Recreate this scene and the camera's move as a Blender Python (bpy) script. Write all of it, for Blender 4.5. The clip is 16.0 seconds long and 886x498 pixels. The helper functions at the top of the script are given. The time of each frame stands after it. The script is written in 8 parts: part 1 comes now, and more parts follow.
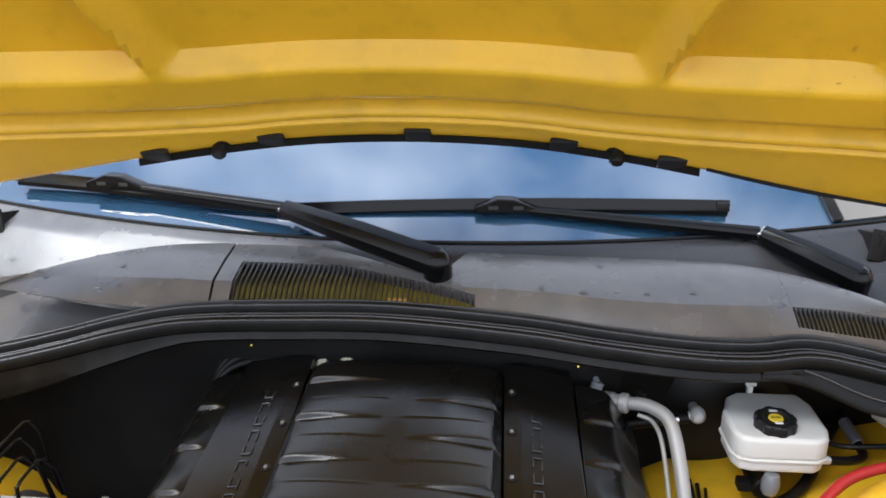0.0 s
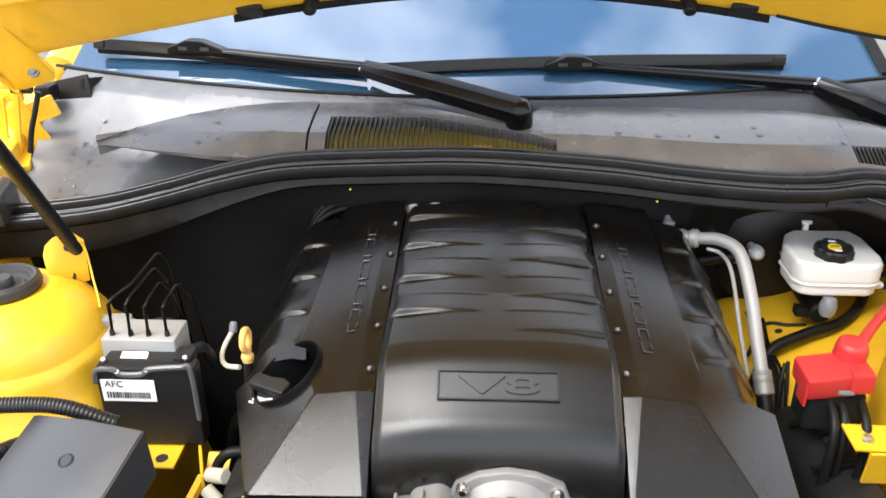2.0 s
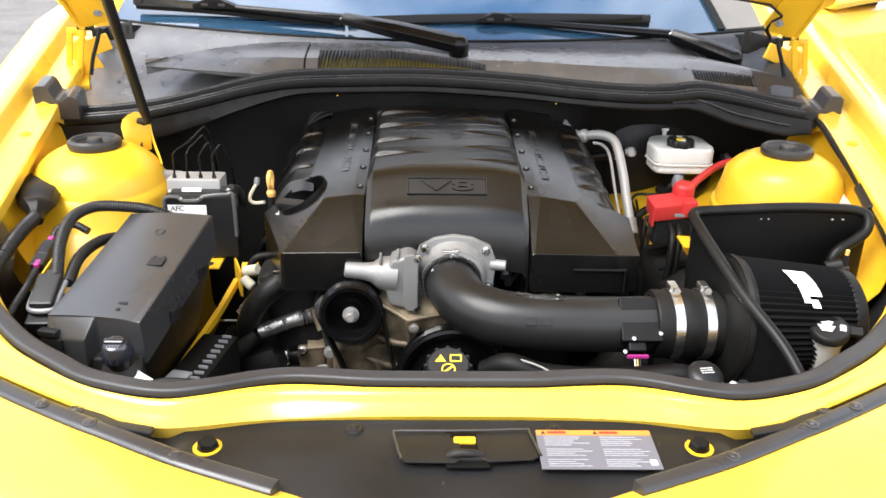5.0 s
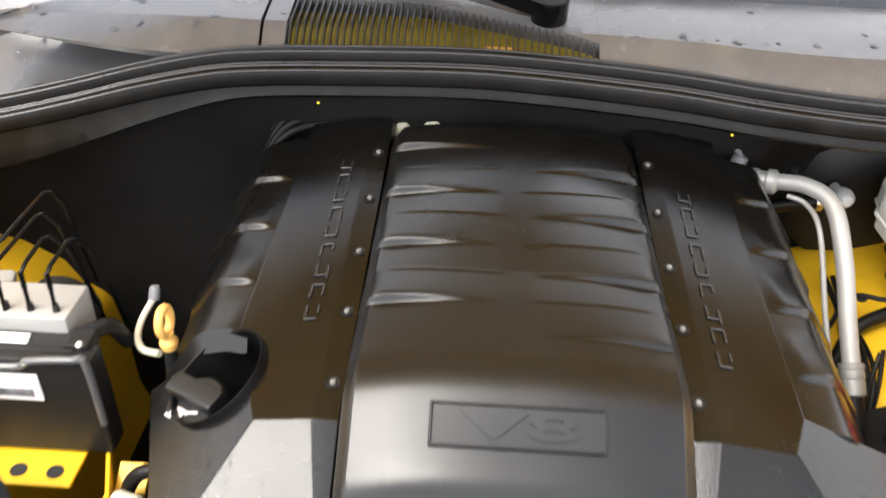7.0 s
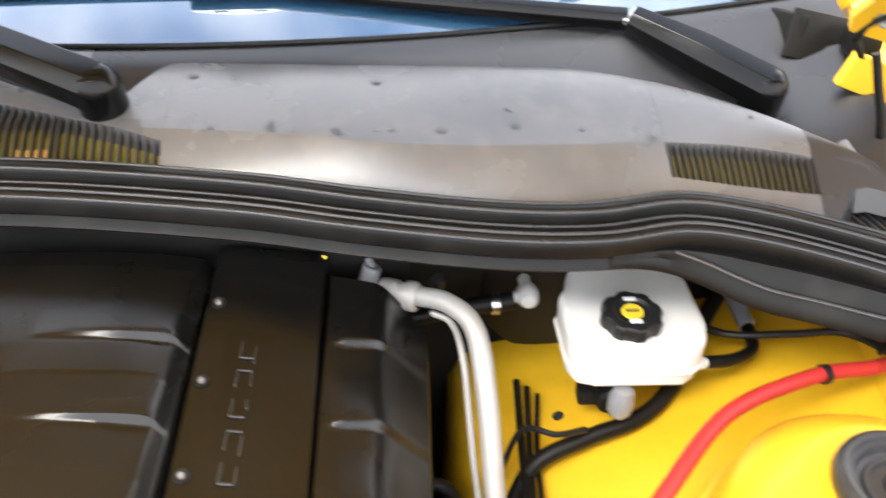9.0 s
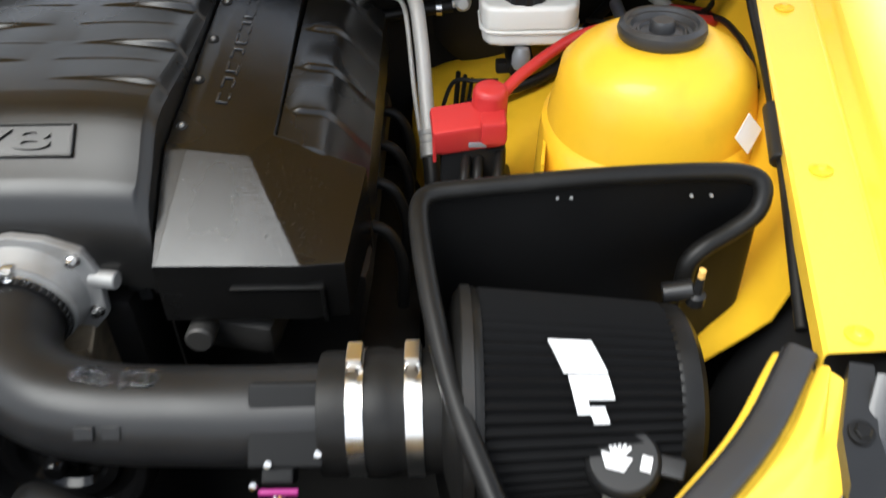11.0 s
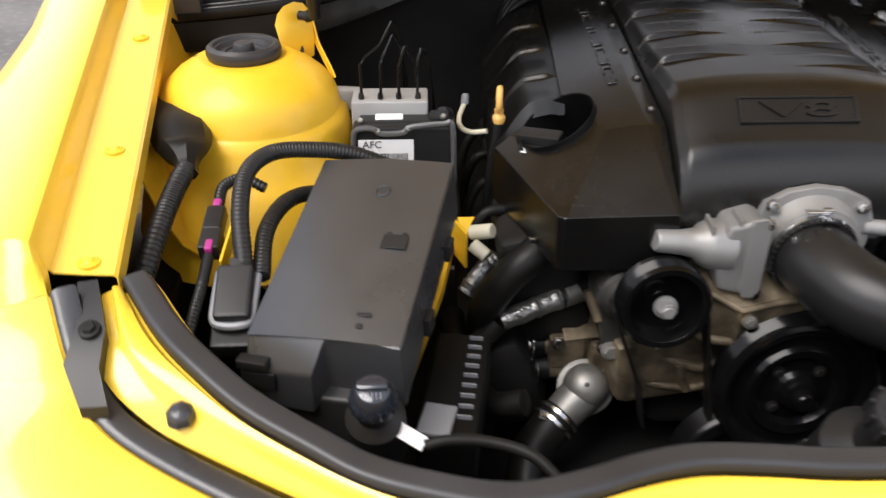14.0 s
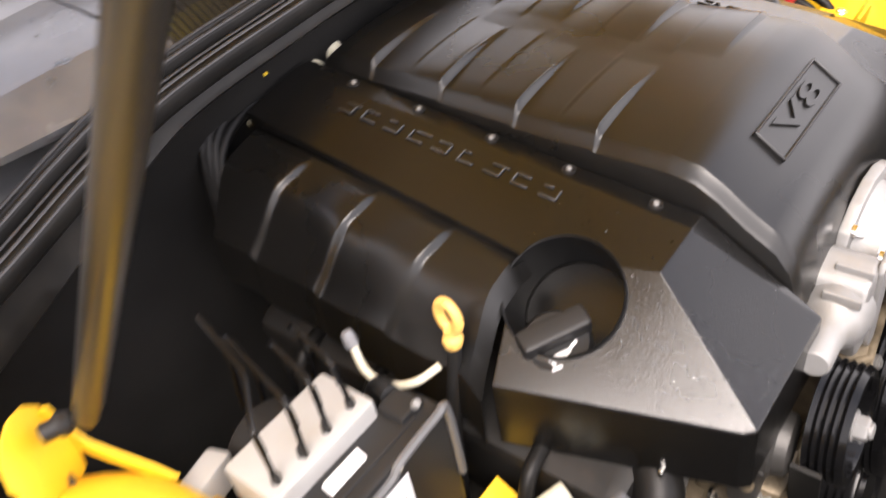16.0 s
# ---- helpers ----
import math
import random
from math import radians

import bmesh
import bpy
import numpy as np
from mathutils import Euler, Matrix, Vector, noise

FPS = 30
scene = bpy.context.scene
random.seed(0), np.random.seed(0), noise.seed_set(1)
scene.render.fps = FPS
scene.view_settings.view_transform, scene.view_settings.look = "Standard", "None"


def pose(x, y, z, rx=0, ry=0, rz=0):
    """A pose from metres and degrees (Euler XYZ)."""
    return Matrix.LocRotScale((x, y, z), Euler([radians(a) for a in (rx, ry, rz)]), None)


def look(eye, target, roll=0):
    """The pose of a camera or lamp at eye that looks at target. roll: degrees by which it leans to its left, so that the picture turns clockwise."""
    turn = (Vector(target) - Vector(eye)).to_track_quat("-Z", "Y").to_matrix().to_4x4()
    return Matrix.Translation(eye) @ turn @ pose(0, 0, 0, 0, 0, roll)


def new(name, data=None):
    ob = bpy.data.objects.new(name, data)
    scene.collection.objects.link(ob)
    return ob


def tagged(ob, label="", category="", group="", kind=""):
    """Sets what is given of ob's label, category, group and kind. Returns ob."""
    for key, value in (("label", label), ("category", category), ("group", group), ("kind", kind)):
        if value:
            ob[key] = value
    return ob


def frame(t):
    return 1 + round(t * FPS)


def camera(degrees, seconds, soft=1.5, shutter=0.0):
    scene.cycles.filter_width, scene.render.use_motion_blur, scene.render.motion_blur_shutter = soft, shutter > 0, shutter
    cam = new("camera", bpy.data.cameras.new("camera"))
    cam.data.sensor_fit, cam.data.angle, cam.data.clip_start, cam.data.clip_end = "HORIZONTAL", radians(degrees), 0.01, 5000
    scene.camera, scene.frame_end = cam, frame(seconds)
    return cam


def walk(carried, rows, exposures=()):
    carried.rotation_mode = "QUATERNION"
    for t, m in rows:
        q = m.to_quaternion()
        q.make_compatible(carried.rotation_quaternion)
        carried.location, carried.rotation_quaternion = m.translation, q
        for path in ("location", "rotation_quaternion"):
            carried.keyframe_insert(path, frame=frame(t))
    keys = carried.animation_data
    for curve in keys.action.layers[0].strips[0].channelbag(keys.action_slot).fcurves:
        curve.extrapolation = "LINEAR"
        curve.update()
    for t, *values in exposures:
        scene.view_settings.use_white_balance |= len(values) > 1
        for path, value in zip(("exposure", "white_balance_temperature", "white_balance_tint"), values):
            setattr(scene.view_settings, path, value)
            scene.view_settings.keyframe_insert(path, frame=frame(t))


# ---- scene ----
cam = camera(56.02, 16.0, shutter=0.4)
# seconds, eye, heading (to the left of +y), pitch, roll
PATH = [
    (0, (0.1249, -0.0201, 1.4776), 4.142, -20.330, -0.007),
    (0.5, (0.1190, -0.0053, 1.4666), 6.037, -22.300, 0.757),
    (1, (0.0622, -0.0286, 1.4371), 6.634, -24.404, 1.071),
    (1.5, (-0.0064, -0.0932, 1.4178), 4.346, -25.712, 0.198),
    (2, (-0.0201, -0.1505, 1.4087), 2.919, -25.788, -0.489),
    (2.5, (-0.0100, -0.2790, 1.3838), 1.629, -24.723, -0.915),
    (3, (0.0065, -0.5154, 1.3494), 1.442, -22.263, -0.277),
    (3.5, (-0.0045, -0.7625, 1.3382), 0.346, -19.955, -0.368),
    (3.7, (-0.0224, -0.8558, 1.3329), -0.210, -19.215, -0.464),
    (5.8, (-0.0431, -0.3839, 1.3117), -1.971, -27.169, 1.760),
    (6, (-0.0170, -0.2669, 1.3184), -0.833, -28.706, 2.016),
    (6.5, (-0.0059, -0.0309, 1.3360), 1.868, -32.467, 2.259),
    (7, (-0.0429, 0.1583, 1.3412), 2.102, -34.548, 1.781),
    (7.5, (-0.0313, 0.2948, 1.3534), 2.903, -35.641, 1.692),
    (8, (0.0352, 0.3926, 1.3532), 2.778, -34.597, 1.816),
    (8.5, (0.1669, 0.4320, 1.3452), -0.525, -33.783, 1.986),
    (9, (0.3044, 0.4244, 1.3574), -2.867, -36.178, 1.103),
    (9.5, (0.4046, 0.3711, 1.3472), -2.109, -37.355, -0.938),
    (10, (0.4273, 0.2669, 1.3208), 0.063, -38.399, -1.988),
    (10.2, (0.4301, 0.2047, 1.3040), 0.947, -38.667, -2.314),
    (12.3, (0.2671, -0.4060, 1.2531), 1.519, -31.712, 0.248),
    (12.5, (0.2203, -0.4313, 1.2461), 1.662, -29.256, 0.722),
    (13, (0.0045, -0.4769, 1.2495), 1.606, -26.456, 0.714),
    (13.5, (-0.2327, -0.4314, 1.2470), 0.997, -27.329, 0.726),
    (14, (-0.4080, -0.2613, 1.2252), -1.318, -30.753, -0.163),
    (14.5, (-0.5601, -0.0810, 1.2401), -9.167, -34.466, -3.099),
    (15, (-0.7283, 0.0713, 1.2758), -22.261, -36.685, -5.186),
    (15.5, (-0.7287, 0.2692, 1.2880), -36.155, -37.752, -8.500),
    (16, (-0.6278, 0.4050, 1.2867), -44.972, -39.330, -11.459),
]
EXPOSURES = [(0, 0.60, 5900, 10), (0.5, 0.82, 6150, 10), (2, 1.12, 6200, 10), (3, 1.50, 6200, 10), (3.5, 0.72, 6200, 10), (6, 1.25, 6250, 10), (6.5, 1.15, 6250, 10), (7, 1.42, 6500, 10), (7.5, 1.78, 6850, 10), (8, 1.83, 6850, 10), (8.5, 1.73, 6850, 10), (9, 1.75, 6450, 10), (9.5, 1.36, 5850, 8), (10, 1.02, 5750, 5), (12.5, 0.25, 6500, 10), (13, 0.40, 6350, 10), (13.5, 0.40, 6250, 10), (14, 0.34, 6350, 13), (14.5, 0.30, 6450, 18), (15, 0.14, 6650, 22), (15.5, 0.45, 6700, 18), (16, 1.45, 6700, 18)]
def aimed(eye, heading, pitch, roll):
    h, p = radians(heading), radians(pitch)
    way = Vector((-math.sin(h) * math.cos(p), math.cos(h) * math.cos(p), math.sin(p)))
    return look(eye, Vector(eye) + way, roll)


walk(cam, [(t, aimed(eye, heading, pitch, roll)) for t, eye, heading, pitch, roll in PATH], EXPOSURES)


# ---- light ----
world = bpy.data.worlds.new("sky")
scene.world = world
world.use_nodes = True
wn = world.node_tree
sky = wn.nodes.new("ShaderNodeTexSky")
sky.sky_type = "NISHITA"
sky.sun_disc = False
SUN_UP, SUN_TURN = 60.0, 234.0
sky.sun_elevation, sky.sun_rotation = radians(SUN_UP), radians(SUN_TURN)
sky.dust_density = 1.2
cloud = wn.nodes.new("ShaderNodeTexNoise")
cloud.inputs["Scale"].default_value = 2.6
cloud.inputs["Detail"].default_value = 6.0
cloud_ramp = wn.nodes.new("ShaderNodeValToRGB")
cloud_ramp.color_ramp.elements[0].position = 0.40
cloud_ramp.color_ramp.elements[1].position = 0.74
cloud_mix = wn.nodes.new("ShaderNodeMixRGB")
cloud_mix.inputs[2].default_value = (12.0, 12.0, 12.3, 1)
coords = wn.nodes.new("ShaderNodeTexCoord")
wn.links.new(coords.outputs["Generated"], cloud.inputs["Vector"])
wn.links.new(cloud.outputs["Fac"], cloud_ramp.inputs["Fac"])
split = wn.nodes.new("ShaderNodeSeparateXYZ")
haze = wn.nodes.new("ShaderNodeMapRange")
haze.interpolation_type = "SMOOTHSTEP"
haze.inputs["From Min"].default_value, haze.inputs["From Max"].default_value = 0.30, 0.92
haze.inputs["To Min"].default_value, haze.inputs["To Max"].default_value = 1.0, 0.0
cover_sum = wn.nodes.new("ShaderNodeMath")
cover_sum.operation, cover_sum.use_clamp = "MAXIMUM", True
wn.links.new(coords.outputs["Generated"], split.inputs[0])
wn.links.new(split.outputs["Z"], haze.inputs["Value"])
wn.links.new(haze.outputs["Result"], cover_sum.inputs[0])
wn.links.new(cloud_ramp.outputs["Color"], cover_sum.inputs[1])
wn.links.new(cover_sum.outputs["Value"], cloud_mix.inputs[0])
wn.links.new(sky.outputs["Color"], cloud_mix.inputs[1])
wn.links.new(cloud_mix.outputs["Color"], wn.nodes["Background"].inputs["Color"])
wn.nodes["Background"].inputs["Strength"].default_value = 0.115

sun_data = bpy.data.lights.new("sun", "SUN")
sun_data.energy, sun_data.angle, sun_data.color = 3.8, radians(42), (1.0, 0.95, 0.87)
sun = new("sun", sun_data)
_a, _e = radians(SUN_TURN), radians(SUN_UP)
SUN_WAY = Vector((math.sin(_a) * math.cos(_e), math.cos(_a) * math.cos(_e), math.sin(_e)))
sun.matrix_world = look(SUN_WAY * 20, (0, 0, 0))


# ---- materials ----
def material(name, colour, rough=0.5, metal=0.0, grain=400.0, relief=0.0, spread=0.12, blotch=6.0, coat=0.0, rough_spread=0.08, sheen=0.5, dirt=None):
    """A surface with fine grain, broad blotches and relief, at real-world size."""
    m = bpy.data.materials.new(name)
    m.use_nodes = True
    nt = m.node_tree
    b = nt.nodes["Principled BSDF"]
    geo = nt.nodes.new("ShaderNodeNewGeometry")
    broad = nt.nodes.new("ShaderNodeTexNoise")
    broad.inputs["Scale"].default_value, broad.inputs["Detail"].default_value = blotch, 5
    fine = nt.nodes.new("ShaderNodeTexNoise")
    fine.inputs["Scale"].default_value, fine.inputs["Detail"].default_value = grain, 2
    nt.links.new(geo.outputs["Position"], broad.inputs["Vector"])
    nt.links.new(geo.outputs["Position"], fine.inputs["Vector"])
    lo = [c * (1 - spread) for c in colour]
    hi = [min(1, c * (1 + spread)) for c in colour]
    ramp = nt.nodes.new("ShaderNodeValToRGB")
    ramp.color_ramp.elements[0].position, ramp.color_ramp.elements[1].position = 0.3, 0.7
    ramp.color_ramp.elements[0].color, ramp.color_ramp.elements[1].color = (*lo, 1), (*hi, 1)
    nt.links.new(broad.outputs["Fac"], ramp.inputs["Fac"])
    out = ramp.outputs["Color"]
    if dirt:
        spots = nt.nodes.new("ShaderNodeTexNoise")
        spots.inputs["Scale"].default_value, spots.inputs["Detail"].default_value = 23, 8
        sr = nt.nodes.new("ShaderNodeValToRGB")
        sr.color_ramp.elements[0].position, sr.color_ramp.elements[1].position = 0.52, 0.72
        sr.color_ramp.elements[1].color = (0.6, 0.6, 0.6, 1)
        mix = nt.nodes.new("ShaderNodeMixRGB")
        mix.inputs[2].default_value = (*dirt, 1)
        nt.links.new(geo.outputs["Position"], spots.inputs["Vector"])
        nt.links.new(spots.outputs["Fac"], sr.inputs["Fac"])
        nt.links.new(sr.outputs["Color"], mix.inputs[0])
        nt.links.new(out, mix.inputs[1])
        out = mix.outputs["Color"]
    nt.links.new(out, b.inputs["Base Color"])
    rr = nt.nodes.new("ShaderNodeMapRange")
    rr.inputs["To Min"].default_value, rr.inputs["To Max"].default_value = max(0.02, rough - rough_spread), min(1, rough + rough_spread)
    rr.inputs["From Min"].default_value, rr.inputs["From Max"].default_value = 0.3, 0.7
    nt.links.new(broad.outputs["Fac"], rr.inputs["Value"])
    nt.links.new(rr.outputs["Result"], b.inputs["Roughness"])
    b.inputs["Metallic"].default_value = metal
    b.inputs["Coat Weight"].default_value = coat
    b.inputs["Coat Roughness"].default_value = 0.08
    b.inputs["Specular IOR Level"].default_value = sheen
    if relief:
        bump = nt.nodes.new("ShaderNodeBump")
        bump.inputs["Strength"].default_value, bump.inputs["Distance"].default_value = 0.6, relief
        nt.links.new(fine.outputs["Fac"], bump.inputs["Height"])
        nt.links.new(bump.outputs["Normal"], b.inputs["Normal"])
    return m


YELLOW = material("yellow_paint", (0.85, 0.55, 0.045), 0.30, coat=0.6, spread=0.05, relief=0.00002, grain=900)
YELLOW_INNER = material("yellow_paint_inner", (0.80, 0.478, 0.017), 0.46, coat=0.15, spread=0.09, relief=0.00006, grain=500, dirt=(0.66, 0.40, 0.014))
COVER = material("satin_black_cover", (0.0055, 0.0053, 0.0050), 0.30, sheen=0.48, relief=0.00004, grain=900, spread=0.25)
COVER_GRAIN = material("grained_black_cover", (0.0050, 0.0048, 0.0046), 0.23, sheen=0.46, relief=0.00024, grain=600, spread=0.3)
# lighter than the cover plastic: the glints on the letters are in its colour
LETTER = material("moulded_letter", (0.022, 0.0215, 0.021), 0.25, sheen=0.7, spread=0.15)
PLASTIC = material("black_plastic", (0.013, 0.013, 0.0134), 0.40, sheen=0.34, relief=0.00012, grain=800, spread=0.25)
COWL = material("cowl_plastic", (0.118, 0.118, 0.121), 0.25, sheen=0.9, relief=0.00010, grain=900, spread=0.3, dirt=(0.155, 0.15, 0.14))
SEAL = material("grey_black_seal", (0.030, 0.030, 0.032), 0.42, sheen=0.45, relief=0.0001, grain=700, spread=0.2, dirt=(0.03, 0.029, 0.027))
LID = material("grey_black_lid", (0.030, 0.030, 0.032), 0.30, sheen=0.6, relief=0.00015, grain=900, spread=0.12)
FUSE_LID = material("fuse_lid_plastic", (0.031, 0.032, 0.0345), 0.30, sheen=1.0, relief=0.00006, grain=900, spread=0.12)
RUBBER = material("black_rubber", (0.007, 0.0067, 0.0063), 0.45, sheen=0.22, relief=0.00015, grain=500, spread=0.3, dirt=(0.018, 0.017, 0.015))
FELT = material("black_insulation", (0.013, 0.0128, 0.0124), 0.9, sheen=0.08, relief=0.0006, grain=260, spread=0.4)
GRIME = material("grimy_dark_metal", (0.011, 0.0104, 0.0098), 0.6, metal=0.3, relief=0.0004, grain=180, spread=0.5, dirt=(0.024, 0.019, 0.015))
ALU = material("cast_aluminium", (0.30, 0.297, 0.29), 0.58, metal=0.55, relief=0.00025, grain=420, spread=0.15, dirt=(0.20, 0.185, 0.165))
BLOCK = material("milled_aluminium", (0.38, 0.376, 0.365), 0.5, metal=0.3, relief=0.0001, grain=500, spread=0.12, dirt=(0.36, 0.34, 0.30))
ALU_DULL = material("weathered_aluminium", (0.27, 0.265, 0.25), 0.5, metal=0.7, relief=0.0003, grain=300, spread=0.3, dirt=(0.12, 0.105, 0.085))
ALU_OLD = material("stained_cast_aluminium", (0.185, 0.148, 0.098), 0.50, metal=0.5, relief=0.0014, grain=120, spread=0.6, blotch=32.0, dirt=(0.022, 0.017, 0.012))
CAST_DARK = material("oiled_dark_casting", (0.055, 0.053, 0.050), 0.5, metal=0.6, relief=0.0008, grain=170, spread=0.45, dirt=(0.018, 0.016, 0.014))
FOIL = material("wrinkled_foil_sleeve", (0.33, 0.33, 0.32), 0.36, metal=0.8, relief=0.004, grain=130, spread=0.3, dirt=(0.12, 0.11, 0.10))
STEEL = material("bright_steel", (0.70, 0.69, 0.67), 0.25, metal=1.0, spread=0.1)
WHITE = material("milky_plastic", (0.78, 0.77, 0.73), 0.38, spread=0.05)
LABEL = material("white_label", (0.80, 0.80, 0.80), 0.5, spread=0.04)
INK = material("printed_black", (0.02, 0.02, 0.02), 0.6, spread=0.05)
ORANGE_INK = material("printed_orange", (0.75, 0.22, 0.04), 0.5, spread=0.05)
YELLOW_INK = material("printed_yellow", (0.75, 0.55, 0.03), 0.5, spread=0.05)
RED = material("red_plastic", (0.50, 0.030, 0.030), 0.42, spread=0.08, dirt=(0.4, 0.03, 0.03))
TAN = material("tan_plastic", (0.82, 0.48, 0.13), 0.4, spread=0.08)
PINK = material("magenta_clip", (0.36, 0.03, 0.20), 0.4, spread=0.05)
LOGO = material("white_print", (0.75, 0.75, 0.75), 0.6, spread=0.05)
CREAM = material("cream_plastic", (0.60, 0.57, 0.44), 0.5, spread=0.08)
GREY_PLASTIC = material("grey_plastic", (0.20, 0.205, 0.22), 0.35, spread=0.1)
RIM_GREY = material("smoky_rim_plastic", (0.085, 0.086, 0.088), 0.3, spread=0.15)
PLEAT = material("filter_cloth", (0.0045, 0.0045, 0.0048), 0.85, sheen=0.12, relief=0.0003, grain=900, spread=0.3)
# flat grey-brown that stands for surroundings mirrored in the windscreen
MIRRORED_GREY = material("reflection_sheet", (0.15, 0.145, 0.135), 0.6, spread=0.12)
# olive copy of the yellow paint, with the shade under the slats in it
TRAY = material("shaded_yellow_tray", (0.34, 0.275, 0.03), 0.6, spread=0.2, dirt=(0.22, 0.17, 0.05))
SHIELD = material("black_powder_coat", (0.0035, 0.0035, 0.0036), 0.5, sheen=0.2, spread=0.3, relief=0.0001, grain=700)
BLACK = material("glossy_black_steel", (0.004, 0.004, 0.0043), 0.20, sheen=0.24, spread=0.2, relief=0.00006, grain=500)
PALE = material("pale_clear_plastic", (0.24, 0.25, 0.27), 0.14, spread=0.15, sheen=0.8)
CAP_BLUE = material("blue_black_cap_plastic", (0.022, 0.026, 0.036), 0.12, spread=0.15, sheen=0.8)
SMALL_PRINT = material("faded_print", (0.42, 0.42, 0.44), 0.6, spread=0.1)
SLATE = material("slate_label", (0.13, 0.13, 0.15), 0.4, spread=0.05)
DARK_IN = material("dark_interior", (0.02, 0.022, 0.028), 0.7, spread=0.2)


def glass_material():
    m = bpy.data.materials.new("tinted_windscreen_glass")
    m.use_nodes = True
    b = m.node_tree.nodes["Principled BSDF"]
    # reflected sky put into a blue base; IOR raised above glass to mirror more
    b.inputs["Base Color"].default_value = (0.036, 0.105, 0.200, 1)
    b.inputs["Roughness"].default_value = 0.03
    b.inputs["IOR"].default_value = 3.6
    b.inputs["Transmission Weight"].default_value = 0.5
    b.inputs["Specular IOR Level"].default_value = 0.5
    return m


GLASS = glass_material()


def water_material():
    m = bpy.data.materials.new("water_drop")
    m.use_nodes = True
    b = m.node_tree.nodes["Principled BSDF"]
    b.inputs["Base Color"].default_value = (0.9, 0.95, 1, 1)
    b.inputs["Roughness"].default_value = 0.02
    b.inputs["IOR"].default_value = 1.33
    b.inputs["Transmission Weight"].default_value = 1.0
    return m


WATER = water_material()


def asphalt_material():
    m = material("worn_asphalt", (0.15, 0.143, 0.138), 0.92, sheen=0.15, relief=0.0012, grain=240, spread=0.22, blotch=2.2, dirt=(0.25, 0.24, 0.23))
    return m


ASPHALT = asphalt_material()


# ---- mesh helpers ----
def V(*p):
    return Vector(p)


def thing(name, label, category, at=(0, 0, 0), group="", kind=""):
    ob = new(name)
    ob.location = at
    ob["base"] = list(at)
    return tagged(ob, label, category, group, kind)


def part(name, bm, mat, parent=None, label="", sharp=38, kind=""):
    """Links a bmesh, in world metres, as one mesh under a thing or a part."""
    bmesh.ops.recalc_face_normals(bm, faces=bm.faces)
    limit = radians(sharp)
    for e in bm.edges:
        e.smooth = len(e.link_faces) == 2 and e.calc_face_angle(0) < limit
    for f in bm.faces:
        f.smooth = True
    me = bpy.data.meshes.new(name)
    bm.to_mesh(me)
    bm.free()
    me.materials.append(mat)
    ob = new(name, me)
    if len(me.polygons) < 4000:
        even = ob.modifiers.new("face_normals", "WEIGHTED_NORMAL")
        even.keep_sharp = True
    if parent is not None:
        ob.parent = parent
        if parent.type == "EMPTY":
            ob.matrix_parent_inverse = Matrix.Translation(parent.location).inverted()
    if label or kind:
        tagged(ob, label, kind=kind)
    return ob


def solo(name, bm, mat, label, category, group="", kind="", sharp=38):
    return tagged(part(name, bm, mat, sharp=sharp), label, category, group, kind)


def merge(*bms):
    """All given bmeshes as one."""
    out = bms[0]
    for other in bms[1:]:
        vs = [out.verts.new(v.co) for v in other.verts]
        other.verts.index_update()
        for f in other.faces:
            try:
                out.faces.new([vs[v.index] for v in f.verts])
            except ValueError:
                pass
        other.free()
    return out


def moved(bm, m):
    bmesh.ops.transform(bm, matrix=m, verts=bm.verts)
    return bm


def box(c, s, bev=0.003, m=None, segs=2):
    bm = bmesh.new()
    bmesh.ops.create_cube(bm, size=1)
    for v in bm.verts:
        v.co = V(v.co.x * s[0], v.co.y * s[1], v.co.z * s[2])
    if bev:
        bmesh.ops.bevel(bm, geom=list(bm.edges), offset=min(bev, min(s) * 0.45), segments=segs, affect="EDGES", profile=0.5)
    moved(bm, Matrix.Translation(c) @ (m or Matrix()))
    return bm


def solid(corners, faces, bev=0.0, segs=2):
    bm = bmesh.new()
    vs = [bm.verts.new(p) for p in corners]
    for f in faces:
        bm.faces.new([vs[i] for i in f])
    bmesh.ops.recalc_face_normals(bm, faces=bm.faces)
    if bev:
        bmesh.ops.bevel(bm, geom=list(bm.edges), offset=bev, segments=segs, affect="EDGES", profile=0.5)
    return bm


def prism(poly, z0, z1, m=None, bev=0.0, segs=2):
    n = len(poly)
    pts = [(x, y, z0) for x, y in poly] + [(x, y, z1) for x, y in poly]
    faces = [list(range(n - 1, -1, -1)), list(range(n, 2 * n))] + [[i, (i + 1) % n, n + (i + 1) % n, n + i] for i in range(n)]
    bm = solid(pts, faces, bev, segs)
    return moved(bm, m) if m else bm


def axis_pose(p, way, roll=0.0):
    """A pose at p whose z axis points along way."""
    return Matrix.Translation(p) @ Vector(way).to_track_quat("Z", "Y").to_matrix().to_4x4() @ pose(0, 0, 0, 0, 0, roll)


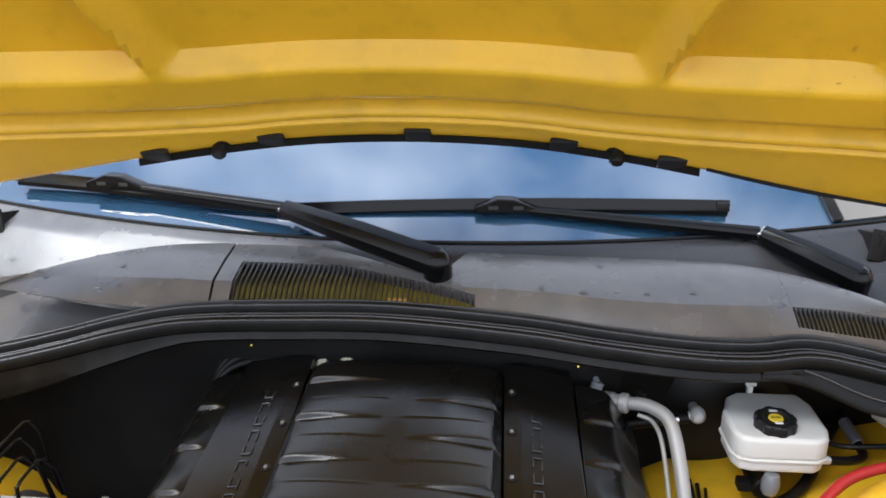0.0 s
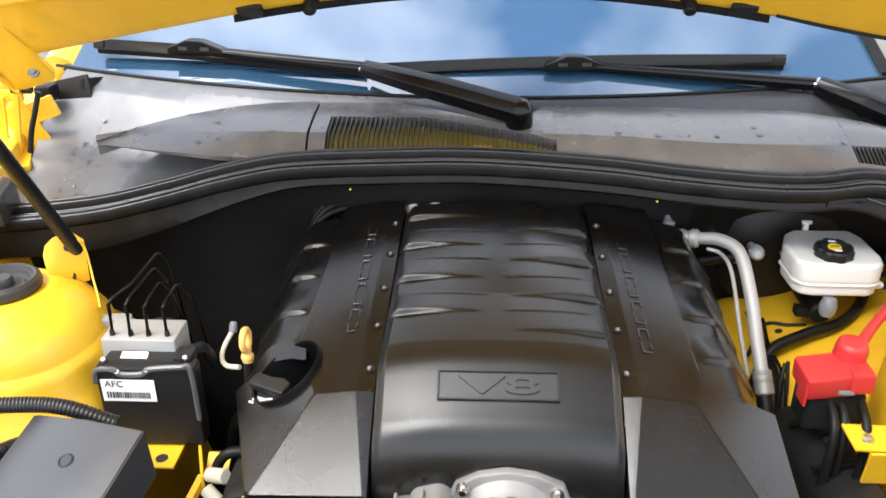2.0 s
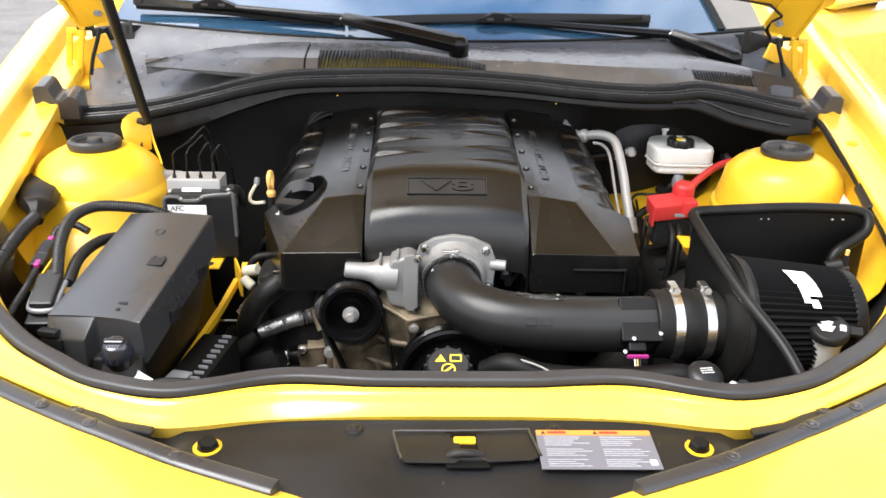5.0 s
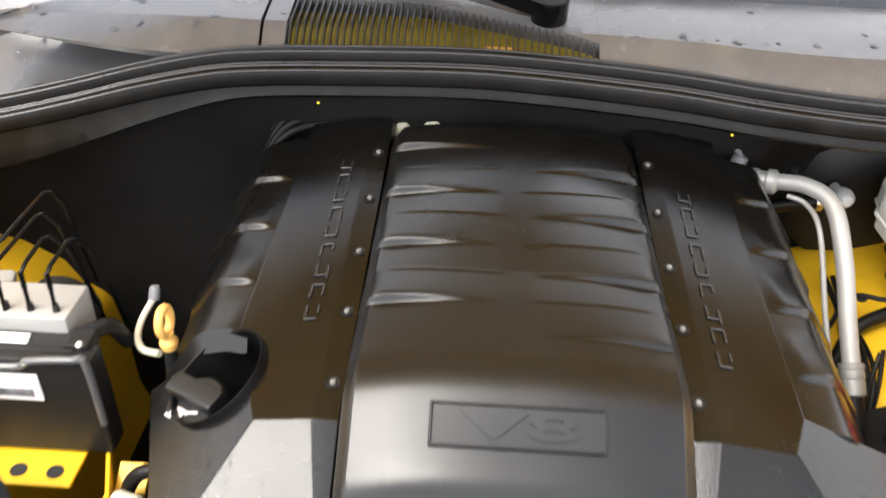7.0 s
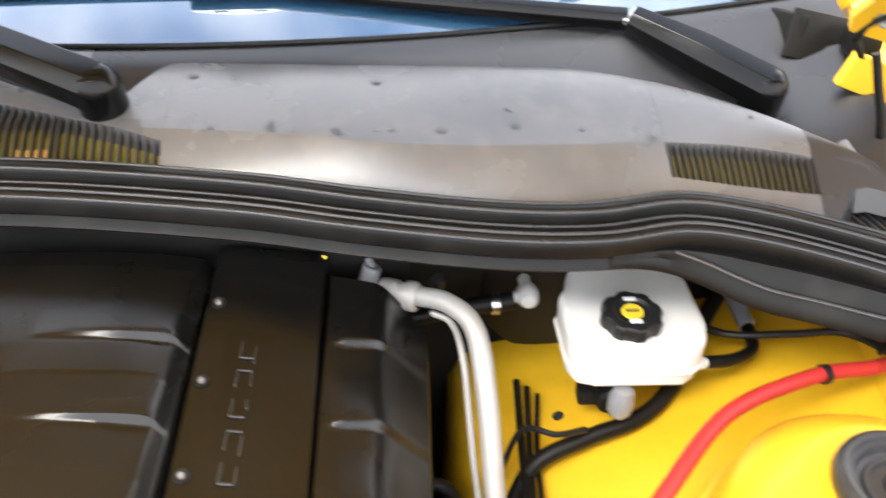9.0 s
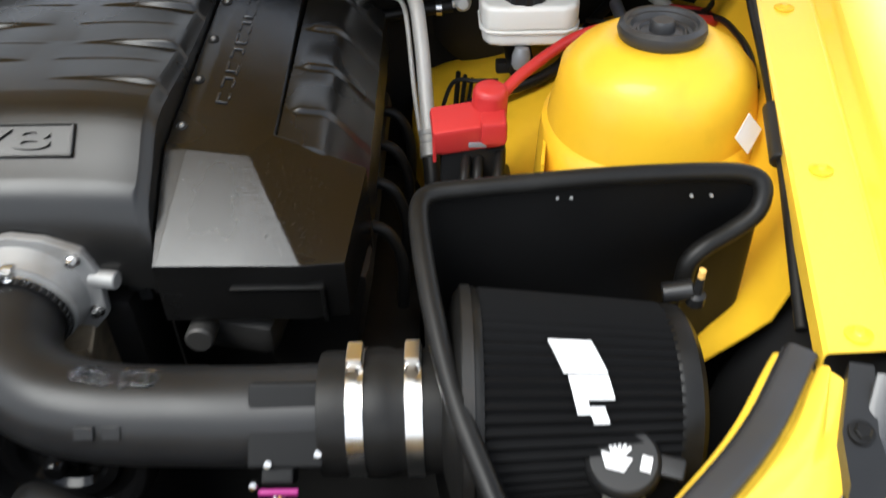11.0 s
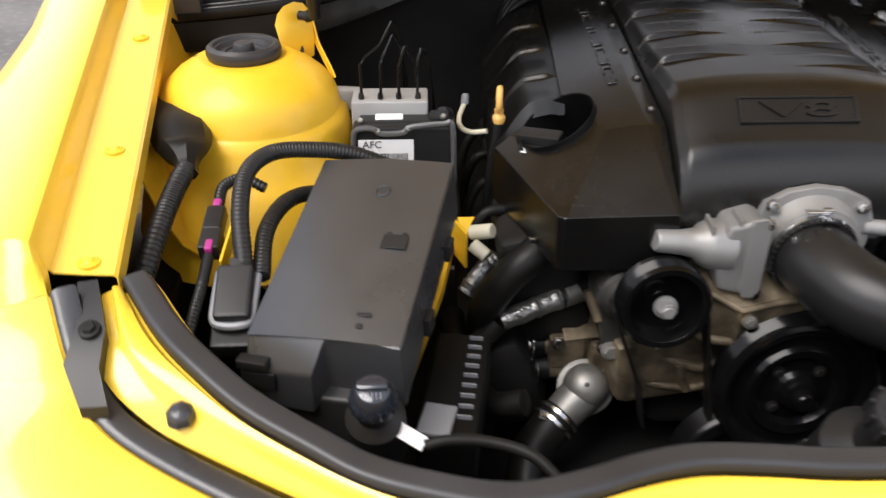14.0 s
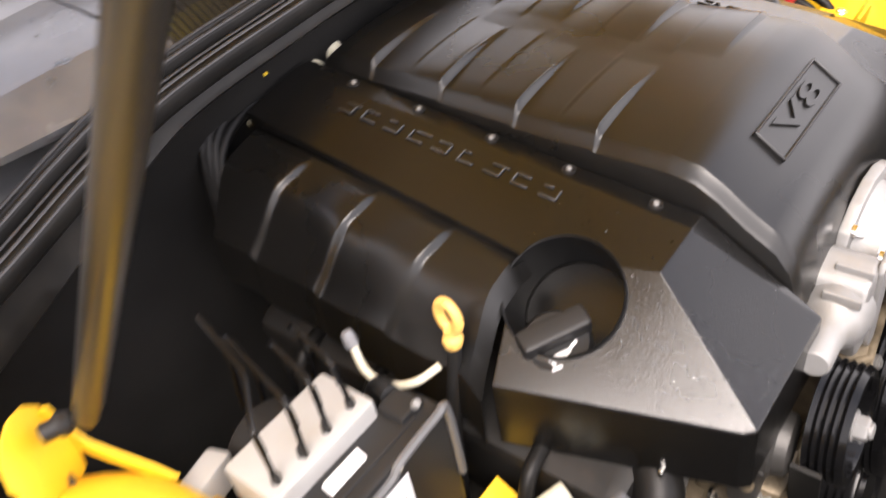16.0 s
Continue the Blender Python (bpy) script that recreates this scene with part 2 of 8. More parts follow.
def lathe(profile, m=None, seg=28, closed=False):
    """profile: (radius, height) pairs, turned about the local z axis."""
    bm = bmesh.new()
    rings = []
    for r, z in profile:
        if r < 1e-6:
            rings.append([bm.verts.new((0, 0, z))])
        else:
            rings.append([bm.verts.new((r * math.cos(2 * math.pi * i / seg), r * math.sin(2 * math.pi * i / seg), z)) for i in range(seg)])
    pairs = list(zip(rings, rings[1:])) + ([(rings[-1], rings[0])] if closed else [])
    for a, b in pairs:
        for i in range(seg):
            j = (i + 1) % seg
            if len(a) == 1 and len(b) == 1:
                continue
            if len(a) == 1:
                bm.faces.new([a[0], b[i], b[j]])
            elif len(b) == 1:
                bm.faces.new([a[i], a[j], b[0]])
            else:
                bm.faces.new([a[i], a[j], b[j], b[i]])
    return moved(bm, m) if m else bm


def rod(p, q, r, seg=16, bev=0.15):
    p, q = Vector(p), Vector(q)
    h = (q - p).length
    b = min(r * bev, h * 0.3)
    return lathe([(0, 0), (r - b, 0), (r, b), (r, h - b), (r - b, h), (0, h)], axis_pose(p, q - p), seg)


def glide(pts, n=8):
    """A smooth line through pts."""
    p = [Vector(q) for q in pts]
    p = [p[0] * 2 - p[1]] + p + [p[-1] * 2 - p[-2]]
    out = []
    for i in range(1, len(p) - 2):
        a, b, c, d = p[i - 1:i + 3]
        for k in range(n):
            t = k / n
            out.append(0.5 * (2 * b + (c - a) * t + (2 * a - 5 * b + 4 * c - d) * t * t + (3 * b - a - 3 * c + d) * t ** 3))
    out.append(p[-2])
    return out


def tube(pts, r, seg=12, n=8, smooth=True):
    """A hose along pts. r: a radius, or a function of 0..1."""
    line = glide(pts, n) if smooth else [Vector(q) for q in pts]
    bm = bmesh.new()
    way = (line[1] - line[0]).normalized()
    side = way.orthogonal().normalized()
    rings = []
    for i, p in enumerate(line):
        w = (line[min(i + 1, len(line) - 1)] - line[max(i - 1, 0)]).normalized()
        side = (side - w * side.dot(w)).normalized()
        up = w.cross(side)
        rad = r(i / (len(line) - 1)) if callable(r) else r
        rings.append([bm.verts.new(p + rad * (side * math.cos(2 * math.pi * k / seg) + up * math.sin(2 * math.pi * k / seg))) for k in range(seg)])
    for a, b in zip(rings, rings[1:]):
        for k in range(seg):
            j = (k + 1) % seg
            bm.faces.new([a[k], a[j], b[j], b[k]])
    bm.faces.new(rings[0])
    bm.faces.new(rings[-1])
    return bm


def corrugated(pts, r, pitch=0.006, seg=12, depth=0.12):
    """A split loom hose with rings."""
    line = glide(pts, 10)
    length = sum((a - b).length for a, b in zip(line, line[1:]))
    count = int(length / pitch)
    fine = glide(pts, max(4, int(4 * count / max(1, len(pts) - 1))))
    n = len(fine) - 1
    return tube(fine, lambda u: r * (1 + depth * (1 if math.sin(u * count * 2 * math.pi) > 0 else -1) * 0.5), seg, smooth=False)


def sheet(rows, thick=0.0, bev=0.0):
    """Quads between rows of points, given a thickness."""
    bm = bmesh.new()
    vs = [[bm.verts.new(p) for p in row] for row in rows]
    for a, b in zip(vs, vs[1:]):
        for i in range(len(a) - 1):
            bm.faces.new([a[i], a[i + 1], b[i + 1], b[i]])
    bmesh.ops.recalc_face_normals(bm, faces=bm.faces)
    if thick:
        bmesh.ops.solidify(bm, geom=list(bm.faces), thickness=thick)
    return bm


def strip(path, profile, closed=True):
    """Sweeps a section along a path; section points are (sideways, up), sideways to the right of the way along the path. profile: a list, or a function of 0..1."""
    bm = bmesh.new()
    rings = []
    n = len(path)
    for i, p in enumerate(path):
        w = path[min(i + 1, n - 1)] - path[max(i - 1, 0)]
        side = V(w.y, -w.x, 0).normalized()
        sec = profile(i / (n - 1)) if callable(profile) else profile
        rings.append([bm.verts.new(p + side * a + V(0, 0, b)) for a, b in sec])
    k = len(rings[0])
    for a, b in zip(rings, rings[1:]):
        for j in range(k if closed else k - 1):
            bm.faces.new([a[j], a[(j + 1) % k], b[(j + 1) % k], b[j]])
    if closed:
        bm.faces.new(rings[0])
        bm.faces.new(rings[-1])
    return bm


def carved(bm, cutter):
    """bm with the cutter's volume taken out of it."""
    made = []
    for k in (bm, cutter):
        bmesh.ops.recalc_face_normals(k, faces=k.faces)
        me = bpy.data.meshes.new("carving")
        k.to_mesh(me)
        k.free()
        ob = bpy.data.objects.new("carving", me)
        scene.collection.objects.link(ob)
        made.append(ob)
    mod = made[0].modifiers.new("cut", "BOOLEAN")
    mod.operation, mod.solver, mod.object = "DIFFERENCE", "EXACT", made[1]
    bpy.context.view_layer.update()
    me = bpy.data.meshes.new_from_object(made[0].evaluated_get(bpy.context.evaluated_depsgraph_get()))
    out = bmesh.new()
    out.from_mesh(me)
    for ob in made:
        bpy.data.objects.remove(ob)
    return out


def hexbolt(p, way, r=0.006, h=0.006, washer=1.5):
    m = axis_pose(p, way)
    a = lathe([(0, -0.002), (r * washer, -0.002), (r * washer, 0.0015), (r * 1.05, 0.002), (0, 0.002)], m, 18)
    b = lathe([(0, 0.002), (r, 0.002), (r, h * 0.85), (r * 0.85, h), (0, h)], m, 6)
    return merge(a, b)


def lettering(text, size, m, mat, name, parent=None, depth=0.0006, label="", slant=0.0, bold=0.0):
    cu = bpy.data.curves.new(name, "FONT")
    cu.body, cu.size, cu.extrude, cu.align_x, cu.align_y = text, size, depth, "CENTER", "CENTER"
    cu.shear, cu.offset = slant, bold
    tmp = bpy.data.objects.new(name + "_text", cu)
    scene.collection.objects.link(tmp)
    bpy.context.view_layer.update()
    me = bpy.data.meshes.new_from_object(tmp.evaluated_get(bpy.context.evaluated_depsgraph_get()))
    bpy.data.objects.remove(tmp)
    bm = bmesh.new()
    bm.from_mesh(me)
    moved(bm, m)
    return part(name, bm, mat, parent, label)


# ---- ground ----
_bm = sheet([[(x, y, 0) for x in (-300, -6, 6, 300)] for y in (-300, -6, 8, 300)])
solo("ground", _bm, ASPHALT, "pale worn asphalt of a parking place", "ground", kind="structure")

def smooth(t, lo, hi):
    t = max(0.0, min(1.0, (t - lo) / (hi - lo)))
    return t * t * (3 - 2 * t)


# ---- car body ----
car = thing("car", "bright yellow coupe body with open engine bay, wet from rain", "car", (0, 1.2, 0))


def flange(y):
    return 0.68 + (y - 0.363) * 0.14, 0.832 + (y - 0.363) * 0.19


def fender_section(y):
    x, z = flange(y)
    out = max(0.0, min(1.0, (y - 0.363) / 0.25))
    w = max(0.90, x + 0.155)
    drop = 0.022 + 0.075 * max(0.0, min(1.0, (y - 0.93) / 0.07))
    return [(x, z - drop), (x, z - 0.003), (x + 0.003, z), (x + 0.030, z + 0.001), (x + 0.055, z + 0.003), (x + 0.059, z + 0.007), (x + 0.064, z + 0.026), (x + 0.069, z + 0.034),
            (x + 0.080, z + 0.038), (x + 0.11, z + 0.034), (w + 0.02 * out, z - 0.005), (w + 0.035 + 0.015 * out, z - 0.05), (w + 0.048 + 0.01 * out, z - 0.13), (w + 0.045, z - 0.30), (w + 0.02, 0.42)]


SEAL_FRONT = [(0.677, 0.363, 0.820), (0.641, 0.311, 0.808), (0.602, 0.270, 0.798), (0.550, 0.228, 0.785), (0.464, 0.174, 0.775), (0.400, 0.150, 0.772), (0.347, 0.143, 0.770),
              (0.300, 0.153, 0.770), (0.250, 0.170, 0.770), (0.206, 0.178, 0.770), (0.157, 0.176, 0.770), (0.107, 0.171, 0.770), (0.050, 0.170, 0.770)]
HEAD_OUT = [(0.690, 0.345, 0.822), (0.677, 0.281, 0.792), (0.634, 0.246, 0.766), (0.575, 0.214, 0.755), (0.465, 0.157, 0.747), (0.405, 0.131, 0.744), (0.352, 0.118, 0.742),
            (0.308, 0.122, 0.741), (0.258, 0.132, 0.741), (0.210, 0.138, 0.741), (0.160, 0.140, 0.742), (0.107, 0.141, 0.743), (0.050, 0.142, 0.743)]
FASCIA = [(0.0, -0.030, 0.722), (0.10, -0.020, 0.726), (0.20, 0.010, 0.734), (0.300, 0.046, 0.740), (0.352, 0.070, 0.742), (0.404, 0.096, 0.744), (0.461, 0.123, 0.747), (0.555, 0.173, 0.752), (0.633, 0.217, 0.760), (0.676, 0.248, 0.774), (0.702, 0.285, 0.800), (0.722, 0.325, 0.838)]


def both(half):
    """A line given for the right half, as a whole from left to right."""
    right = [Vector(p) for p in half]
    return [V(-p.x, p.y, p.z) for p in right] + [p for p in reversed(right) if abs(p.x) > 1e-6]


for s in (1, -1):
    rows = [[(s * x, y, z) for x, z in fender_section(y)] for y in [0.363 + 0.06 * i for i in range(19)]]
    fender = part("fender", sheet(rows, 0.0012), YELLOW, car, "yellow front fender with gutter along the hood opening")
    for y in (0.378, 0.55, 0.796, 0.93):
        x, z = flange(y)
        m = axis_pose((s * (x + 0.027), y, z + 0.001), (0, 0, 1))
        part("flange_bolt", lathe([(0, 0.004), (0.004, 0.004), (0.006, 0.002), (0.0105, 0.001), (0.0105, -0.001), (0, -0.001)], m, 18), YELLOW_INNER, fender)

seal_line = glide(both(SEAL_FRONT), 6)
head_line = glide(both(HEAD_OUT), 6)
rows = []
for a, b in zip(seal_line, head_line):
    w = (a - b)
    w.z = 0
    w.normalize()
    rows.append([a + w * 0.034 + V(0, 0, -0.075), a + w * 0.034 + V(0, 0, -0.016), a + w * 0.030 + V(0, 0, -0.012), a + V(0, 0, -0.008), a * 0.9 + b * 0.1 + V(0, 0, 0.0), a * 0.76 + b * 0.24 + V(0, 0, 0.003), a * 0.60 + b * 0.40 + V(0, 0, 0.0045), a * 0.54 + b * 0.46 + V(0, 0, 0.0042), a * 0.47 + b * 0.53 + V(0, 0, 0.0012),
                 a * 0.35 + b * 0.65 + V(0, 0, 0.0012), a * 0.1 + b * 0.9 + V(0, 0, 0.001), b, b + w * 0.002 + V(0, 0, -0.003), b + w * 0.010 + V(0, 0, -0.03)])
header = part("header_panel", sheet(rows, 0.0015), YELLOW, car, "yellow painted slam panel round the bay's front")

path = []
for a, b in zip(seal_line, head_line):
    w = a - b
    w.z = 0
    path.append(a + w.normalized() * 0.014 + V(0, 0, -0.004))
bay_seal = thing("bay_seal", "black rubber bulb seal round the bay's front", "seal", (0, 0.17, 0.75))
part("bulb", strip(path, [(0.0120, 0.001), (0.0126, 0.0075), (0.0110, 0.0102), (0.0070, 0.0112), (-0.0060, 0.0112), (-0.0098, 0.0095), (-0.0112, 0.005), (-0.0105, 0.001)]), SEAL, bay_seal, "flat-topped rubber bulb", sharp=60)
part("base", strip(path, [(0.0115, -0.014), (0.0115, 0.0006), (-0.013, 0.0006), (-0.014, -0.010), (-0.006, -0.012), (0.0, -0.004)]), RUBBER, bay_seal, "flat clamping base", sharp=60)
# glossier bead added to draw the highlight along the front edge
part("edge_bead", strip(path, [(-0.0112, 0.0010), (-0.0128, 0.0018), (-0.0132, 0.0034), (-0.0118, 0.0042), (-0.0110, 0.0030)]), LID, bay_seal, "thin glossy bead for the highlight on the seal's front edge", sharp=80)

# bumper cover with its nose
fas = glide(both(list(reversed(FASCIA))), 6)
rows = []
for i, p in enumerate(fas):
    w = fas[min(i + 1, len(fas) - 1)] - fas[max(i - 1, 0)]
    o = V(w.y, -w.x, 0).normalized()
    rows.append([p - o * 0.02 + V(0, 0, -0.012), p + V(0, 0, -0.004), p + o * 0.004, p + o * 0.05 + V(0, 0, -0.002), p + o * 0.12 + V(0, 0, -0.022), p + o * 0.18 + V(0, 0, -0.06), p + o * 0.215 + V(0, 0, -0.13), p + o * 0.225 + V(0, 0, -0.30), p + o * 0.17 + V(0, 0, -0.5)])
part("bumper_cover", sheet(rows, 0.002), YELLOW, car, "yellow bumper cover around the nose")
for s in (1, -1):
    a = [(s * x, 0.363, z) for x, z in fender_section(0.363)[5:]]
    p, o = V(s * 0.722, 0.325, 0.838), V(s * 0.89, -0.45, 0)
    b = [p + V(0, 0, -0.012), p + o * 0.003, p + o * 0.008 + V(0, 0, 0.001), p + o * 0.02, p + o * 0.05 + V(0, 0, -0.002), p + o * 0.12 + V(0, 0, -0.022), p + o * 0.18 + V(0, 0, -0.06), p + o * 0.215 + V(0, 0, -0.13), p + o * 0.225 + V(0, 0, -0.30), p + o * 0.17 + V(0, 0, -0.5)]
    part("fender_tip", sheet([[Vector(u).lerp(v, f) for u, v in zip(a, b)] for f in (0.0, 0.25, 0.5, 0.75, 1.0)], 0.0012), YELLOW, car, "front tip of the yellow fender")
for sgn in (1, -1):
    line = glide([(sgn * x, y, z - 0.006) for x, y, z in FASCIA[2:]], 6)
    sec = [(0.001, 0.006), (-0.001, 0.0085), (-0.005, 0.010), (-0.016, 0.0105), (-0.020, 0.009), (-0.0215, -0.008), (0.001, -0.008)]
    part("gap_strip", strip(line, sec if sgn > 0 else [(-a, q) for a, q in sec]), LID, car, "black plastic filler strip behind the bumper cover")

# radiator cover: black, with latch tray
ys = [(0.150, 0.728), (0.143, 0.7365), (0.134, 0.7335), (0.12, 0.7325), (0.08, 0.729), (0.03, 0.722), (-0.02, 0.714), (-0.08, 0.700), (-0.12, 0.64)]
rows = []
for y, z in ys:
    rows.append([(x, y - 0.10 * max(0, abs(x) - 0.30), z - 0.010 * (1 if abs(x) > 0.335 else 0)) for x in [-0.46 + 0.02 * k for k in range(47)]])
radiator_cover = solo("radiator_cover", sheet(rows, 0.003), PLASTIC, "black plastic radiator cover behind the nose, dusty", "cover")

# ---- strut towers, aprons, firewall ----
for s in (1, -1):
    c = V(s * 0.632, 0.764, 0)
    prof = [(0.030, 0.897), (0.055, 0.902), (0.066, 0.898), (0.086, 0.886), (0.103, 0.868), (0.115, 0.847), (0.122, 0.825), (0.124, 0.811), (0.130, 0.806), (0.133, 0.794), (0.1375, 0.77), (0.142, 0.74), (0.147, 0.69), (0.155, 0.60)]
    if s < 0:
        prof = prof[:4] + [(0.102, 0.872), (0.111, 0.857), (0.1155, 0.846), (0.1165, 0.843), (0.1225, 0.838), (0.1255, 0.828), (0.129, 0.805), (0.133, 0.79)] + prof[10:]
    if s > 0:
        prof = prof[:5] + [(0.108, 0.845), (0.113, 0.826), (0.115, 0.812), (0.121, 0.807), (0.1225, 0.794), (0.124, 0.77), (0.126, 0.74), (0.129, 0.69), (0.136, 0.60)]
    bm = lathe(prof if s > 0 else prof[:-1], Matrix.Translation(c), 40)
    for v in bm.verts:
        if 0.78 < v.co.z < 0.85:
            v.co.z += 0.012 * math.sin(math.atan2(v.co.y - c.y, s * (v.co.x - c.x)) + 0.6)
        if v.co.z < 0.80 and v.co.y < c.y:
            v.co.y -= (0.80 - v.co.z) * 0.55
    tower = part("strut_tower", bm, YELLOW_INNER, car, "yellow domed strut tower")
    if s < 0:
        part("hole", lathe([(0, 0.0006), (0.0028, 0.0006), (0.0034, -0.001), (0, -0.001)], axis_pose((-0.695, 0.770, 0.8985), (-0.45, 0, 1)), 12), INK, tower, "small dark hole")
        part("pressed_mark", tube([V(-0.619, 0.6415, 0.826) + V(0.012 * math.cos(a), 0, 0.012 * math.sin(a)) for a in [math.pi * (1.05 + 0.9 * k / 8) for k in range(9)]], 0.0013, 6, 2), YELLOW_INNER, tower, "half-round pressed mark")
    top = Matrix.Translation((c.x, c.y, 0))
    part("tower_cap", lathe([(0, 0.918), (0.011, 0.918), (0.013, 0.915), (0.014, 0.907), (0.022, 0.9055), (0.0235, 0.908), (0.026, 0.908), (0.0275, 0.9055), (0.031, 0.907), (0.0335, 0.9125), (0.036, 0.9130), (0.0375, 0.9165), (0.041, 0.9175), (0.0455, 0.914), (0.047, 0.908), (0.045, 0.901), (0.040, 0.897)], top, 36), SEAL, tower, "black rubber strut mount cap")
    rows = []
    for i in range(15 if s > 0 else 13):
        y = (0.48 if s > 0 else 0.575) + (0.05 if s > 0 else 0.042) * i
        fx, fz = flange(y)
        d = 0.06 * smooth(y, 0.62, 0.92) if s > 0 else 0.0
        k = 0.09 * (1 - smooth(y, 0.64, 0.76)) - 0.075 * smooth(y, 0.84, 1.0) if s > 0 else 0.11
        rows.append([(s * (fx + 0.02), y, fz - 0.025), (s * (fx - 0.002), y, fz - 0.10), (s * (fx - 0.02), y, 0.735 + d), (s * 0.64, y, 0.70 + d), (s * (0.56 + 0.3 * k), y, 0.67 + d), (s * (0.50 + 0.7 * k), y, 0.64 + d), (s * (0.44 + k), y, 0.62 + d), (s * (0.425 + k), y, 0.60 + d), (s * (0.42 + k), y, 0.45), (s * (0.40 + k), y, 0.38)])
    part("inner_apron", sheet(rows, 0.002), YELLOW_INNER, car, "yellow inner wheel apron")
    if s > 0:
        # added black sheet, for the shade and dark clutter over the apron here
        shade = [[(x, y, z) for x, z in ((0.61, 0.712), (0.56, 0.702), (0.53, 0.680), (0.46, 0.60), (0.44, 0.50), (0.42, 0.38))] for y in (0.44, 0.52, 0.60, 0.678)]
        part("apron_shade", sheet(shade, 0.003), PLASTIC, car, "black sheet added to darken the apron ahead of the strut tower")
    rows = [[(s * x, y, z) for x, z in ((0.80, 0.80), (0.74, 0.70), (0.60, 0.60), (0.44, 0.50), (0.40, 0.40))] for y in (0.18, 0.3, 0.42)]
    part("wheel_liner", sheet(rows, 0.003), PLASTIC, car, "black wheel liner")

rows = []
for k in range(33):
    x = -0.80 + 0.05 * k
    y = 1.085 - 0.03 * abs(x) + 0.085 * smooth(x, 0.28, 0.38) * (1 - smooth(x, 0.76, 0.80))
    top = 0.955 - 0.075 * smooth(-x, 0.30, 0.62) - 0.02 * smooth(x, 0.2, 0.7)
    rows.append([(x, y, 0.40), (x, y, 0.60), (x, y, 0.75), (x, y - 0.01, 0.85), (x, y - 0.045, top), (x, 1.03, top + 0.012)])
part("firewall", sheet(rows, 0.01), FELT, car, "black insulated firewall")
part("bay_floor", sheet([[(x, y, 0.40) for x in (-0.8, -0.4, 0, 0.4, 0.8)] for y in (0.1, 0.4, 0.7, 1.05)], 0.005), FELT, car, "dark undertray")
part("fan_shroud", sheet([[(x, 0.215, 0.42), (x, 0.205, 0.66), (x, 0.19, 0.69)] for x in [-0.45 + 0.05 * k for k in range(19)]], 0.01), PLASTIC, car, "black fan shroud behind the radiator")

# ---- cowl: seal, panel, grille ----
COWL_SEAL = [(-0.775, 0.985, 0.915), (-0.69, 0.990, 0.920), (-0.593, 1.000, 0.930), (-0.50, 1.010, 0.950), (-0.42, 1.020, 0.970), (-0.35, 1.030, 0.983), (-0.29, 1.035, 0.989), (-0.19, 1.040, 0.992), (-0.03, 1.043, 0.994),
             (0.156, 1.030, 0.987), (0.27, 1.015, 0.979), (0.38, 1.002, 0.974), (0.46, 0.998, 0.975), (0.53, 1.003, 0.981), (0.60, 1.000, 0.972), (0.68, 0.985, 0.958), (0.745, 0.960, 0.950)]
cowl_line = glide(COWL_SEAL, 6)


def skirt(u):
    """Height of the seal's lower skirt."""
    return 0.006 + 0.030 * smooth(0.40 - u, 0.0, 0.32) 


seal = thing("cowl_seal", "long black ribbed rubber seal across the firewall top, dusty", "seal", (0, 1.03, 0.95))
part("lip", strip(cowl_line, [(-0.006, -0.014), (-0.006, 0.002), (-0.001, 0.0065), (0.006, 0.006), (0.0095, 0.001), (0.0095, -0.014)]), RUBBER, seal, "raised rubber lip", sharp=60)
part("channel", strip(cowl_line, [(0.0105, -0.018), (0.0105, -0.006), (0.014, -0.0075), (0.021, -0.0075), (0.026, -0.004), (0.032, -0.006), (0.0345, -0.012), (0.0345, -0.022), (0.031, -0.026), (0.012, -0.026)]), RUBBER, seal, "rounded channel of the seal", sharp=60)
part("skirt", strip(cowl_line, lambda u: [(0.006, -0.024), (0.029, -0.027), (0.031, -0.030 - skirt(u) * 0.5), (0.034, -0.030 - skirt(u)), (0.030, -0.034 - skirt(u)), (0.006, -0.034 - skirt(u))]), RUBBER, seal, "lower skirt of the seal", sharp=60)

for side, high in ((-0.0045, 0.0062), (0.0080, 0.0052), (0.0125, -0.0058), (0.0265, -0.0032), (0.0330, -0.0068)):
    part("bead", strip(cowl_line, [(side - 0.0013, high - 0.001), (side - 0.0009, high + 0.0009), (side + 0.0009, high + 0.0009), (side + 0.0013, high - 0.001)]), LID, seal, "thin raised edge of the seal", sharp=80)

rows = []
for i in range(33):
    x = 0.470 + 0.272 * i / 32
    a, b = next((p, q) for p, q in zip(cowl_line, cowl_line[1:]) if p.x <= x <= q.x)
    c = a.lerp(b, (x - a.x) / (b.x - a.x))
    grow = smooth(x, 0.47, 0.61) * (1 - 0.45 * smooth(x, 0.69, 0.742))
    front, foot = c.y - 0.034 - 0.030 * grow, c.z - 0.036 - 0.022 * grow
    rows.append([(x, c.y - 0.026, c.z - 0.022), (x, c.y - 0.033 - 0.006 * grow, c.z - 0.025), (x, c.y - 0.034 - 0.012 * grow, c.z - 0.023), (x, c.y - 0.035 - 0.017 * grow, c.z - 0.027 - 0.003 * grow),
                 (x, front + 0.004, foot + 0.010), (x, front, foot + 0.004), (x, front + 0.001, foot - 0.002), (x, front + 0.008, foot - 0.004), (x, c.y - 0.020, foot - 0.002)])
part("flap_bead", tube([(r[4][0], r[4][1] - 0.001, r[4][2] + 0.010) for r in rows[6:30:3]], 0.0016, 8, 4), LID, seal, "thin raised crease on the flap")
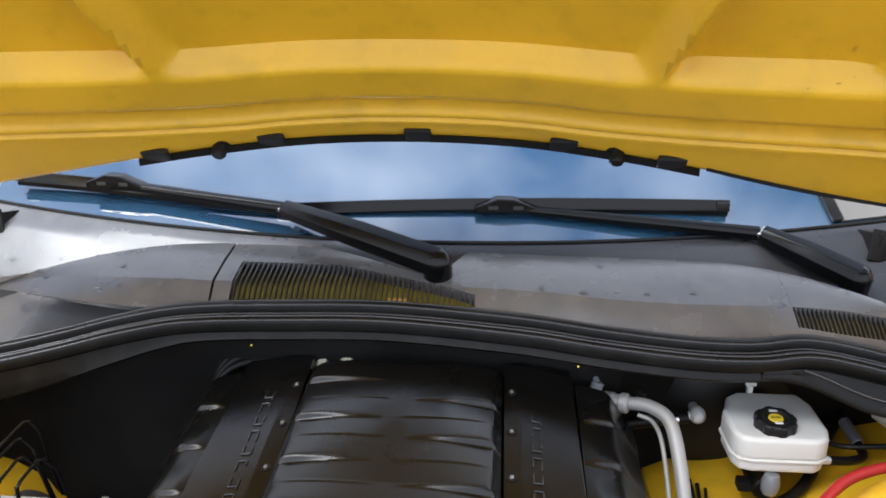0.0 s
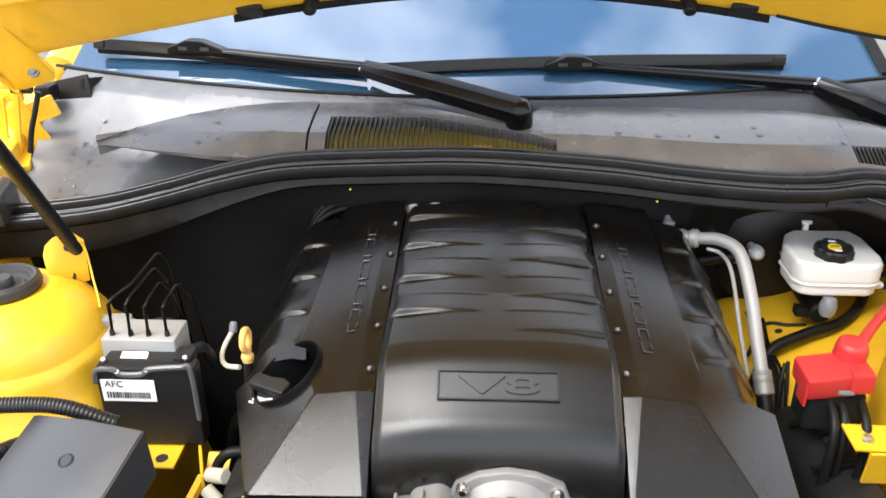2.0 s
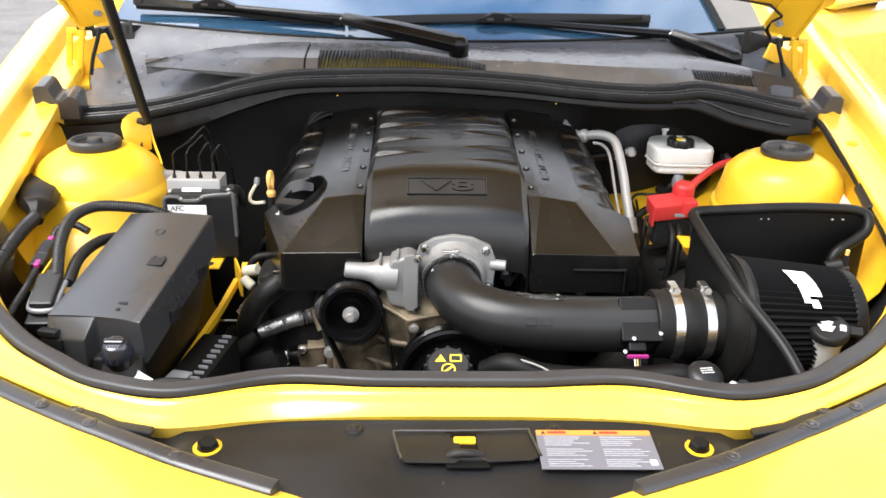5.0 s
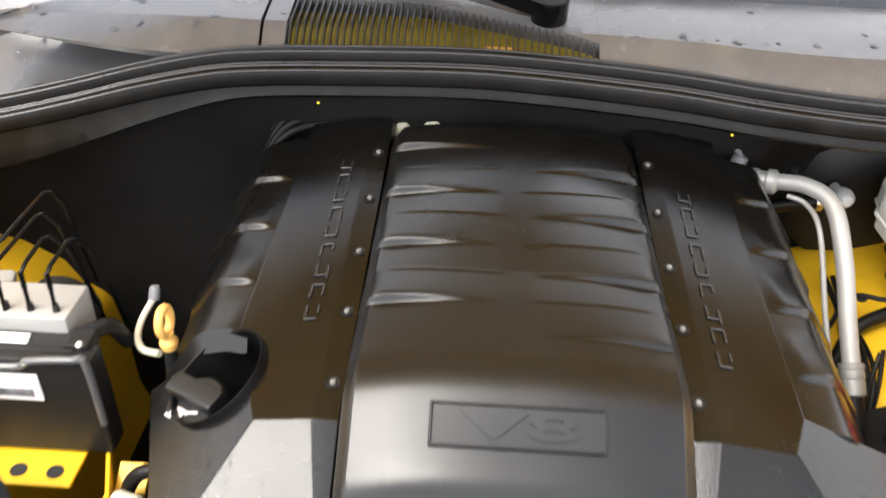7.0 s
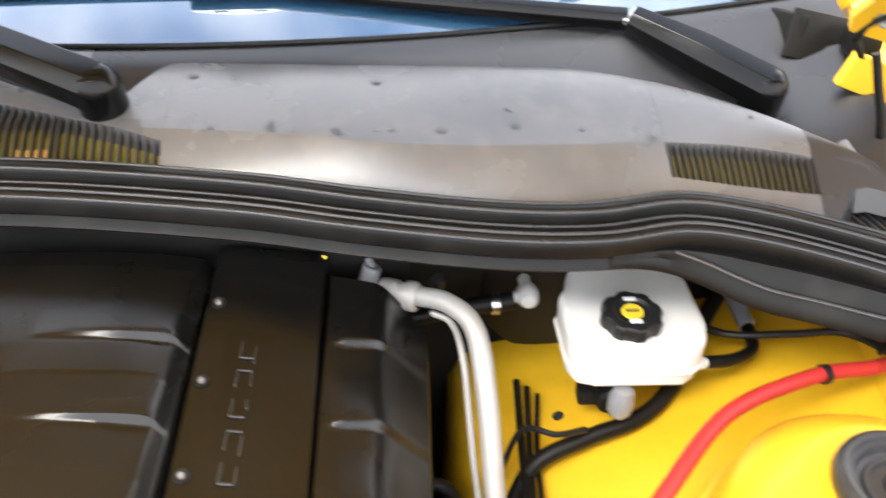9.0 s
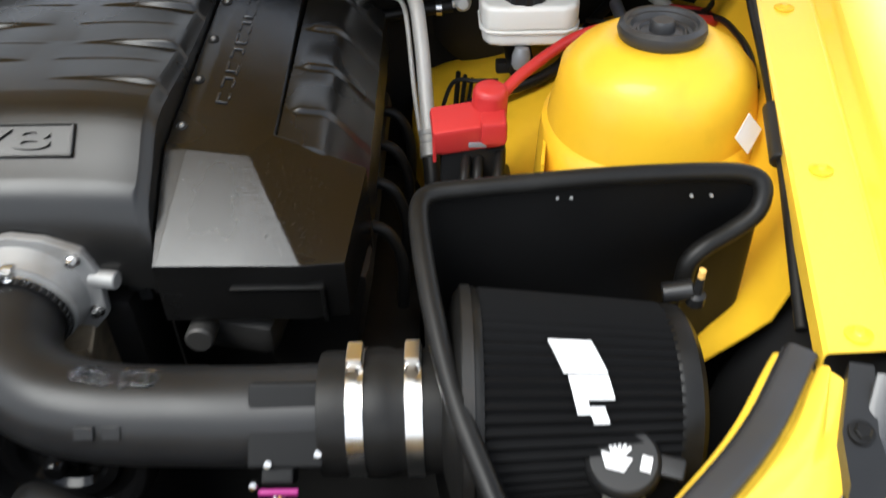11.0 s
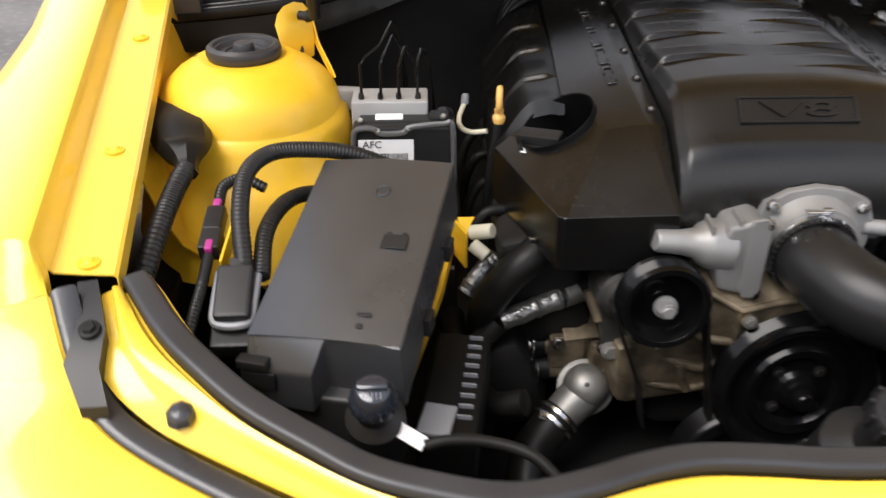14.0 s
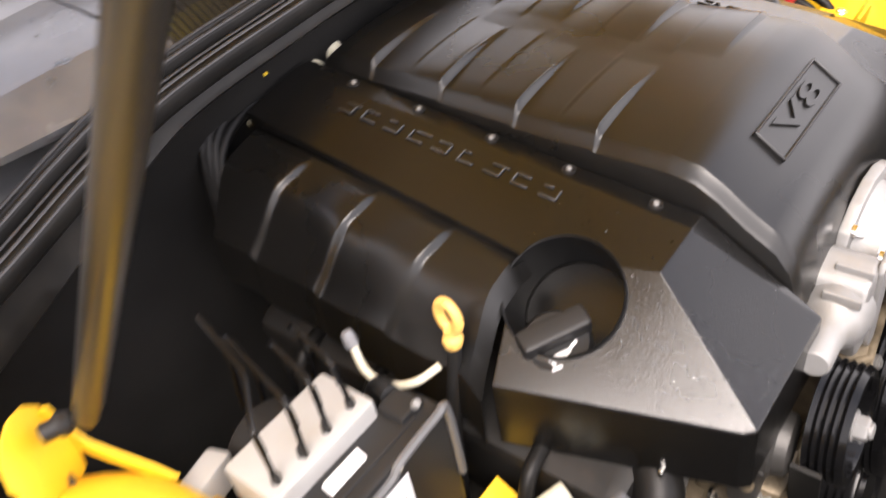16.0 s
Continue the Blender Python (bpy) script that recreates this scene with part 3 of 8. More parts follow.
part("flap", sheet(rows, 0.002), RUBBER, seal, "wide hanging flap with a raised crease", sharp=50)


def glass_base(x):
    return 1.212 + 0.17 * x * x


def seal_y(x):
    for a, b in zip(cowl_line, cowl_line[1:]):
        if a.x <= x <= b.x:
            f = (x - a.x) / (b.x - a.x)
            return a.y + (b.y - a.y) * f, a.z + (b.z - a.z) * f
    return cowl_line[-1].y, cowl_line[-1].z


cowl = thing("cowl", "grey-black plastic cowl panel below the windscreen, beaded with raindrops", "cowl", (0, 1.1, 0.98))


def crease(x):
    """Where the cowl's steep front band meets its flat top."""
    y0, z0 = seal_y(x)
    return y0 + 0.040 + 0.028 * smooth(x, 0.25, 0.55), 1.013 - 0.035 * max(0.0, x - 0.2) - 0.05 * max(0.0, x - 0.6)


def far_edge(x):
    return 1.188 - 0.02 * x - (1.45 * (x - 0.42) ** 2 if x > 0.42 else 0.0)


def cowl_top(x, y):
    """Height of the cowl panel."""
    y0, z0 = seal_y(x)
    yc, zc = crease(x)
    ye = far_edge(x)
    ze = max(zc + 0.002, 1.027 + 0.24 * (ye - 1.19))
    if y < yc:
        f = (y - y0 - 0.004) / (yc - y0 - 0.004)
        return z0 - 0.008 + (zc - z0 + 0.008) * f + 0.0015 * math.sin(math.pi * max(0, min(1, f)))
    f = (y - yc) / max(0.01, ye - yc)
    return zc + (ze - zc) * f + 0.003 * math.sin(math.pi * max(0.0, min(1.0, f)))


def panel_top(x):
    """The panel's upper edge, with the notch for a wiper pivot."""
    edge = far_edge(x)
    if -0.14 < x <= 0.03:
        edge -= 0.086 * smooth(x, -0.17, 0.06) ** 0.85
    elif 0.03 < x < 0.082:
        edge -= 0.076 * (1 - smooth(x, 0.036, 0.082))
    return edge


def panel(x0, x1, step, low, high, front):
    """Part of the cowl panel between two edges, with turned-down borders."""
    rows = []
    n = max(2, int(round((x1 - x0) / step)))
    for i in range(n + 1):
        x = x0 + (x1 - x0) * i / n
        a, e = low(x), max(high(x), low(x) + 0.004)
        yc = crease(x)[0]
        marks = [a] + ([a + (yc - a) * f for f in (0.3, 0.6, 0.9, 0.97)] + [yc, yc + 0.002] if a < yc - 0.004 and e > yc + 0.006 else [a + (e - a) * f for f in (0.1, 0.2, 0.3, 0.4, 0.45, 0.5)])
        last = marks[-1]
        marks += [last + (e - last) * f for f in (0.25, 0.5, 0.75, 0.93, 0.985, 1.0)]
        row = [(x, y, cowl_top(x, y) - (0.0022 if k == len(marks) - 1 else 0.0006 if k == len(marks) - 2 else 0)) for k, y in enumerate(marks)]
        rows.append([(x, a - (0.008 if front else 0.0), row[0][2] - 0.02)] + row + [(x, e + 0.001, row[-1][2] - 0.018)])
    return sheet(rows, 0.0025)


def second_grille_y(x):
    t = (x - 0.532) / 0.130
    return 1.034 - 0.010 * t, crease(x)[0] - 0.002


def grille_top(x):
    t = (x + 0.262) / 0.354
    return 1.130 if t < 0.42 else 1.130 - 0.064 * (t - 0.42) / 0.58


at_seal = lambda x: seal_y(x)[0] + 0.004
part("main_panel", panel(0.092, 0.532, 0.010, at_seal, panel_top, True), COWL, cowl, "smooth weathered plastic panel", sharp=24)
# right end of the same panel in a darker tone that stands for shade
part("main_panel", panel(0.662, 0.735, 0.010, lambda x: at_seal(x) + 0.045 * smooth(x, 0.664, 0.70), lambda x: panel_top(x) - 0.010 * smooth(x, 0.70, 0.735), True), LID, cowl, sharp=24)
part("main_panel", panel(0.5322, 0.6618, 0.010, lambda x: second_grille_y(x)[1], panel_top, False), COWL, cowl, sharp=24)
part("main_panel", panel(0.5322, 0.6618, 0.010, at_seal, lambda x: second_grille_y(x)[0], True), COWL, cowl, sharp=24)
part("main_panel", panel(-0.288, -0.2622, 0.006, at_seal, panel_top, True), COWL, cowl, sharp=24)
part("main_panel", panel(-0.262, 0.0918, 0.006, grille_top, panel_top, False), COWL, cowl, sharp=24)
count = 46
for i in range(count):
    x = -0.258 + 0.346 * i / (count - 1)
    y0, y1 = at_seal(x), grille_top(x)
    yc = min(crease(x)[0], y1 - 0.001)
    w = 0.0009
    part("slat", sheet([[(x - w, y, cowl_top(x, y) - d) for y in (y0, yc, y1)] for d in (0.0, 0.010)], 2 * w), LID, cowl)
tray = part("tray", sheet([[(x, y, cowl_top(x, y) - 0.017) for y in [at_seal(x) + (grille_top(x) + 0.004 - at_seal(x)) * f for f in (0, 0.35, 0.7, 1.0)]] for x in [-0.262 + 0.0236 * k for k in range(16)]], 0.002), TRAY, cowl, "yellow tray seen between the slats, shade put into its colour")
part("tray_clip", box((-0.02, 1.066, 0.990), (0.034, 0.014, 0.006), 0.002, pose(0, 0, 0, 32)), TAN, tray, "orange-yellow clip")

# left end piece and the tray under the cowl
rows = []
for i in range(19):
    t = i / 18
    x = -0.292 - 0.335 * t
    yc0, zc0 = crease(-0.292)
    ya = seal_y(x)[0] + 0.004 + 0.075 * t ** 1.6
    yb = far_edge(-0.29) - 0.118 * t ** 2.4
    ym = yc0 + 0.030 * t
    zm = zc0 - 0.016 * t ** 1.5
    zb = 1.029 - 0.031 * t ** 2
    ym = min(ym, (ya + yb) / 2 + 0.004)
    za = zm - 0.029 * (1 - t) - 0.006
    ya = min(ya, ym - 0.006)
    rows.append([(x, ya + 0.006, za - 0.002 - 0.012 * (1 - t)), (x, ya, za), (x, (ya + ym) / 2, (za + zm) / 2 + 0.001), (x, ym, zm), (x, ym + 0.002, zm + 0.0005), (x, (ym + yb) / 2, (zm + zb) / 2 + 0.003), (x, yb - 0.004, zb), (x, yb, zb - 0.003), (x, yb + 0.001, zb - 0.025)])
part("end_piece", sheet(rows, 0.003), COWL, cowl, "separate end piece of the cowl", sharp=24)
rows = []
for i in range(53):
    x = -0.768 + 1.536 * i / 52
    y0, z0 = seal_y(max(-0.775, min(0.745, x)))
    g = glass_base(x) - 0.004
    deep = 0.030 * (1 - smooth(-x, 0.45, 0.62)) * (1 - smooth(x, 0.70, 0.76))
    zg = 1.034 + (g - 1.212) * 0.24
    flat = 0.20 * smooth(-x, 0.42, 0.60)
    rows.append([(x, y0 + 0.006, z0 - 0.012 - deep + 0.02 * flat), (x, y0 + 0.05, z0 - 0.006 - deep), (x, y0 * 0.6 + g * 0.4, z0 * (0.6 + flat) + (0.4 - flat) * zg - 0.006 - deep), (x, g - 0.055, zg - 0.020 - deep * 0.5), (x, g - 0.03, zg - 0.012), (x, g - 0.008, zg - 0.003), (x, g, zg - 0.003)])
# one tray in two tones: lit left half, shaded right half
part("lower_tray", sheet(rows[:27], 0.002), COWL, cowl, "weathered grey cowl tray, left half in the lit tone")
part("lower_tray", sheet(rows[26:], 0.002), LID, cowl, "right half of the cowl tray, shade put into its colour")
part("glass_seal", tube([(x, glass_base(x) - 0.005, 1.034 + (glass_base(x) - 1.216) * 0.24) for x in [-0.79 + 0.0658 * k for k in range(25)]], 0.0028, 8, 3), RUBBER, cowl, "thin black seal along the glass")

# second grille
for i in range(21):
    x = 0.536 + 0.122 * i / 20
    y0, y1 = second_grille_y(x)
    part("slat", sheet([[(x, y, cowl_top(x, y) - 0.0006 - d) for y in (y0, (y0 + y1) / 2, y1)] for d in (0.0, 0.008)], 0.0016), LID, cowl)
part("grille_tray", sheet([[(x, y, cowl_top(x, y) - 0.014) for y in second_grille_y(x)] for x in [0.5325 + 0.0129 * k for k in range(11)]], 0.002), TRAY, cowl, "yellow tray below the small grille, shade put into its colour")
# slotted corner piece
part("corner_plate", sheet([[(x, y, 0.934 + 0.10 * (y - 1.0) - 0.02 * (x - 0.66)) for y in (1.000, 1.020, 1.045, 1.070)] for x in (0.662, 0.69, 0.715, 0.745)], 0.003), PLASTIC, cowl, "black corner plate under the louvres")
for i in range(8):
    x = 0.676 + 0.0082 * i
    y = 1.034 - 0.30 * (x - 0.676)
    part("louvre", box((x, y, 0.943 + 0.06 * (y - 1.0)), (0.0030, 0.046, 0.008), 0.001, pose(0, 0, 0, 6, 0, 24), 1), LID, cowl)
part("drain_hose", tube([(0.706, 1.092, 0.985), (0.716, 1.066, 0.972), (0.730, 1.036, 0.958), (0.740, 1.010, 0.945)], 0.0068, 12, 6), GREY_PLASTIC, cowl, "grey drain hose")

# ---- windscreen ----
rows = []
for k in range(25):
    x = -0.78 + 1.56 * k / 24
    b = glass_base(x)
    row = []
    for j in range(9):
        t = j / 8
        y = b + 0.72 * t - 0.03 * t * (1 - t)
        row.append((x * (1 - 0.16 * t), y - 0.10 * (x / 0.78) ** 2 * t, 1.032 + (b - 1.212) * 0.24 + 0.36 * t + 0.02 * t * (1 - t)))
    rows.append(row)
windscreen = thing("windscreen", "windscreen reflecting the sky, with the sky's blue put into its colour", "windscreen", (0, 1.3, 1.03))
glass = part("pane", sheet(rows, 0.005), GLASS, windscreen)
glass.visible_shadow = False
part("frit", sheet([[(p[0], p[1] - 0.003, p[2] - 0.006) for p in (r[0], r[1])] for r in rows], 0.001), INK, windscreen, "black printed border along the base")
part("dashboard", sheet([[(x, 1.30 + 0.17 * x * x, 0.98), (x, 1.55, 1.02), (x, 1.95, 1.04), (x, 2.05, 0.90)] for x in [-0.74 + 0.148 * k for k in range(11)]], 0.02), DARK_IN, windscreen, "dark dashboard behind the glass")

def glass_at(x, t, lift):
    b = glass_base(x)
    return V(x * (1 - 0.16 * t), b + 0.72 * t - 0.03 * t * (1 - t) - 0.10 * (x / 0.78) ** 2 * t, 1.032 + (b - 1.212) * 0.24 + 0.36 * t + 0.02 * t * (1 - t) + lift)


# a reflection on the right of the glass, added as sheet and dark strip
part("reflection_sheet", sheet([[glass_at(x, t, 0.007) for t in (0.0, 0.1, 0.25, 0.45, 0.7, 1.0)] for x in (0.672, 0.70, 0.73, 0.76, 0.785)], 0.004), MIRRORED_GREY, windscreen, "grey-brown sheet standing for a reflection in the glass")
part("reflection_edge", sheet([[glass_at(x, t, 0.009) for t in (0.0, 0.1, 0.25, 0.45, 0.7, 1.0)] for x in (0.656, 0.674)], 0.005), RUBBER, windscreen, "black strip standing for the reflection's dark border")

# ---- hood ----
ANGLE = radians(46)
HD, HN = V(0, -math.cos(ANGLE), math.sin(ANGLE)), V(0, -math.sin(ANGLE), -math.cos(ANGLE))
HOOD_EDGE = [(0.0, 1.200, 1.207), (0.15, 1.185, 1.205), (0.287, 1.155, 1.195), (0.385, 1.128, 1.184), (0.505, 1.115, 1.164), (0.63, 1.113, 1.141), (0.735, 1.118, 1.121), (0.785, 1.115, 1.118), (0.825, 1.100, 1.136)]
hood_line = glide(both(list(reversed(HOOD_EDGE))), 16)


def hood_relief(x, v):
    a = abs(x)
    def step(t, lo, hi):
        t = max(0.0, min(1.0, (t - lo) / (hi - lo)))
        return t * t * (3 - 2 * t)
    h = 0.004 * step(v, 0.0, 0.006) + 0.006 * (step(v, 0.036, 0.042) - step(v, 0.045, 0.050)) + 0.005 * (step(v, 0.054, 0.059) - step(v, 0.062, 0.068))
    h -= 0.012 * step(v, 0.06, 0.085)
    h += 0.030 * step(v, 0.085, 0.125)
    pocket = step(v, 0.178, 0.200)
    rib = max(math.exp(-((a - 0.30 - 0.25 * (v - 0.15)) / 0.017) ** 2), math.exp(-((a - 0.585) / 0.04) ** 2))
    end = 1 - step(a, 0.66, 0.70)
    far = 1 - step(v, 0.95, 1.01)
    cross = math.exp(-((v - 0.55 - 0.15 * a) / 0.05) ** 2)
    return h - 0.034 * pocket * (1 - max(rib, cross)) * end * far


rows, skin = [], []
vs = [0, 0.004, 0.012, 0.024, 0.030] + [0.034 + 0.002 * k for k in range(18)] + [0.072 + 0.005 * k for k in range(25)] + [0.20 + 0.025 * k for k in range(36)]


def hood_v(x, u):
    """Distance from the edge; the ridges run straighter than the edge."""
    if u <= 0.030:
        return u
    return u + 0.085 * smooth(abs(x), 0.22, 0.72) * max(0.0, min(1.0, (1.05 - u) / 0.5))


for p in hood_line:
    rows.append([p + HD * hood_v(p.x, v) + HN * hood_relief(p.x, v) for v in vs])
    skin.append([p + HD * v - HN * (0.012 + 0.05 * math.sin(math.pi * min(1, v / 1.075)) * 0.3) for v in (0, 0.004, 0.1, 0.3, 0.6, 0.8, 0.95, 1.075)])
hood = thing("hood", "open yellow hood seen from below, with stamped inner ribs", "hood", (0, 1.1, 1.15))
part("inner_panel", sheet(rows, 0.001), YELLOW_INNER, hood, "yellow stamped inner panel with ribs and raindrops")
part("outer_skin", sheet(skin, 0.001), YELLOW, hood, "yellow outer skin")
edge = [p for p in hood_line if abs(p.x) < 0.40]
hseal = part("edge_seal", strip([p + HD * 0.004 + V(0, 0.0, -0.004) for p in edge], [(-0.006, 0.004), (-0.006, -0.008), (0.004, -0.010), (0.006, 0.0)]), RUBBER, hood, "black rubber seal clipped to the hood's edge")
thin = [p for p in hood_line if 0.40 < p.x < 0.70]
part("side_seal", strip([p + HD * (0.012 + 0.01 * math.sin(9 * p.x)) + HN * 0.004 for p in thin] + [V(0.722, 1.095, 1.110), V(0.702, 1.10, 1.098), V(0.698, 1.11, 1.080), V(0.715, 1.12, 1.060)], [(-0.003, -0.003), (-0.003, 0.003), (0.003, 0.003), (0.003, -0.003)]), RUBBER, hood, "thin black seal towards the hinge")
for x in (-0.37, -0.215, 0.0, 0.215, 0.36):
    p = min(hood_line, key=lambda q: abs(q.x - x))
    part("clip", box(p + HD * 0.010 + HN * 0.007, (0.040, 0.024, 0.010), 0.003, Euler((-ANGLE, 0, 0)).to_matrix().to_4x4()), PLASTIC, hseal)
for x in (-0.287, 0.287):
    p = min(hood_line, key=lambda q: abs(q.x - x))
    part("bump_stop", lathe([(0, 0.012), (0.008, 0.012), (0.011, 0.008), (0.011, -0.004), (0.015, -0.006), (0.015, -0.012), (0, -0.012)], axis_pose(p + HD * 0.004 + HN * 0.010, HN), 18), RUBBER, hood)

# ---- engine ----
engine = thing("engine", "large engine under black ribbed plastic covers", "engine", (0, 0.75, 0.45))


def hump_profile(y):
    pts = [(0.528, 0.770), (0.532, 0.822), (0.540, 0.848), (0.552, 0.864), (0.577, 0.880), (0.600, 0.898), (0.618, 0.909), (0.640, 0.913), (0.75, 0.914), (0.90, 0.926), (0.99, 0.930), (1.02, 0.922), (1.035, 0.90)]
    for (a, b), (c, d) in zip(pts, pts[1:]):
        if y <= c:
            return b + (d - b) * (y - a) / (c - a)
    return pts[-1][1]


RIBS_L, RIBS_R = (0.955, 0.871, 0.789, 0.709), (0.910, 0.832, 0.747, 0.668)
HALF = 0.1325


def hump(x, y):
    a = abs(x) / HALF
    z = hump_profile(y) - 0.011 * a ** 3 - 0.009 * smooth(a, 0.93, 1.0)
    grow = max(0.0, min(1.0, (abs(x) - 0.016) / 0.094))
    edge = 1 - 0.75 * smooth(a, 0.88, 1.0)
    strong, faint = (RIBS_L, RIBS_R) if x < 0 else (RIBS_R, RIBS_L)
    for c in strong:
        # a step with a crisp front face that grows outwards; the tread behind it falls away slowly
        d, face, span = y - c, 0.0056, 0.078
        if -face < d < span:
            lift = smooth(d, -face, 0.0) if d < 0 else (1 - d / span) * (1 - 0.12 * math.exp(-d / 0.002))
            z += 0.0070 * grow * edge * lift * (0.6 if c < 0.70 else 1.0)
    for c in faint:
        d = y - c
        if -0.003 < d < 0.030 and 0.68 < c < 0.95:
            z += 0.0006 * (1 - smooth(a, 0.78, 0.92)) * smooth(abs(x), 0.004, 0.02) * ((d + 0.003) / 0.003 if d < 0 else (1 - d / 0.030))
    return z


ys = [0.528, 0.530, 0.532, 0.536, 0.540, 0.546, 0.552, 0.560, 0.577, 0.60, 0.609, 0.618, 0.628, 0.64]
y = 0.645
while y < 1.036:
    ys.append(y)
    y += 0.0012
xs = [-0.1343, -0.1338] + [-HALF + 2 * HALF * k / 84 for k in range(85)] + [0.1338, 0.1343]
rows = [[(x, y, hump(max(-HALF, min(HALF, x)), y) - (0.11 if abs(x) > 0.134 else 0.008 if abs(x) > 0.133 else 0)) for x in xs] for y in ys]
center = part("intake_cover", sheet(rows, 0.002), COVER, engine, "ribbed satin black intake cover", sharp=26)
# badge
bw, slope = 0.064, math.atan2(0.018, 0.0235)
badge_m = Matrix.Translation((0, 0.5885, 0.8895)) @ pose(0, 0, 0, math.degrees(slope))
frame_poly = [(-bw, -0.0155), (bw, -0.0155), (bw, 0.0155), (-bw, 0.0155)]
for (x0, y0), (x1, y1) in zip(frame_poly, frame_poly[1:] + frame_poly[:1]):
    cx, cy, lx, ly = (x0 + x1) / 2, (y0 + y1) / 2, abs(x1 - x0) + 0.0022, abs(y1 - y0) + 0.0022
    part("badge_frame", box((0, 0, 0), (max(lx, 0.0022), max(ly, 0.0022), 0.006), 0.0008, badge_m @ Matrix.Translation((cx, cy, 0)), 1), COVER, center)
part("badge_plate", box((0, 0, 0), (2 * bw, 0.031, 0.004), 0.0005, badge_m @ Matrix.Translation((0, 0, -0.0015)), 1), COVER, center, "recessed badge plate")
lettering("V8", 0.027, badge_m @ Matrix.Translation((0.002, -0.0005, 0.0014)) @ Matrix.Diagonal((2.9, 1.0, 1, 1)), COVER, "badge_letters", center, 0.0016, "raised letters", 0.0, 0.0004)


def rail_z(x, y):
    """Top of a rail cover."""
    return 0.872 + (y - 0.644) * 0.126 - (abs(x) - 0.148) * 0.15


for s in (1, -1):
    rail = thing("rail_cover", "grained black plastic fuel rail cover, wet in patches", "engine cover", (s * 0.22, 0.75, 0.80), "rail covers")
    tl = lambda x, y: (s * x, y, rail_z(x, y))
    wide, fore = (0.217, 0.609) if s > 0 else (0.204, 0.611)
    I1, I2, M1, M2 = (s * 0.1358, 0.609, rail_z(0.1358, 0.609) - 0.0045), (s * 0.1358, 1.03, rail_z(0.1358, 1.03) - 0.0045), tl(wide, fore), tl(0.229, 1.03)
    J1, J2, J0 = tl(0.157, 0.609), tl(0.157, 1.03), (s * 0.1395, 0.510, 0.8028)
    I0, M0, O0 = (s * 0.1358, 0.511, 0.7995), (s * (0.272 if s > 0 else 0.261), 0.510, 0.801), (s * 0.311, 0.516, 0.799)
    O1 = (s * 0.322, 0.650, 0.815)
    if s < 0:
        O0, O1 = (s * 0.267, 0.518, 0.799), (s * 0.322, 0.690, 0.804)
    low = 0.735
    # top panel with an inner ledge, front slope and corner slope, with a skirt
    m1b = (s * 0.234, 0.648, rail_z(0.234, 0.648) - 0.002) if s > 0 else (s * 0.240, 0.712, rail_z(0.240, 0.712) - 0.002)
    pts = [I0, I1, I2, M2, m1b, M1, M0, O0, O1, (I0[0], I0[1], low), (M0[0], M0[1], low), (O0[0], O0[1], low), (O1[0], O1[1], low), (I1[0], I1[1], 0.78), (I2[0], I2[1], 0.80), (M2[0], M2[1], 0.80), (m1b[0], m1b[1], 0.78), J0, J1, J2]
    faces = [[18, 19, 3, 4, 5], [1, 2, 19, 18], [17, 18, 5, 6], [0, 1, 18, 17], [5, 4, 8, 7, 6], [0, 17, 6, 10, 9], [6, 7, 11, 10], [7, 8, 12, 11], [0, 9, 13, 1], [1, 13, 14, 2], [2, 14, 15, 3, 19], [3, 15, 16, 4], [4, 16, 12, 8], [9, 10, 11, 12, 16, 15, 14, 13]]
    bm = solid(pts, faces)
    bmesh.ops.bevel(bm, geom=[e for e in bm.edges if len(e.link_faces) == 2], offset=0.0018, segments=2, affect="EDGES", profile=0.6)
    if s < 0:
        WELL = axis_pose((-0.250, 0.668, 0.848), (-0.52, -0.12, 0.85))
        bm = carved(bm, lathe([(0, -0.062), (0.0465, -0.062), (0.0475, 0.08), (0, 0.08)], WELL, 40))
    if s < 0:
        part("well_rim", lathe([(0.0450, -0.058), (0.0480, -0.058), (0.0484, 0.001), (0.0478, 0.002), (0.0466, 0.001)], WELL, 44, True), SHIELD, rail, "round well wall about the filler cap")
    top = part("top_panel", bm, COVER_GRAIN, rail, "grained black top panel with sloped front")
    if s > 0:
        part("front_ledge", merge(box((0.247, 0.5098, 0.776), (0.086, 0.006, 0.003), 0.001), box((0.289, 0.5098, 0.756), (0.003, 0.006, 0.042), 0.001)), COVER, top, "narrow ledge moulded on the front face")
    # side panel with fins
    rows = []
    n = 220
    for i in range(n + 1):
        y = (0.646 if s > 0 else 0.716) + (0.369 if s > 0 else 0.299) * i / n
        base = rail_z(0.232, y) - 0.006
        row = []
        for k in range(17):
            t = k / 16
            x = 0.2345 + 0.085 * t
            z = base - 0.004 - 0.014 * t - 0.048 * smooth(t, 0.45, 1.1) - 0.010 * t * t
            for c in (0.70, 0.78, 0.86, 0.94):
                d = y - c - 0.022 * t ** 2
                lift = smooth(d, -0.006, 0.0) if d < 0 else 1 - smooth(d, 0.0, 0.060)
                z += 0.0052 * smooth(t, 0.04, 0.22) * lift
            row.append((s * x, y, z))
        row.append((s * (x + 0.003), y, z - 0.05))
        if i == 0:
            rows.append([(p[0], p[1] - 0.010, p[2] - 0.018) for p in row])
        rows.append(row)
    side = part("side_panel", sheet(rows, 0.002), COVER, rail, "finned black side panel", sharp=30)
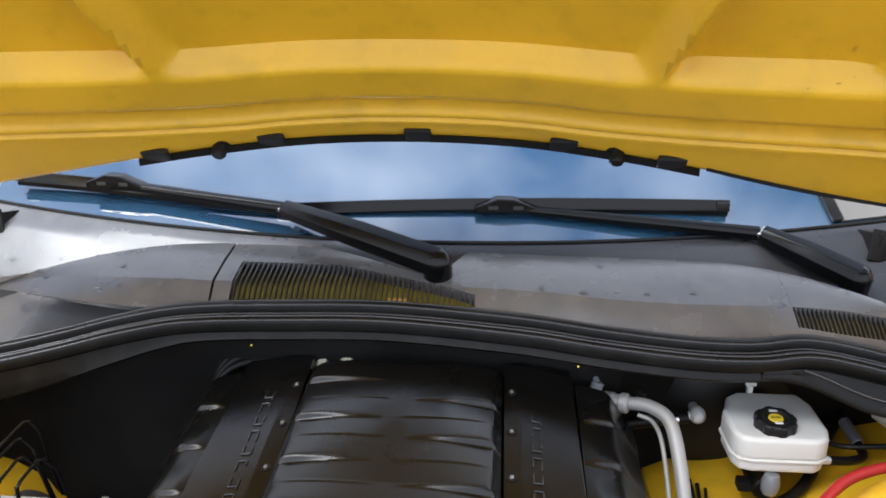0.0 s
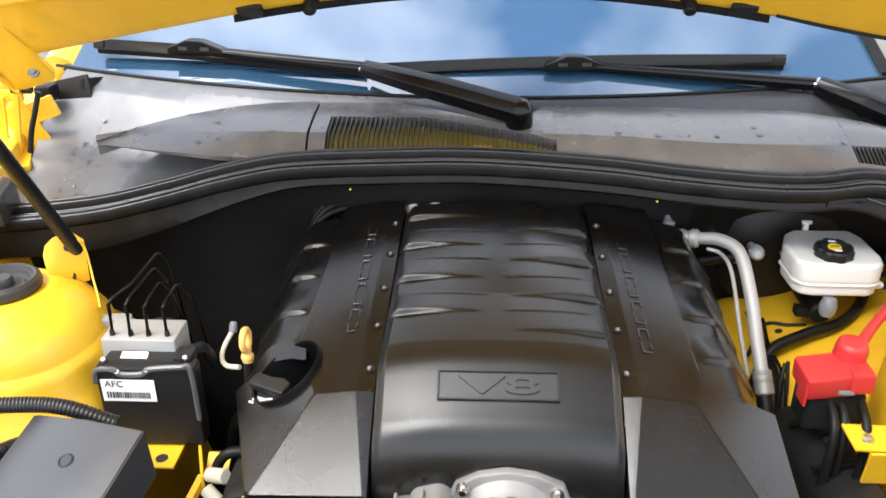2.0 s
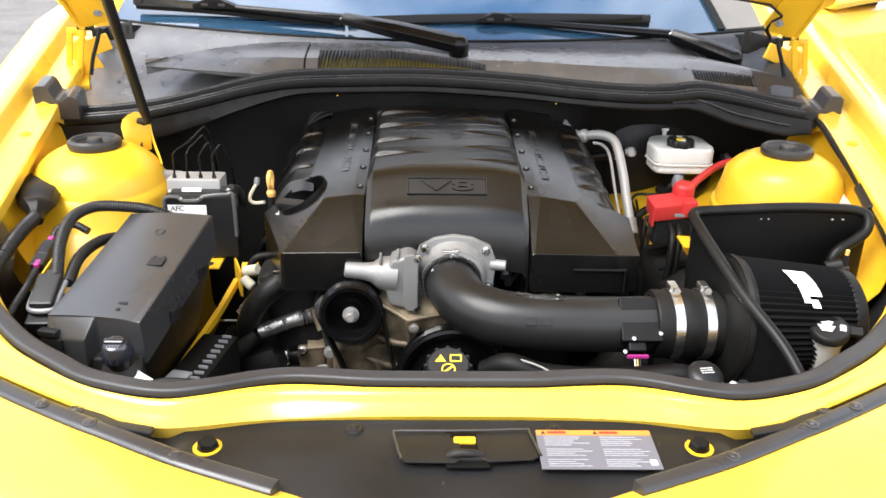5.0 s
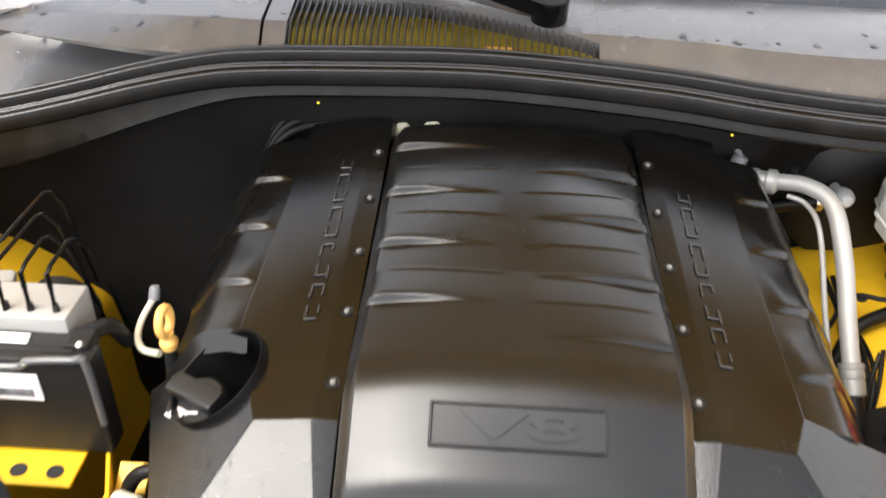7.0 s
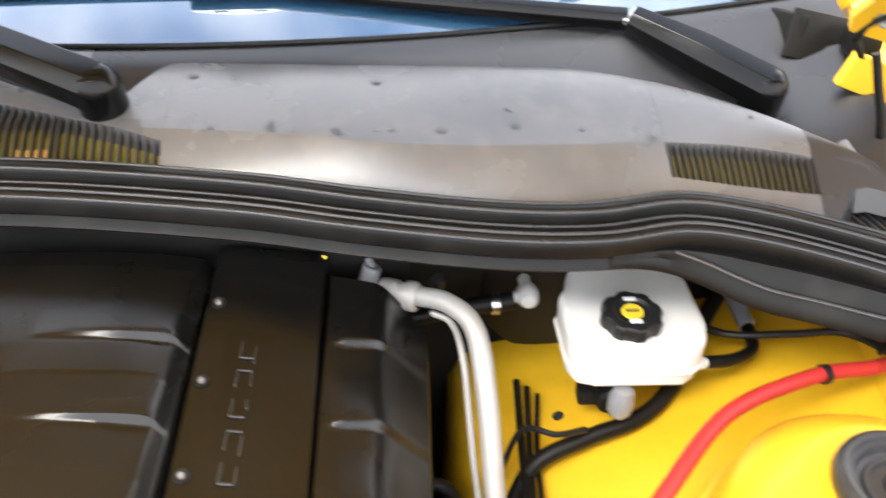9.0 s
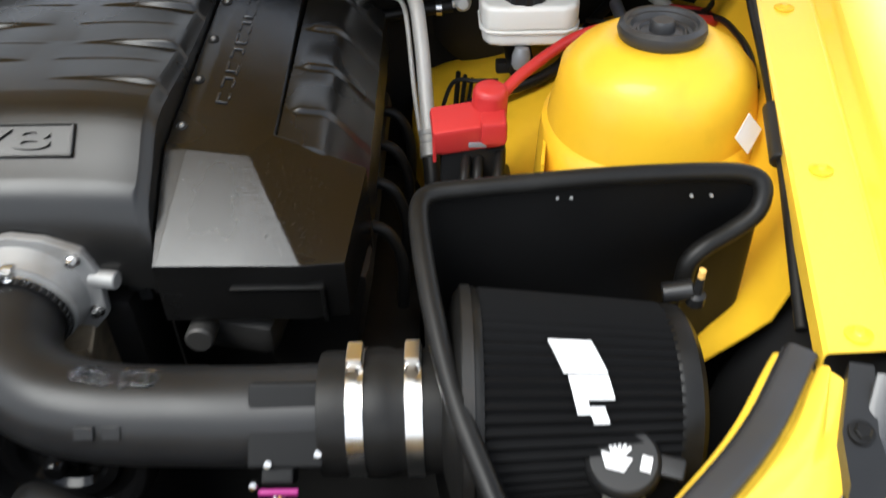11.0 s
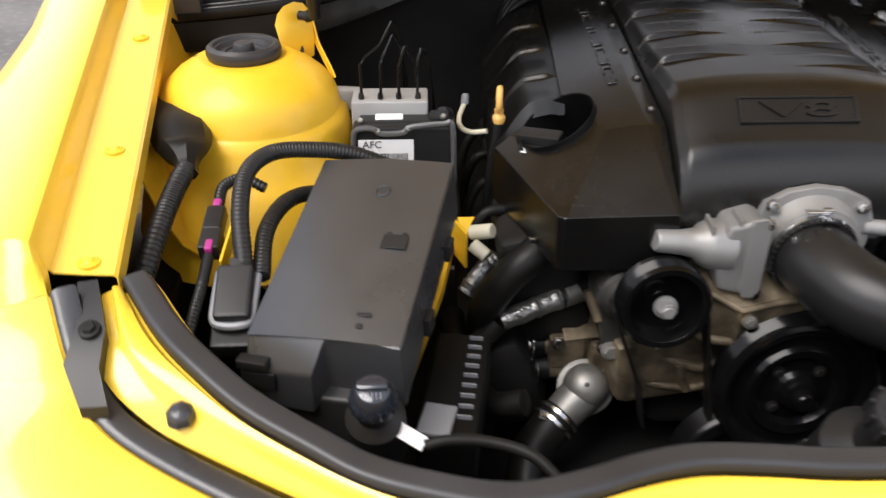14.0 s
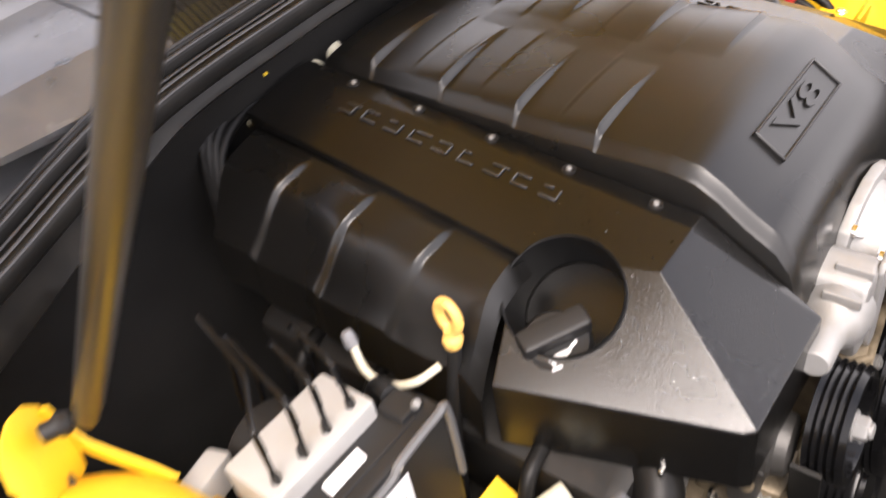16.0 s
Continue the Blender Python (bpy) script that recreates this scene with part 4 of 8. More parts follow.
    # dark rivets drawn in grey, with their bright glints put into the colour
    for y in (0.712, 0.794, 0.874, 0.955)[0 if s > 0 else 1:]:
        part("rivet", lathe([(0, 0.0015), (0.0025, 0.0012), (0.0042, 0.0), (0.0042, -0.002), (0, -0.002)], axis_pose((s * 0.262, y + 0.012, rail_z(0.262, y) - 0.0105), (s * 0.2, 0, 1)), 12), GREY_PLASTIC, side)
        part("rivet", lathe([(0, 0.0015), (0.0025, 0.0012), (0.0042, 0.0), (0.0042, -0.002), (0, -0.002)], axis_pose((s * 0.2875, y + 0.020, rail_z(0.262, y) - 0.0265), (s * 0.55, 0, 1)), 12), GREY_PLASTIC, side)
    for y in (0.644, 0.723, 0.801, 0.882, 0.962):
        m = axis_pose((s * 0.146, y, rail_z(0.146, y) - 0.0022), (s * -0.12, -0.126, 1))
        part("stud", lathe([(0, 0.0005), (0.0050, 0.0005), (0.0058, 0.0015), (0.0062, -0.001), (0, -0.001)], m, 18), GRIME, top, "dark washer")
        part("stud_tip", lathe([(0, 0.003), (0.002, 0.003), (0.0026, 0.002), (0.0026, 0), (0, 0)], m, 10), ALU, top)
    # raised bars where a word is moulded
    for i in range(9):
        y = (0.693 if s > 0 else 0.722) + 0.0275 * i
        x = 0.177
        for dx, dy, lx, ly in ((-0.0055, 0, 0.0024, 0.017), (0.0055, 0.004 - 0.004 * (i % 3), 0.0024, 0.009 + 0.004 * (i % 3)), (0, -0.0075 + 0.015 * (i % 2), 0.011, 0.0022)):
            q = (s * x + dx, y + dy)
            part("moulded_bar", box((q[0], q[1], rail_z(q[0], q[1]) + 0.0008), (lx, ly, 0.0024), 0.0006, pose(0, 0, 0, 7.2, s * 8.5, 0), 1), LETTER, top)
for sgn in (1, -1):
    part("cylinder_head", merge(box((sgn * 0.262, 0.79, 0.66), (0.10, 0.42, 0.16), 0.02, pose(0, 0, 0, 0, sgn * 12, 0)), box((sgn * 0.31, 0.78, 0.53), (0.09, 0.46, 0.14), 0.03, pose(0, 0, 0, 0, sgn * 20, 0))), GRIME, engine, "grimy dark cylinder head")
    for k in range(4):
        part("ignition_lead", tube([(sgn * 0.30, 0.66 + 0.085 * k, 0.735), (sgn * 0.335, 0.655 + 0.085 * k, 0.73), (sgn * 0.352, 0.65 + 0.085 * k, 0.69), (sgn * 0.35, 0.645 + 0.085 * k, 0.63)], 0.007, 10, 5), RUBBER, engine, "black ignition lead")
part("block", merge(box((0, 0.845, 0.60), (0.50, 0.33, 0.34), 0.02), box((-0.02, 0.63, 0.60), (0.22, 0.17, 0.26), 0.02)), GRIME, engine, "grimy dark engine block")

# front of the engine
throttle = thing("throttle_body", "cast aluminium throttle body with motor housing", "throttle body", (0, 0.53, 0.76))
part("housing", merge(lathe([(0.036, -0.02), (0.058, -0.02), (0.060, -0.004), (0.060, 0.0), (0.052, 0.018), (0.050, 0.030), (0.036, 0.030)], axis_pose((0.010, 0.532, 0.764), (0, -1, -0.05)), 40),
                      prism([(-0.054, 0.046), (-0.030, 0.060), (0.0, 0.0655), (0.030, 0.061), (0.060, 0.047), (0.070, 0.020), (0.066, -0.030), (0.040, -0.058), (-0.045, -0.058), (-0.065, -0.030), (-0.064, 0.020)], 0, 0.011, pose(0.010, 0.532, 0.764, 90, 0, 0), 0.0025)), ALU, throttle, "cast flange and bore")
motor = part("motor_housing", merge(lathe([(0, 0), (0.0105, 0), (0.0125, 0.003), (0.0140, 0.030), (0.0165, 0.044), (0.0235, 0.052), (0.0275, 0.060), (0.0300, 0.082), (0, 0.082)], axis_pose((-0.163, 0.505, 0.776), (1, 0.10, -0.14)), 28),
                                    prism([(-0.092, 0.720), (-0.064, 0.713), (-0.046, 0.722), (-0.046, 0.798), (-0.060, 0.806), (-0.088, 0.798), (-0.096, 0.780), (-0.098, 0.745)], -0.548, -0.490, pose(0, 0, 0, 90, 0, 0), 0.006)), ALU, throttle, "cast motor housing with a tapered nozzle")
part("cover_plate", prism([(-0.064, 0.712), (-0.050, 0.712), (-0.046, 0.720), (-0.046, 0.802), (-0.052, 0.810), (-0.066, 0.808), (-0.070, 0.800), (-0.070, 0.722)], -0.492, -0.486, pose(0, 0, 0, 90, 0, 0), 0.002), ALU, motor, "raised cover flange")
for x in (-0.106, -0.078):
    part("rib", box((x, 0.506, 0.802 + 0.25 * (x + 0.078)), (0.004, 0.030, 0.010), 0.0015), ALU, motor)
for p in ((-0.049, 0.494, 0.800), (-0.049, 0.494, 0.714), (-0.049, 0.540, 0.716), (-0.036, 0.520, 0.808), (0.062, 0.520, 0.804), (0.068, 0.520, 0.742)):
    part("bolt", hexbolt(p, (0, -1, 0), 0.0048, 0.008), STEEL, throttle)
part("vent_stub", rod((0.070, 0.526, 0.778), (0.096, 0.522, 0.777), 0.009), ALU, throttle)

intake = thing("intake_tube", "black moulded intake tube with steel hose clamps, dusty and wet", "intake tube", (0.15, 0.40, 0.74))
TUBE = [(0.006, 0.552, 0.762), (0.006, 0.520, 0.761), (0.010, 0.478, 0.757), (0.030, 0.432, 0.751), (0.070, 0.403, 0.746), (0.125, 0.391, 0.743), (0.19, 0.388, 0.742), (0.25, 0.387, 0.742), (0.315, 0.388, 0.743)]
body = part("tube_body", tube(TUBE, 0.0415, 36, 10), PLASTIC, intake, "matt black moulded tube")
part("flat_pad", box((0.277, 0.3625, 0.7603), (0.060, 0.066, 0.020), 0.003, pose(0, 0, 0, 46)), SHIELD, body, "flat sensor pad")
for k, (x, y, z) in enumerate(((0.264, 0.335, 0.746), (0.303, 0.340, 0.752), (0.251, 0.3275, 0.729))):
    part("screw", lathe([(0, 0.003), (0.003, 0.0025), (0.004, 0), (0.004, -0.004), (0, -0.004)], axis_pose((x, y, z), (0, -0.8, 0.6)), 14), STEEL, body)
sensor = part("sensor_plug", box((0.270, 0.342, 0.730), (0.026, 0.022, 0.022), 0.003, pose(0, 0, 0, 40)), SHIELD, body, "black sensor plug")
part("lever", box((0.270, 0.326, 0.722), (0.032, 0.004, 0.006), 0.0015), PINK, sensor, "magenta locking lever")
for k, m in enumerate((LABEL, TAN, INK)):
    part("wire", tube([(0.266 + 0.004 * k, 0.326, 0.718), (0.267 + 0.003 * k, 0.318, 0.70), (0.262 + 0.002 * k, 0.315, 0.67)], 0.0013, 6, 4), m, sensor)
for i, (dx, w) in enumerate(((0.0, 0.016), (0.022, 0.015))):
    part("moulded_mark", box((0.118 + dx, 0.3528, 0.7632), (w, 0.011, 0.0026), 0.0006, pose(0, 0, 0, 60), 1), PLASTIC, body)
CP = axis_pose((0.300, 0.388, 0.743), (1, 0.03, 0.0))
part("coupler", lathe([(0.043, 0), (0.050, 0.001), (0.0512, 0.004), (0.0512, 0.018), (0.0505, 0.034), (0.053, 0.042), (0.053, 0.056), (0.0505, 0.062), (0.0512, 0.078), (0.0512, 0.10), (0.050, 0.104), (0.043, 0.104)], CP, 40), RUBBER, intake, "dark grey silicone coupler")
for h in (0.024, 0.070):
    clamp = part("hose_clamp", lathe([(0.0515, h), (0.0530, h), (0.0532, h + 0.0135), (0.0515, h + 0.0135)], CP, 44, True), STEEL, intake, "bright steel worm clamp")
    c = CP @ V(0.0, 0.0, h + 0.0065)
    part("clamp_screw", merge(box((c.x, c.y + 0.010, c.z + 0.057), (0.013, 0.022, 0.009), 0.002), lathe([(0, 0.016), (0.0055, 0.016), (0.0055, 0.010), (0, 0.010)], axis_pose((c.x, c.y, c.z + 0.0575), (0, -1, 0.15)), 6)), STEEL, clamp)
TM = axis_pose((0.007, 0.530, 0.7615), (0.03, -1, -0.06))
for h in (0.003, 0.024):
    part("hose_clamp", lathe([(0.0455, h), (0.0478, h), (0.0478, h + 0.009), (0.0455, h + 0.009)], TM, 40, True), STEEL, intake, "steel band clamp")
for h, dx in ((0.006, 0.004), (0.027, -0.002)):
    part("clamp_screw", merge(box((0.006 + dx, 0.527 - h, 0.8105), (0.026, 0.0080, 0.0040), 0.0012), box((0.016 + dx, 0.527 - h, 0.8130), (0.010, 0.0065, 0.0035), 0.001)), STEEL, intake, "bright clamp lock")
cuff = part("cuff", lathe([(0.043, 0), (0.0462, 0.001), (0.0462, 0.032), (0.0445, 0.038), (0.043, 0.038)], TM, 36), RUBBER, intake, "ribbed rubber cuff")
for k in range(40):
    a = 2 * math.pi * k / 40
    part("rib", box((0, 0, 0), (0.0030, 0.0034, 0.007), 0.0006, TM @ pose(0.0452 * math.cos(a), 0.0452 * math.sin(a), 0.0345, 0, 0, math.degrees(a)), 1), PLASTIC, cuff)

solo("dipstick_stay", merge(rod((0.132, 0.572, 0.690), (0.132, 0.572, 0.758), 0.0042), lathe([(0, 0.010), (0.0022, 0.010), (0.0030, 0.008), (0.0046, 0.0), (0, -0.002)], Matrix.Translation((0.132, 0.572, 0.757)), 12)), GRIME, "dark steel stay rod standing beside the intake tube", "rod")
sensor_loom = thing("sensor_loom", "black sensor plugs and wires behind the intake tube", "wiring", (0.10, 0.56, 0.73))
part("plug", merge(box((0.100, 0.556, 0.752), (0.018, 0.016, 0.026), 0.003, pose(0, 0, 0, 0, 12, 0)), box((0.104, 0.556, 0.735), (0.014, 0.013, 0.016), 0.003)), PLASTIC, sensor_loom, "black sensor plug")
for k in range(3):
    part("wire", tube([(0.103 + 0.004 * k, 0.558, 0.73), (0.118 + 0.006 * k, 0.566, 0.745 + 0.006 * k), (0.140, 0.58, 0.742 + 0.008 * k), (0.165, 0.59, 0.72)], 0.0018, 8, 6), RUBBER, sensor_loom)
part("latch", box((0.099, 0.546, 0.757), (0.009, 0.003, 0.012), 0.001), GREY_PLASTIC, sensor_loom)
casting = solo("accessory_casting", merge(box((0.195, 0.560, 0.700), (0.085, 0.070, 0.050), 0.014, pose(0, 0, 0, 10, 6, -8)), rod((0.165, 0.535, 0.715), (0.165, 0.500, 0.718), 0.014)), CAST_DARK, "dark cast accessory housing under the rail cover", "casting")
for x in (0.172, 0.222):
    part("bolt", hexbolt((x, 0.535, 0.727), (0, -0.5, 1), 0.006, 0.006), ALU_DULL, casting)

# pulleys, belts and castings
front = thing("belt_drive", "stained aluminium castings, pulleys and belts at the engine's front", "engine front", (-0.1, 0.48, 0.55))
PA = axis_pose((-0.152, 0.478, 0.712), (0.02, -1, 0.10))
prof = [(0, -0.006), (0.012, -0.006), (0.016, -0.010), (0.034, -0.010), (0.0375, -0.004), (0.0385, 0.010), (0.041, 0.0135), (0.0475, 0.014)] + [(0.0505 if i % 2 else 0.0480, 0.012 - 0.003 * i) for i in range(1, 9)] + [(0.0505, -0.016), (0.036, -0.018), (0, -0.018)]
pul = part("pulley", lathe(prof, PA, 48), BLACK, front, "black ribbed idler pulley")
part("pulley_bolt", merge(hexbolt((-0.152, 0.470, 0.713), (0.02, -1, 0.10), 0.0105, 0.012, 1.25), rod((-0.152, 0.459, 0.714), (-0.152, 0.455, 0.7145), 0.007)), ALU, pul, "bright hexagon bolt")
for pts in ([(-0.203, 0.487, 0.705), (-0.185, 0.489, 0.655), (-0.162, 0.492, 0.595), (-0.150, 0.492, 0.53)], [(-0.101, 0.487, 0.708), (-0.092, 0.487, 0.655), (-0.080, 0.486, 0.595), (-0.072, 0.484, 0.53)]):
    rows = []
    for p in pts:
        rows.append([V(*p) + V(0, dy, 0) for dy in (-0.012, -0.004, 0.004, 0.012)])
    part("belt", sheet(rows, 0.004), RUBBER, front, "black drive belt")
PB = axis_pose((0.012, 0.470, 0.598), (0.0, -1, 0.10))
big = part("pulley", lathe([(0, 0.010), (0.020, 0.010), (0.026, 0.004), (0.040, 0.003), (0.046, 0.010), (0.056, 0.012), (0.060, 0.007), (0.072, 0.006), (0.077, 0.014), (0.086, 0.018), (0.091, 0.016), (0.092, 0.010)] + [(0.0935 if i % 2 else 0.0905, 0.008 - 0.0035 * i) for i in range(8)] + [(0.09, -0.024), (0, -0.024)], PB, 56), BLACK, front, "large black ribbed pulley")
part("pulley_hub", lathe([(0, 0.034), (0.009, 0.034), (0.012, 0.030), (0.013, 0.022), (0.019, 0.020), (0.021, 0.016), (0.021, 0.008), (0, 0.008)], PB, 24), BLACK, big)
for k in range(4):
    a = math.pi * (0.25 + k / 2)
    part("hub_bolt", hexbolt(PB @ V(0.033 * math.cos(a), 0.033 * math.sin(a), 0.003), PB.to_3x3() @ V(0, 0, 1), 0.005, 0.005), GRIME, big)
part("lower_pulley", lathe([(0, 0.012), (0.03, 0.012), (0.034, 0.004), (0.062, 0.004), (0.066, 0.012), (0.080, 0.012)] + [(0.085 if i % 2 else 0.081, 0.008 - 0.0035 * i) for i in range(10)] + [(0, -0.03)], axis_pose((-0.030, 0.470, 0.475), (0, -1, 0.1)), 52), BLACK, front, "black ribbed crank pulley")

# timing cover: a sloped upper plate, a ridge and a lower casting with ribs
upper = [(-0.112, 0.545, 0.735), (0.060, 0.545, 0.738), (0.060, 0.498, 0.706), (-0.020, 0.488, 0.704), (-0.062, 0.483, 0.697), (-0.104, 0.500, 0.716)]
low = [(-0.120, 0.545, 0.60), (0.060, 0.545, 0.60), (0.060, 0.505, 0.64), (-0.020, 0.496, 0.640), (-0.060, 0.492, 0.648), (-0.112, 0.508, 0.652)]
cover_front = part("timing_cover", solid(upper + low, [list(range(6)), list(range(11, 5, -1))] + [[i, 6 + i, 6 + (i + 1) % 6, (i + 1) % 6] for i in range(6)], 0.004), ALU_OLD, front, "brown-stained cast timing cover")
for pts, r in (([(-0.104, 0.500, 0.716), (-0.062, 0.4835, 0.697), (-0.020, 0.488, 0.704), (0.055, 0.498, 0.706)], 0.0042), ([(-0.112, 0.508, 0.654), (-0.085, 0.499, 0.648), (-0.058, 0.492, 0.648), (0.02, 0.498, 0.640)], 0.0062), ([(-0.062, 0.484, 0.695), (-0.061, 0.488, 0.672), (-0.060, 0.492, 0.648)], 0.004)):
    part("edge_rib", tube(pts, r, 10, 4, False), ALU_OLD, cover_front)
part("boss", lathe([(0, 0.010), (0.006, 0.010), (0.009, 0.007), (0.0115, -0.012)], axis_pose((-0.052, 0.487, 0.682), (-0.1, -1, 0.25)), 18), ALU_OLD, cover_front)
part("bolt", hexbolt((-0.052, 0.478, 0.685), (-0.1, -1, 0.25), 0.0050, 0.004), ALU_DULL, cover_front)
lower_cast = part("lower_casting", merge(box((-0.115, 0.541, 0.595), (0.150, 0.062, 0.100), 0.016, pose(0, 0, 0, 6, -6, 4)), box((-0.020, 0.545, 0.575), (0.10, 0.05, 0.10), 0.016)), ALU_OLD, front, "stained lower casting with ribs")
for pts, r in (([(-0.185, 0.524, 0.612), (-0.150, 0.515, 0.618), (-0.112, 0.509, 0.606), (-0.085, 0.509, 0.598), (-0.060, 0.513, 0.604)], 0.0060), ([(-0.150, 0.512, 0.618), (-0.125, 0.508, 0.640), (-0.110, 0.505, 0.652)], 0.006), ([(-0.185, 0.522, 0.580), (-0.140, 0.513, 0.572), (-0.090, 0.511, 0.566), (-0.055, 0.516, 0.575)], 0.005), ([(-0.112, 0.506, 0.606), (-0.106, 0.506, 0.585), (-0.098, 0.508, 0.566)], 0.006)):
    part("rib", tube(pts, r, 10, 5), ALU_OLD, lower_cast)

# tensioner body behind the idler
arm = part("tensioner", merge(lathe([(0, 0.0), (0.022, 0.0), (0.026, 0.003), (0.028, 0.012), (0.032, 0.015), (0.032, 0.052), (0.027, 0.060), (0, 0.060)], axis_pose((-0.182, 0.503, 0.697), (-0.12, 1, 0)), 30),
                              prism([(-0.212, 0.700), (-0.204, 0.725), (-0.180, 0.728), (-0.160, 0.68), (-0.168, 0.628), (-0.186, 0.606), (-0.200, 0.612), (-0.206, 0.650)], -0.548, -0.522, pose(0, 0, 0, 90, 0, 0), 0.004)), CAST_DARK, front, "dark cast tensioner arm")
for k in range(5):
    part("fin", box((0, 0, 0), (0.003, 0.030, 0.006), 0.001, pose(-0.182, 0.530, 0.697, 0, 30 * k - 100, 0) @ Matrix.Translation((0, 0, 0.032)), 1), CAST_DARK, arm)
part("bolt", hexbolt((-0.192, 0.520, 0.617), (0, -1, 0.2), 0.009, 0.009, 1.3), ALU_DULL, arm)
part("dowel", rod((-0.207, 0.528, 0.655), (-0.222, 0.540, 0.690), 0.0065), ALU_OLD, arm)

# water pump housing with its outlet, hoses and wire clips
pump = part("pump_housing", merge(box((-0.212, 0.615, 0.572), (0.078, 0.070, 0.062), 0.007, pose(0, 0, 0, 8, -3, 6)), box((-0.232, 0.578, 0.575), (0.046, 0.016, 0.052), 0.005, pose(0, 0, 0, 8, -3, 6)), box((-0.180, 0.575, 0.556), (0.05, 0.03, 0.075), 0.008), rod((-0.262, 0.600, 0.568), (-0.236, 0.600, 0.569), 0.0155), rod((-0.255, 0.590, 0.537), (-0.22, 0.590, 0.538), 0.0145)), ALU_OLD, front, "stained cast water pump housing")
part("plate", box((-0.218, 0.585, 0.607), (0.044, 0.040, 0.005), 0.002, pose(0, 0, 0, 28, -3, 6)), ALU_OLD, pump, "raised casting pad")
for p in ((-0.246, 0.566, 0.594), (-0.190, 0.562, 0.590), (-0.214, 0.562, 0.548)):
    part("bolt", hexbolt(p, (0, -1, 0.3), 0.0058, 0.007), STEEL, pump)
DOME = axis_pose((-0.212, 0.540, 0.546), (-0.12, -0.72, 0.69))
outlet = part("water_outlet", merge(lathe([(0, 0.0285), (0.008, 0.0280), (0.016, 0.0255), (0.022, 0.0205), (0.0265, 0.012), (0.0285, 0.002), (0.029, -0.010), (0.035, -0.012), (0.036, -0.018), (0.034, -0.020), (0, -0.020)], DOME, 32),
                                    tube([(-0.208, 0.545, 0.542), (-0.222, 0.533, 0.534), (-0.238, 0.523, 0.522), (-0.256, 0.512, 0.508)], lambda u: 0.0275 - 0.0045 * u, 24, 7)), ALU_DULL, front, "domed aluminium water outlet")
part("hole", lathe([(0, 0.0295), (0.0030, 0.0285), (0.0042, 0.0262), (0, 0.0255)], DOME, 12), INK, outlet)
OW = V(-0.64, -0.50, -0.42)
part("lower_hose", tube([(-0.243, 0.520, 0.519), (-0.262, 0.506, 0.506), (-0.282, 0.488, 0.486), (-0.292, 0.455, 0.462), (-0.295, 0.38, 0.43)], 0.0255, 20, 7), RUBBER, front, "thick black coolant hose")
for d in (0.004, 0.016):
    part("hose_clip", lathe([(0.0258, -0.002), (0.0280, -0.002), (0.0280, 0.0025), (0.0258, 0.0025)], axis_pose(V(-0.245, 0.519, 0.518) + OW * d, OW), 28, True), STEEL, outlet, "bright spring clip band")
part("clip_ear", box(V(-0.245, 0.519, 0.518) + OW * 0.01 + V(-0.018, -0.012, 0.020), (0.012, 0.012, 0.003), 0.001, pose(0, 0, 0, 20, 30, 0)), STEEL, outlet)
for i, (x, y, z) in enumerate(((-0.262, 0.600, 0.568), (-0.256, 0.590, 0.537))):
    part("bypass_hose", tube([(x + 0.004, y, z), (x - 0.030, y, z - 0.001), (x - 0.058, y - 0.004, z - 0.004), (x - 0.080, y + 0.01, z - 0.028), (x - 0.088, y + 0.03, z - 0.075)], 0.0172, 16, 6), RUBBER, front, "short black bypass hose")
    for d in (-0.016, -0.024):
        part("spring_clip", lathe([(0.0174, -0.0012), (0.0188, -0.0012), (0.0188, 0.0012), (0.0174, 0.0012)], axis_pose((x + d, y, z), (-1, 0, 0)), 24, True), STEEL, front)
    for d in (-0.013, -0.027):
        part("clip_wire", tube([(x + d, y - 0.010, z + 0.016), (x + d, y - 0.020, z + 0.022), (x + d, y - 0.026, z + 0.010), (x + d, y - 0.024, z - 0.006)], 0.0013, 6, 3), STEEL, front)
    part("clip_wire", tube([(x - 0.027, y - 0.024, z - 0.006), (x - 0.013, y - 0.024, z - 0.006)], 0.0013, 6, 2), STEEL, front)
part("support_pipe", tube([(-0.334, 0.572, 0.540), (-0.333, 0.574, 0.50), (-0.331, 0.577, 0.44)], 0.0105, 14, 5), CAST_DARK, front, "dark steel pipe")
random.seed(31)
loom = thing("heater_hose", "silver-sleeved hose with black ends beside the engine", "hose", (-0.27, 0.58, 0.63))
wob = [random.uniform(-0.0011, 0.0011) for _ in range(60)]
part("sleeve", tube([(-0.318, 0.562, 0.632), (-0.290, 0.568, 0.641), (-0.255, 0.578, 0.650), (-0.226, 0.586, 0.656)], lambda u: 0.0132 + wob[int(u * 40) % 60], 16, 10), FOIL, loom, "wrinkled silver foil sleeve")
part("band", lathe([(0.0136, -0.003), (0.0146, -0.003), (0.0146, 0.003), (0.0136, 0.003)], axis_pose((-0.243, 0.582, 0.653), (0.95, 0.25, 0.2)), 20, True), PLASTIC, loom)
part("collar", rod((-0.238, 0.583, 0.654), (-0.217, 0.589, 0.659), 0.0145), ALU_DULL, loom)
part("hose_end", tube([(-0.222, 0.588, 0.658), (-0.20, 0.596, 0.668), (-0.188, 0.610, 0.680), (-0.18, 0.64, 0.69)], 0.0165, 14, 5), RUBBER, loom, "black hose end")
part("hose_end", tube([(-0.400, 0.52, 0.53), (-0.362, 0.546, 0.59), (-0.322, 0.561, 0.630)], 0.0138, 14, 6), RUBBER, loom, "black hose end")
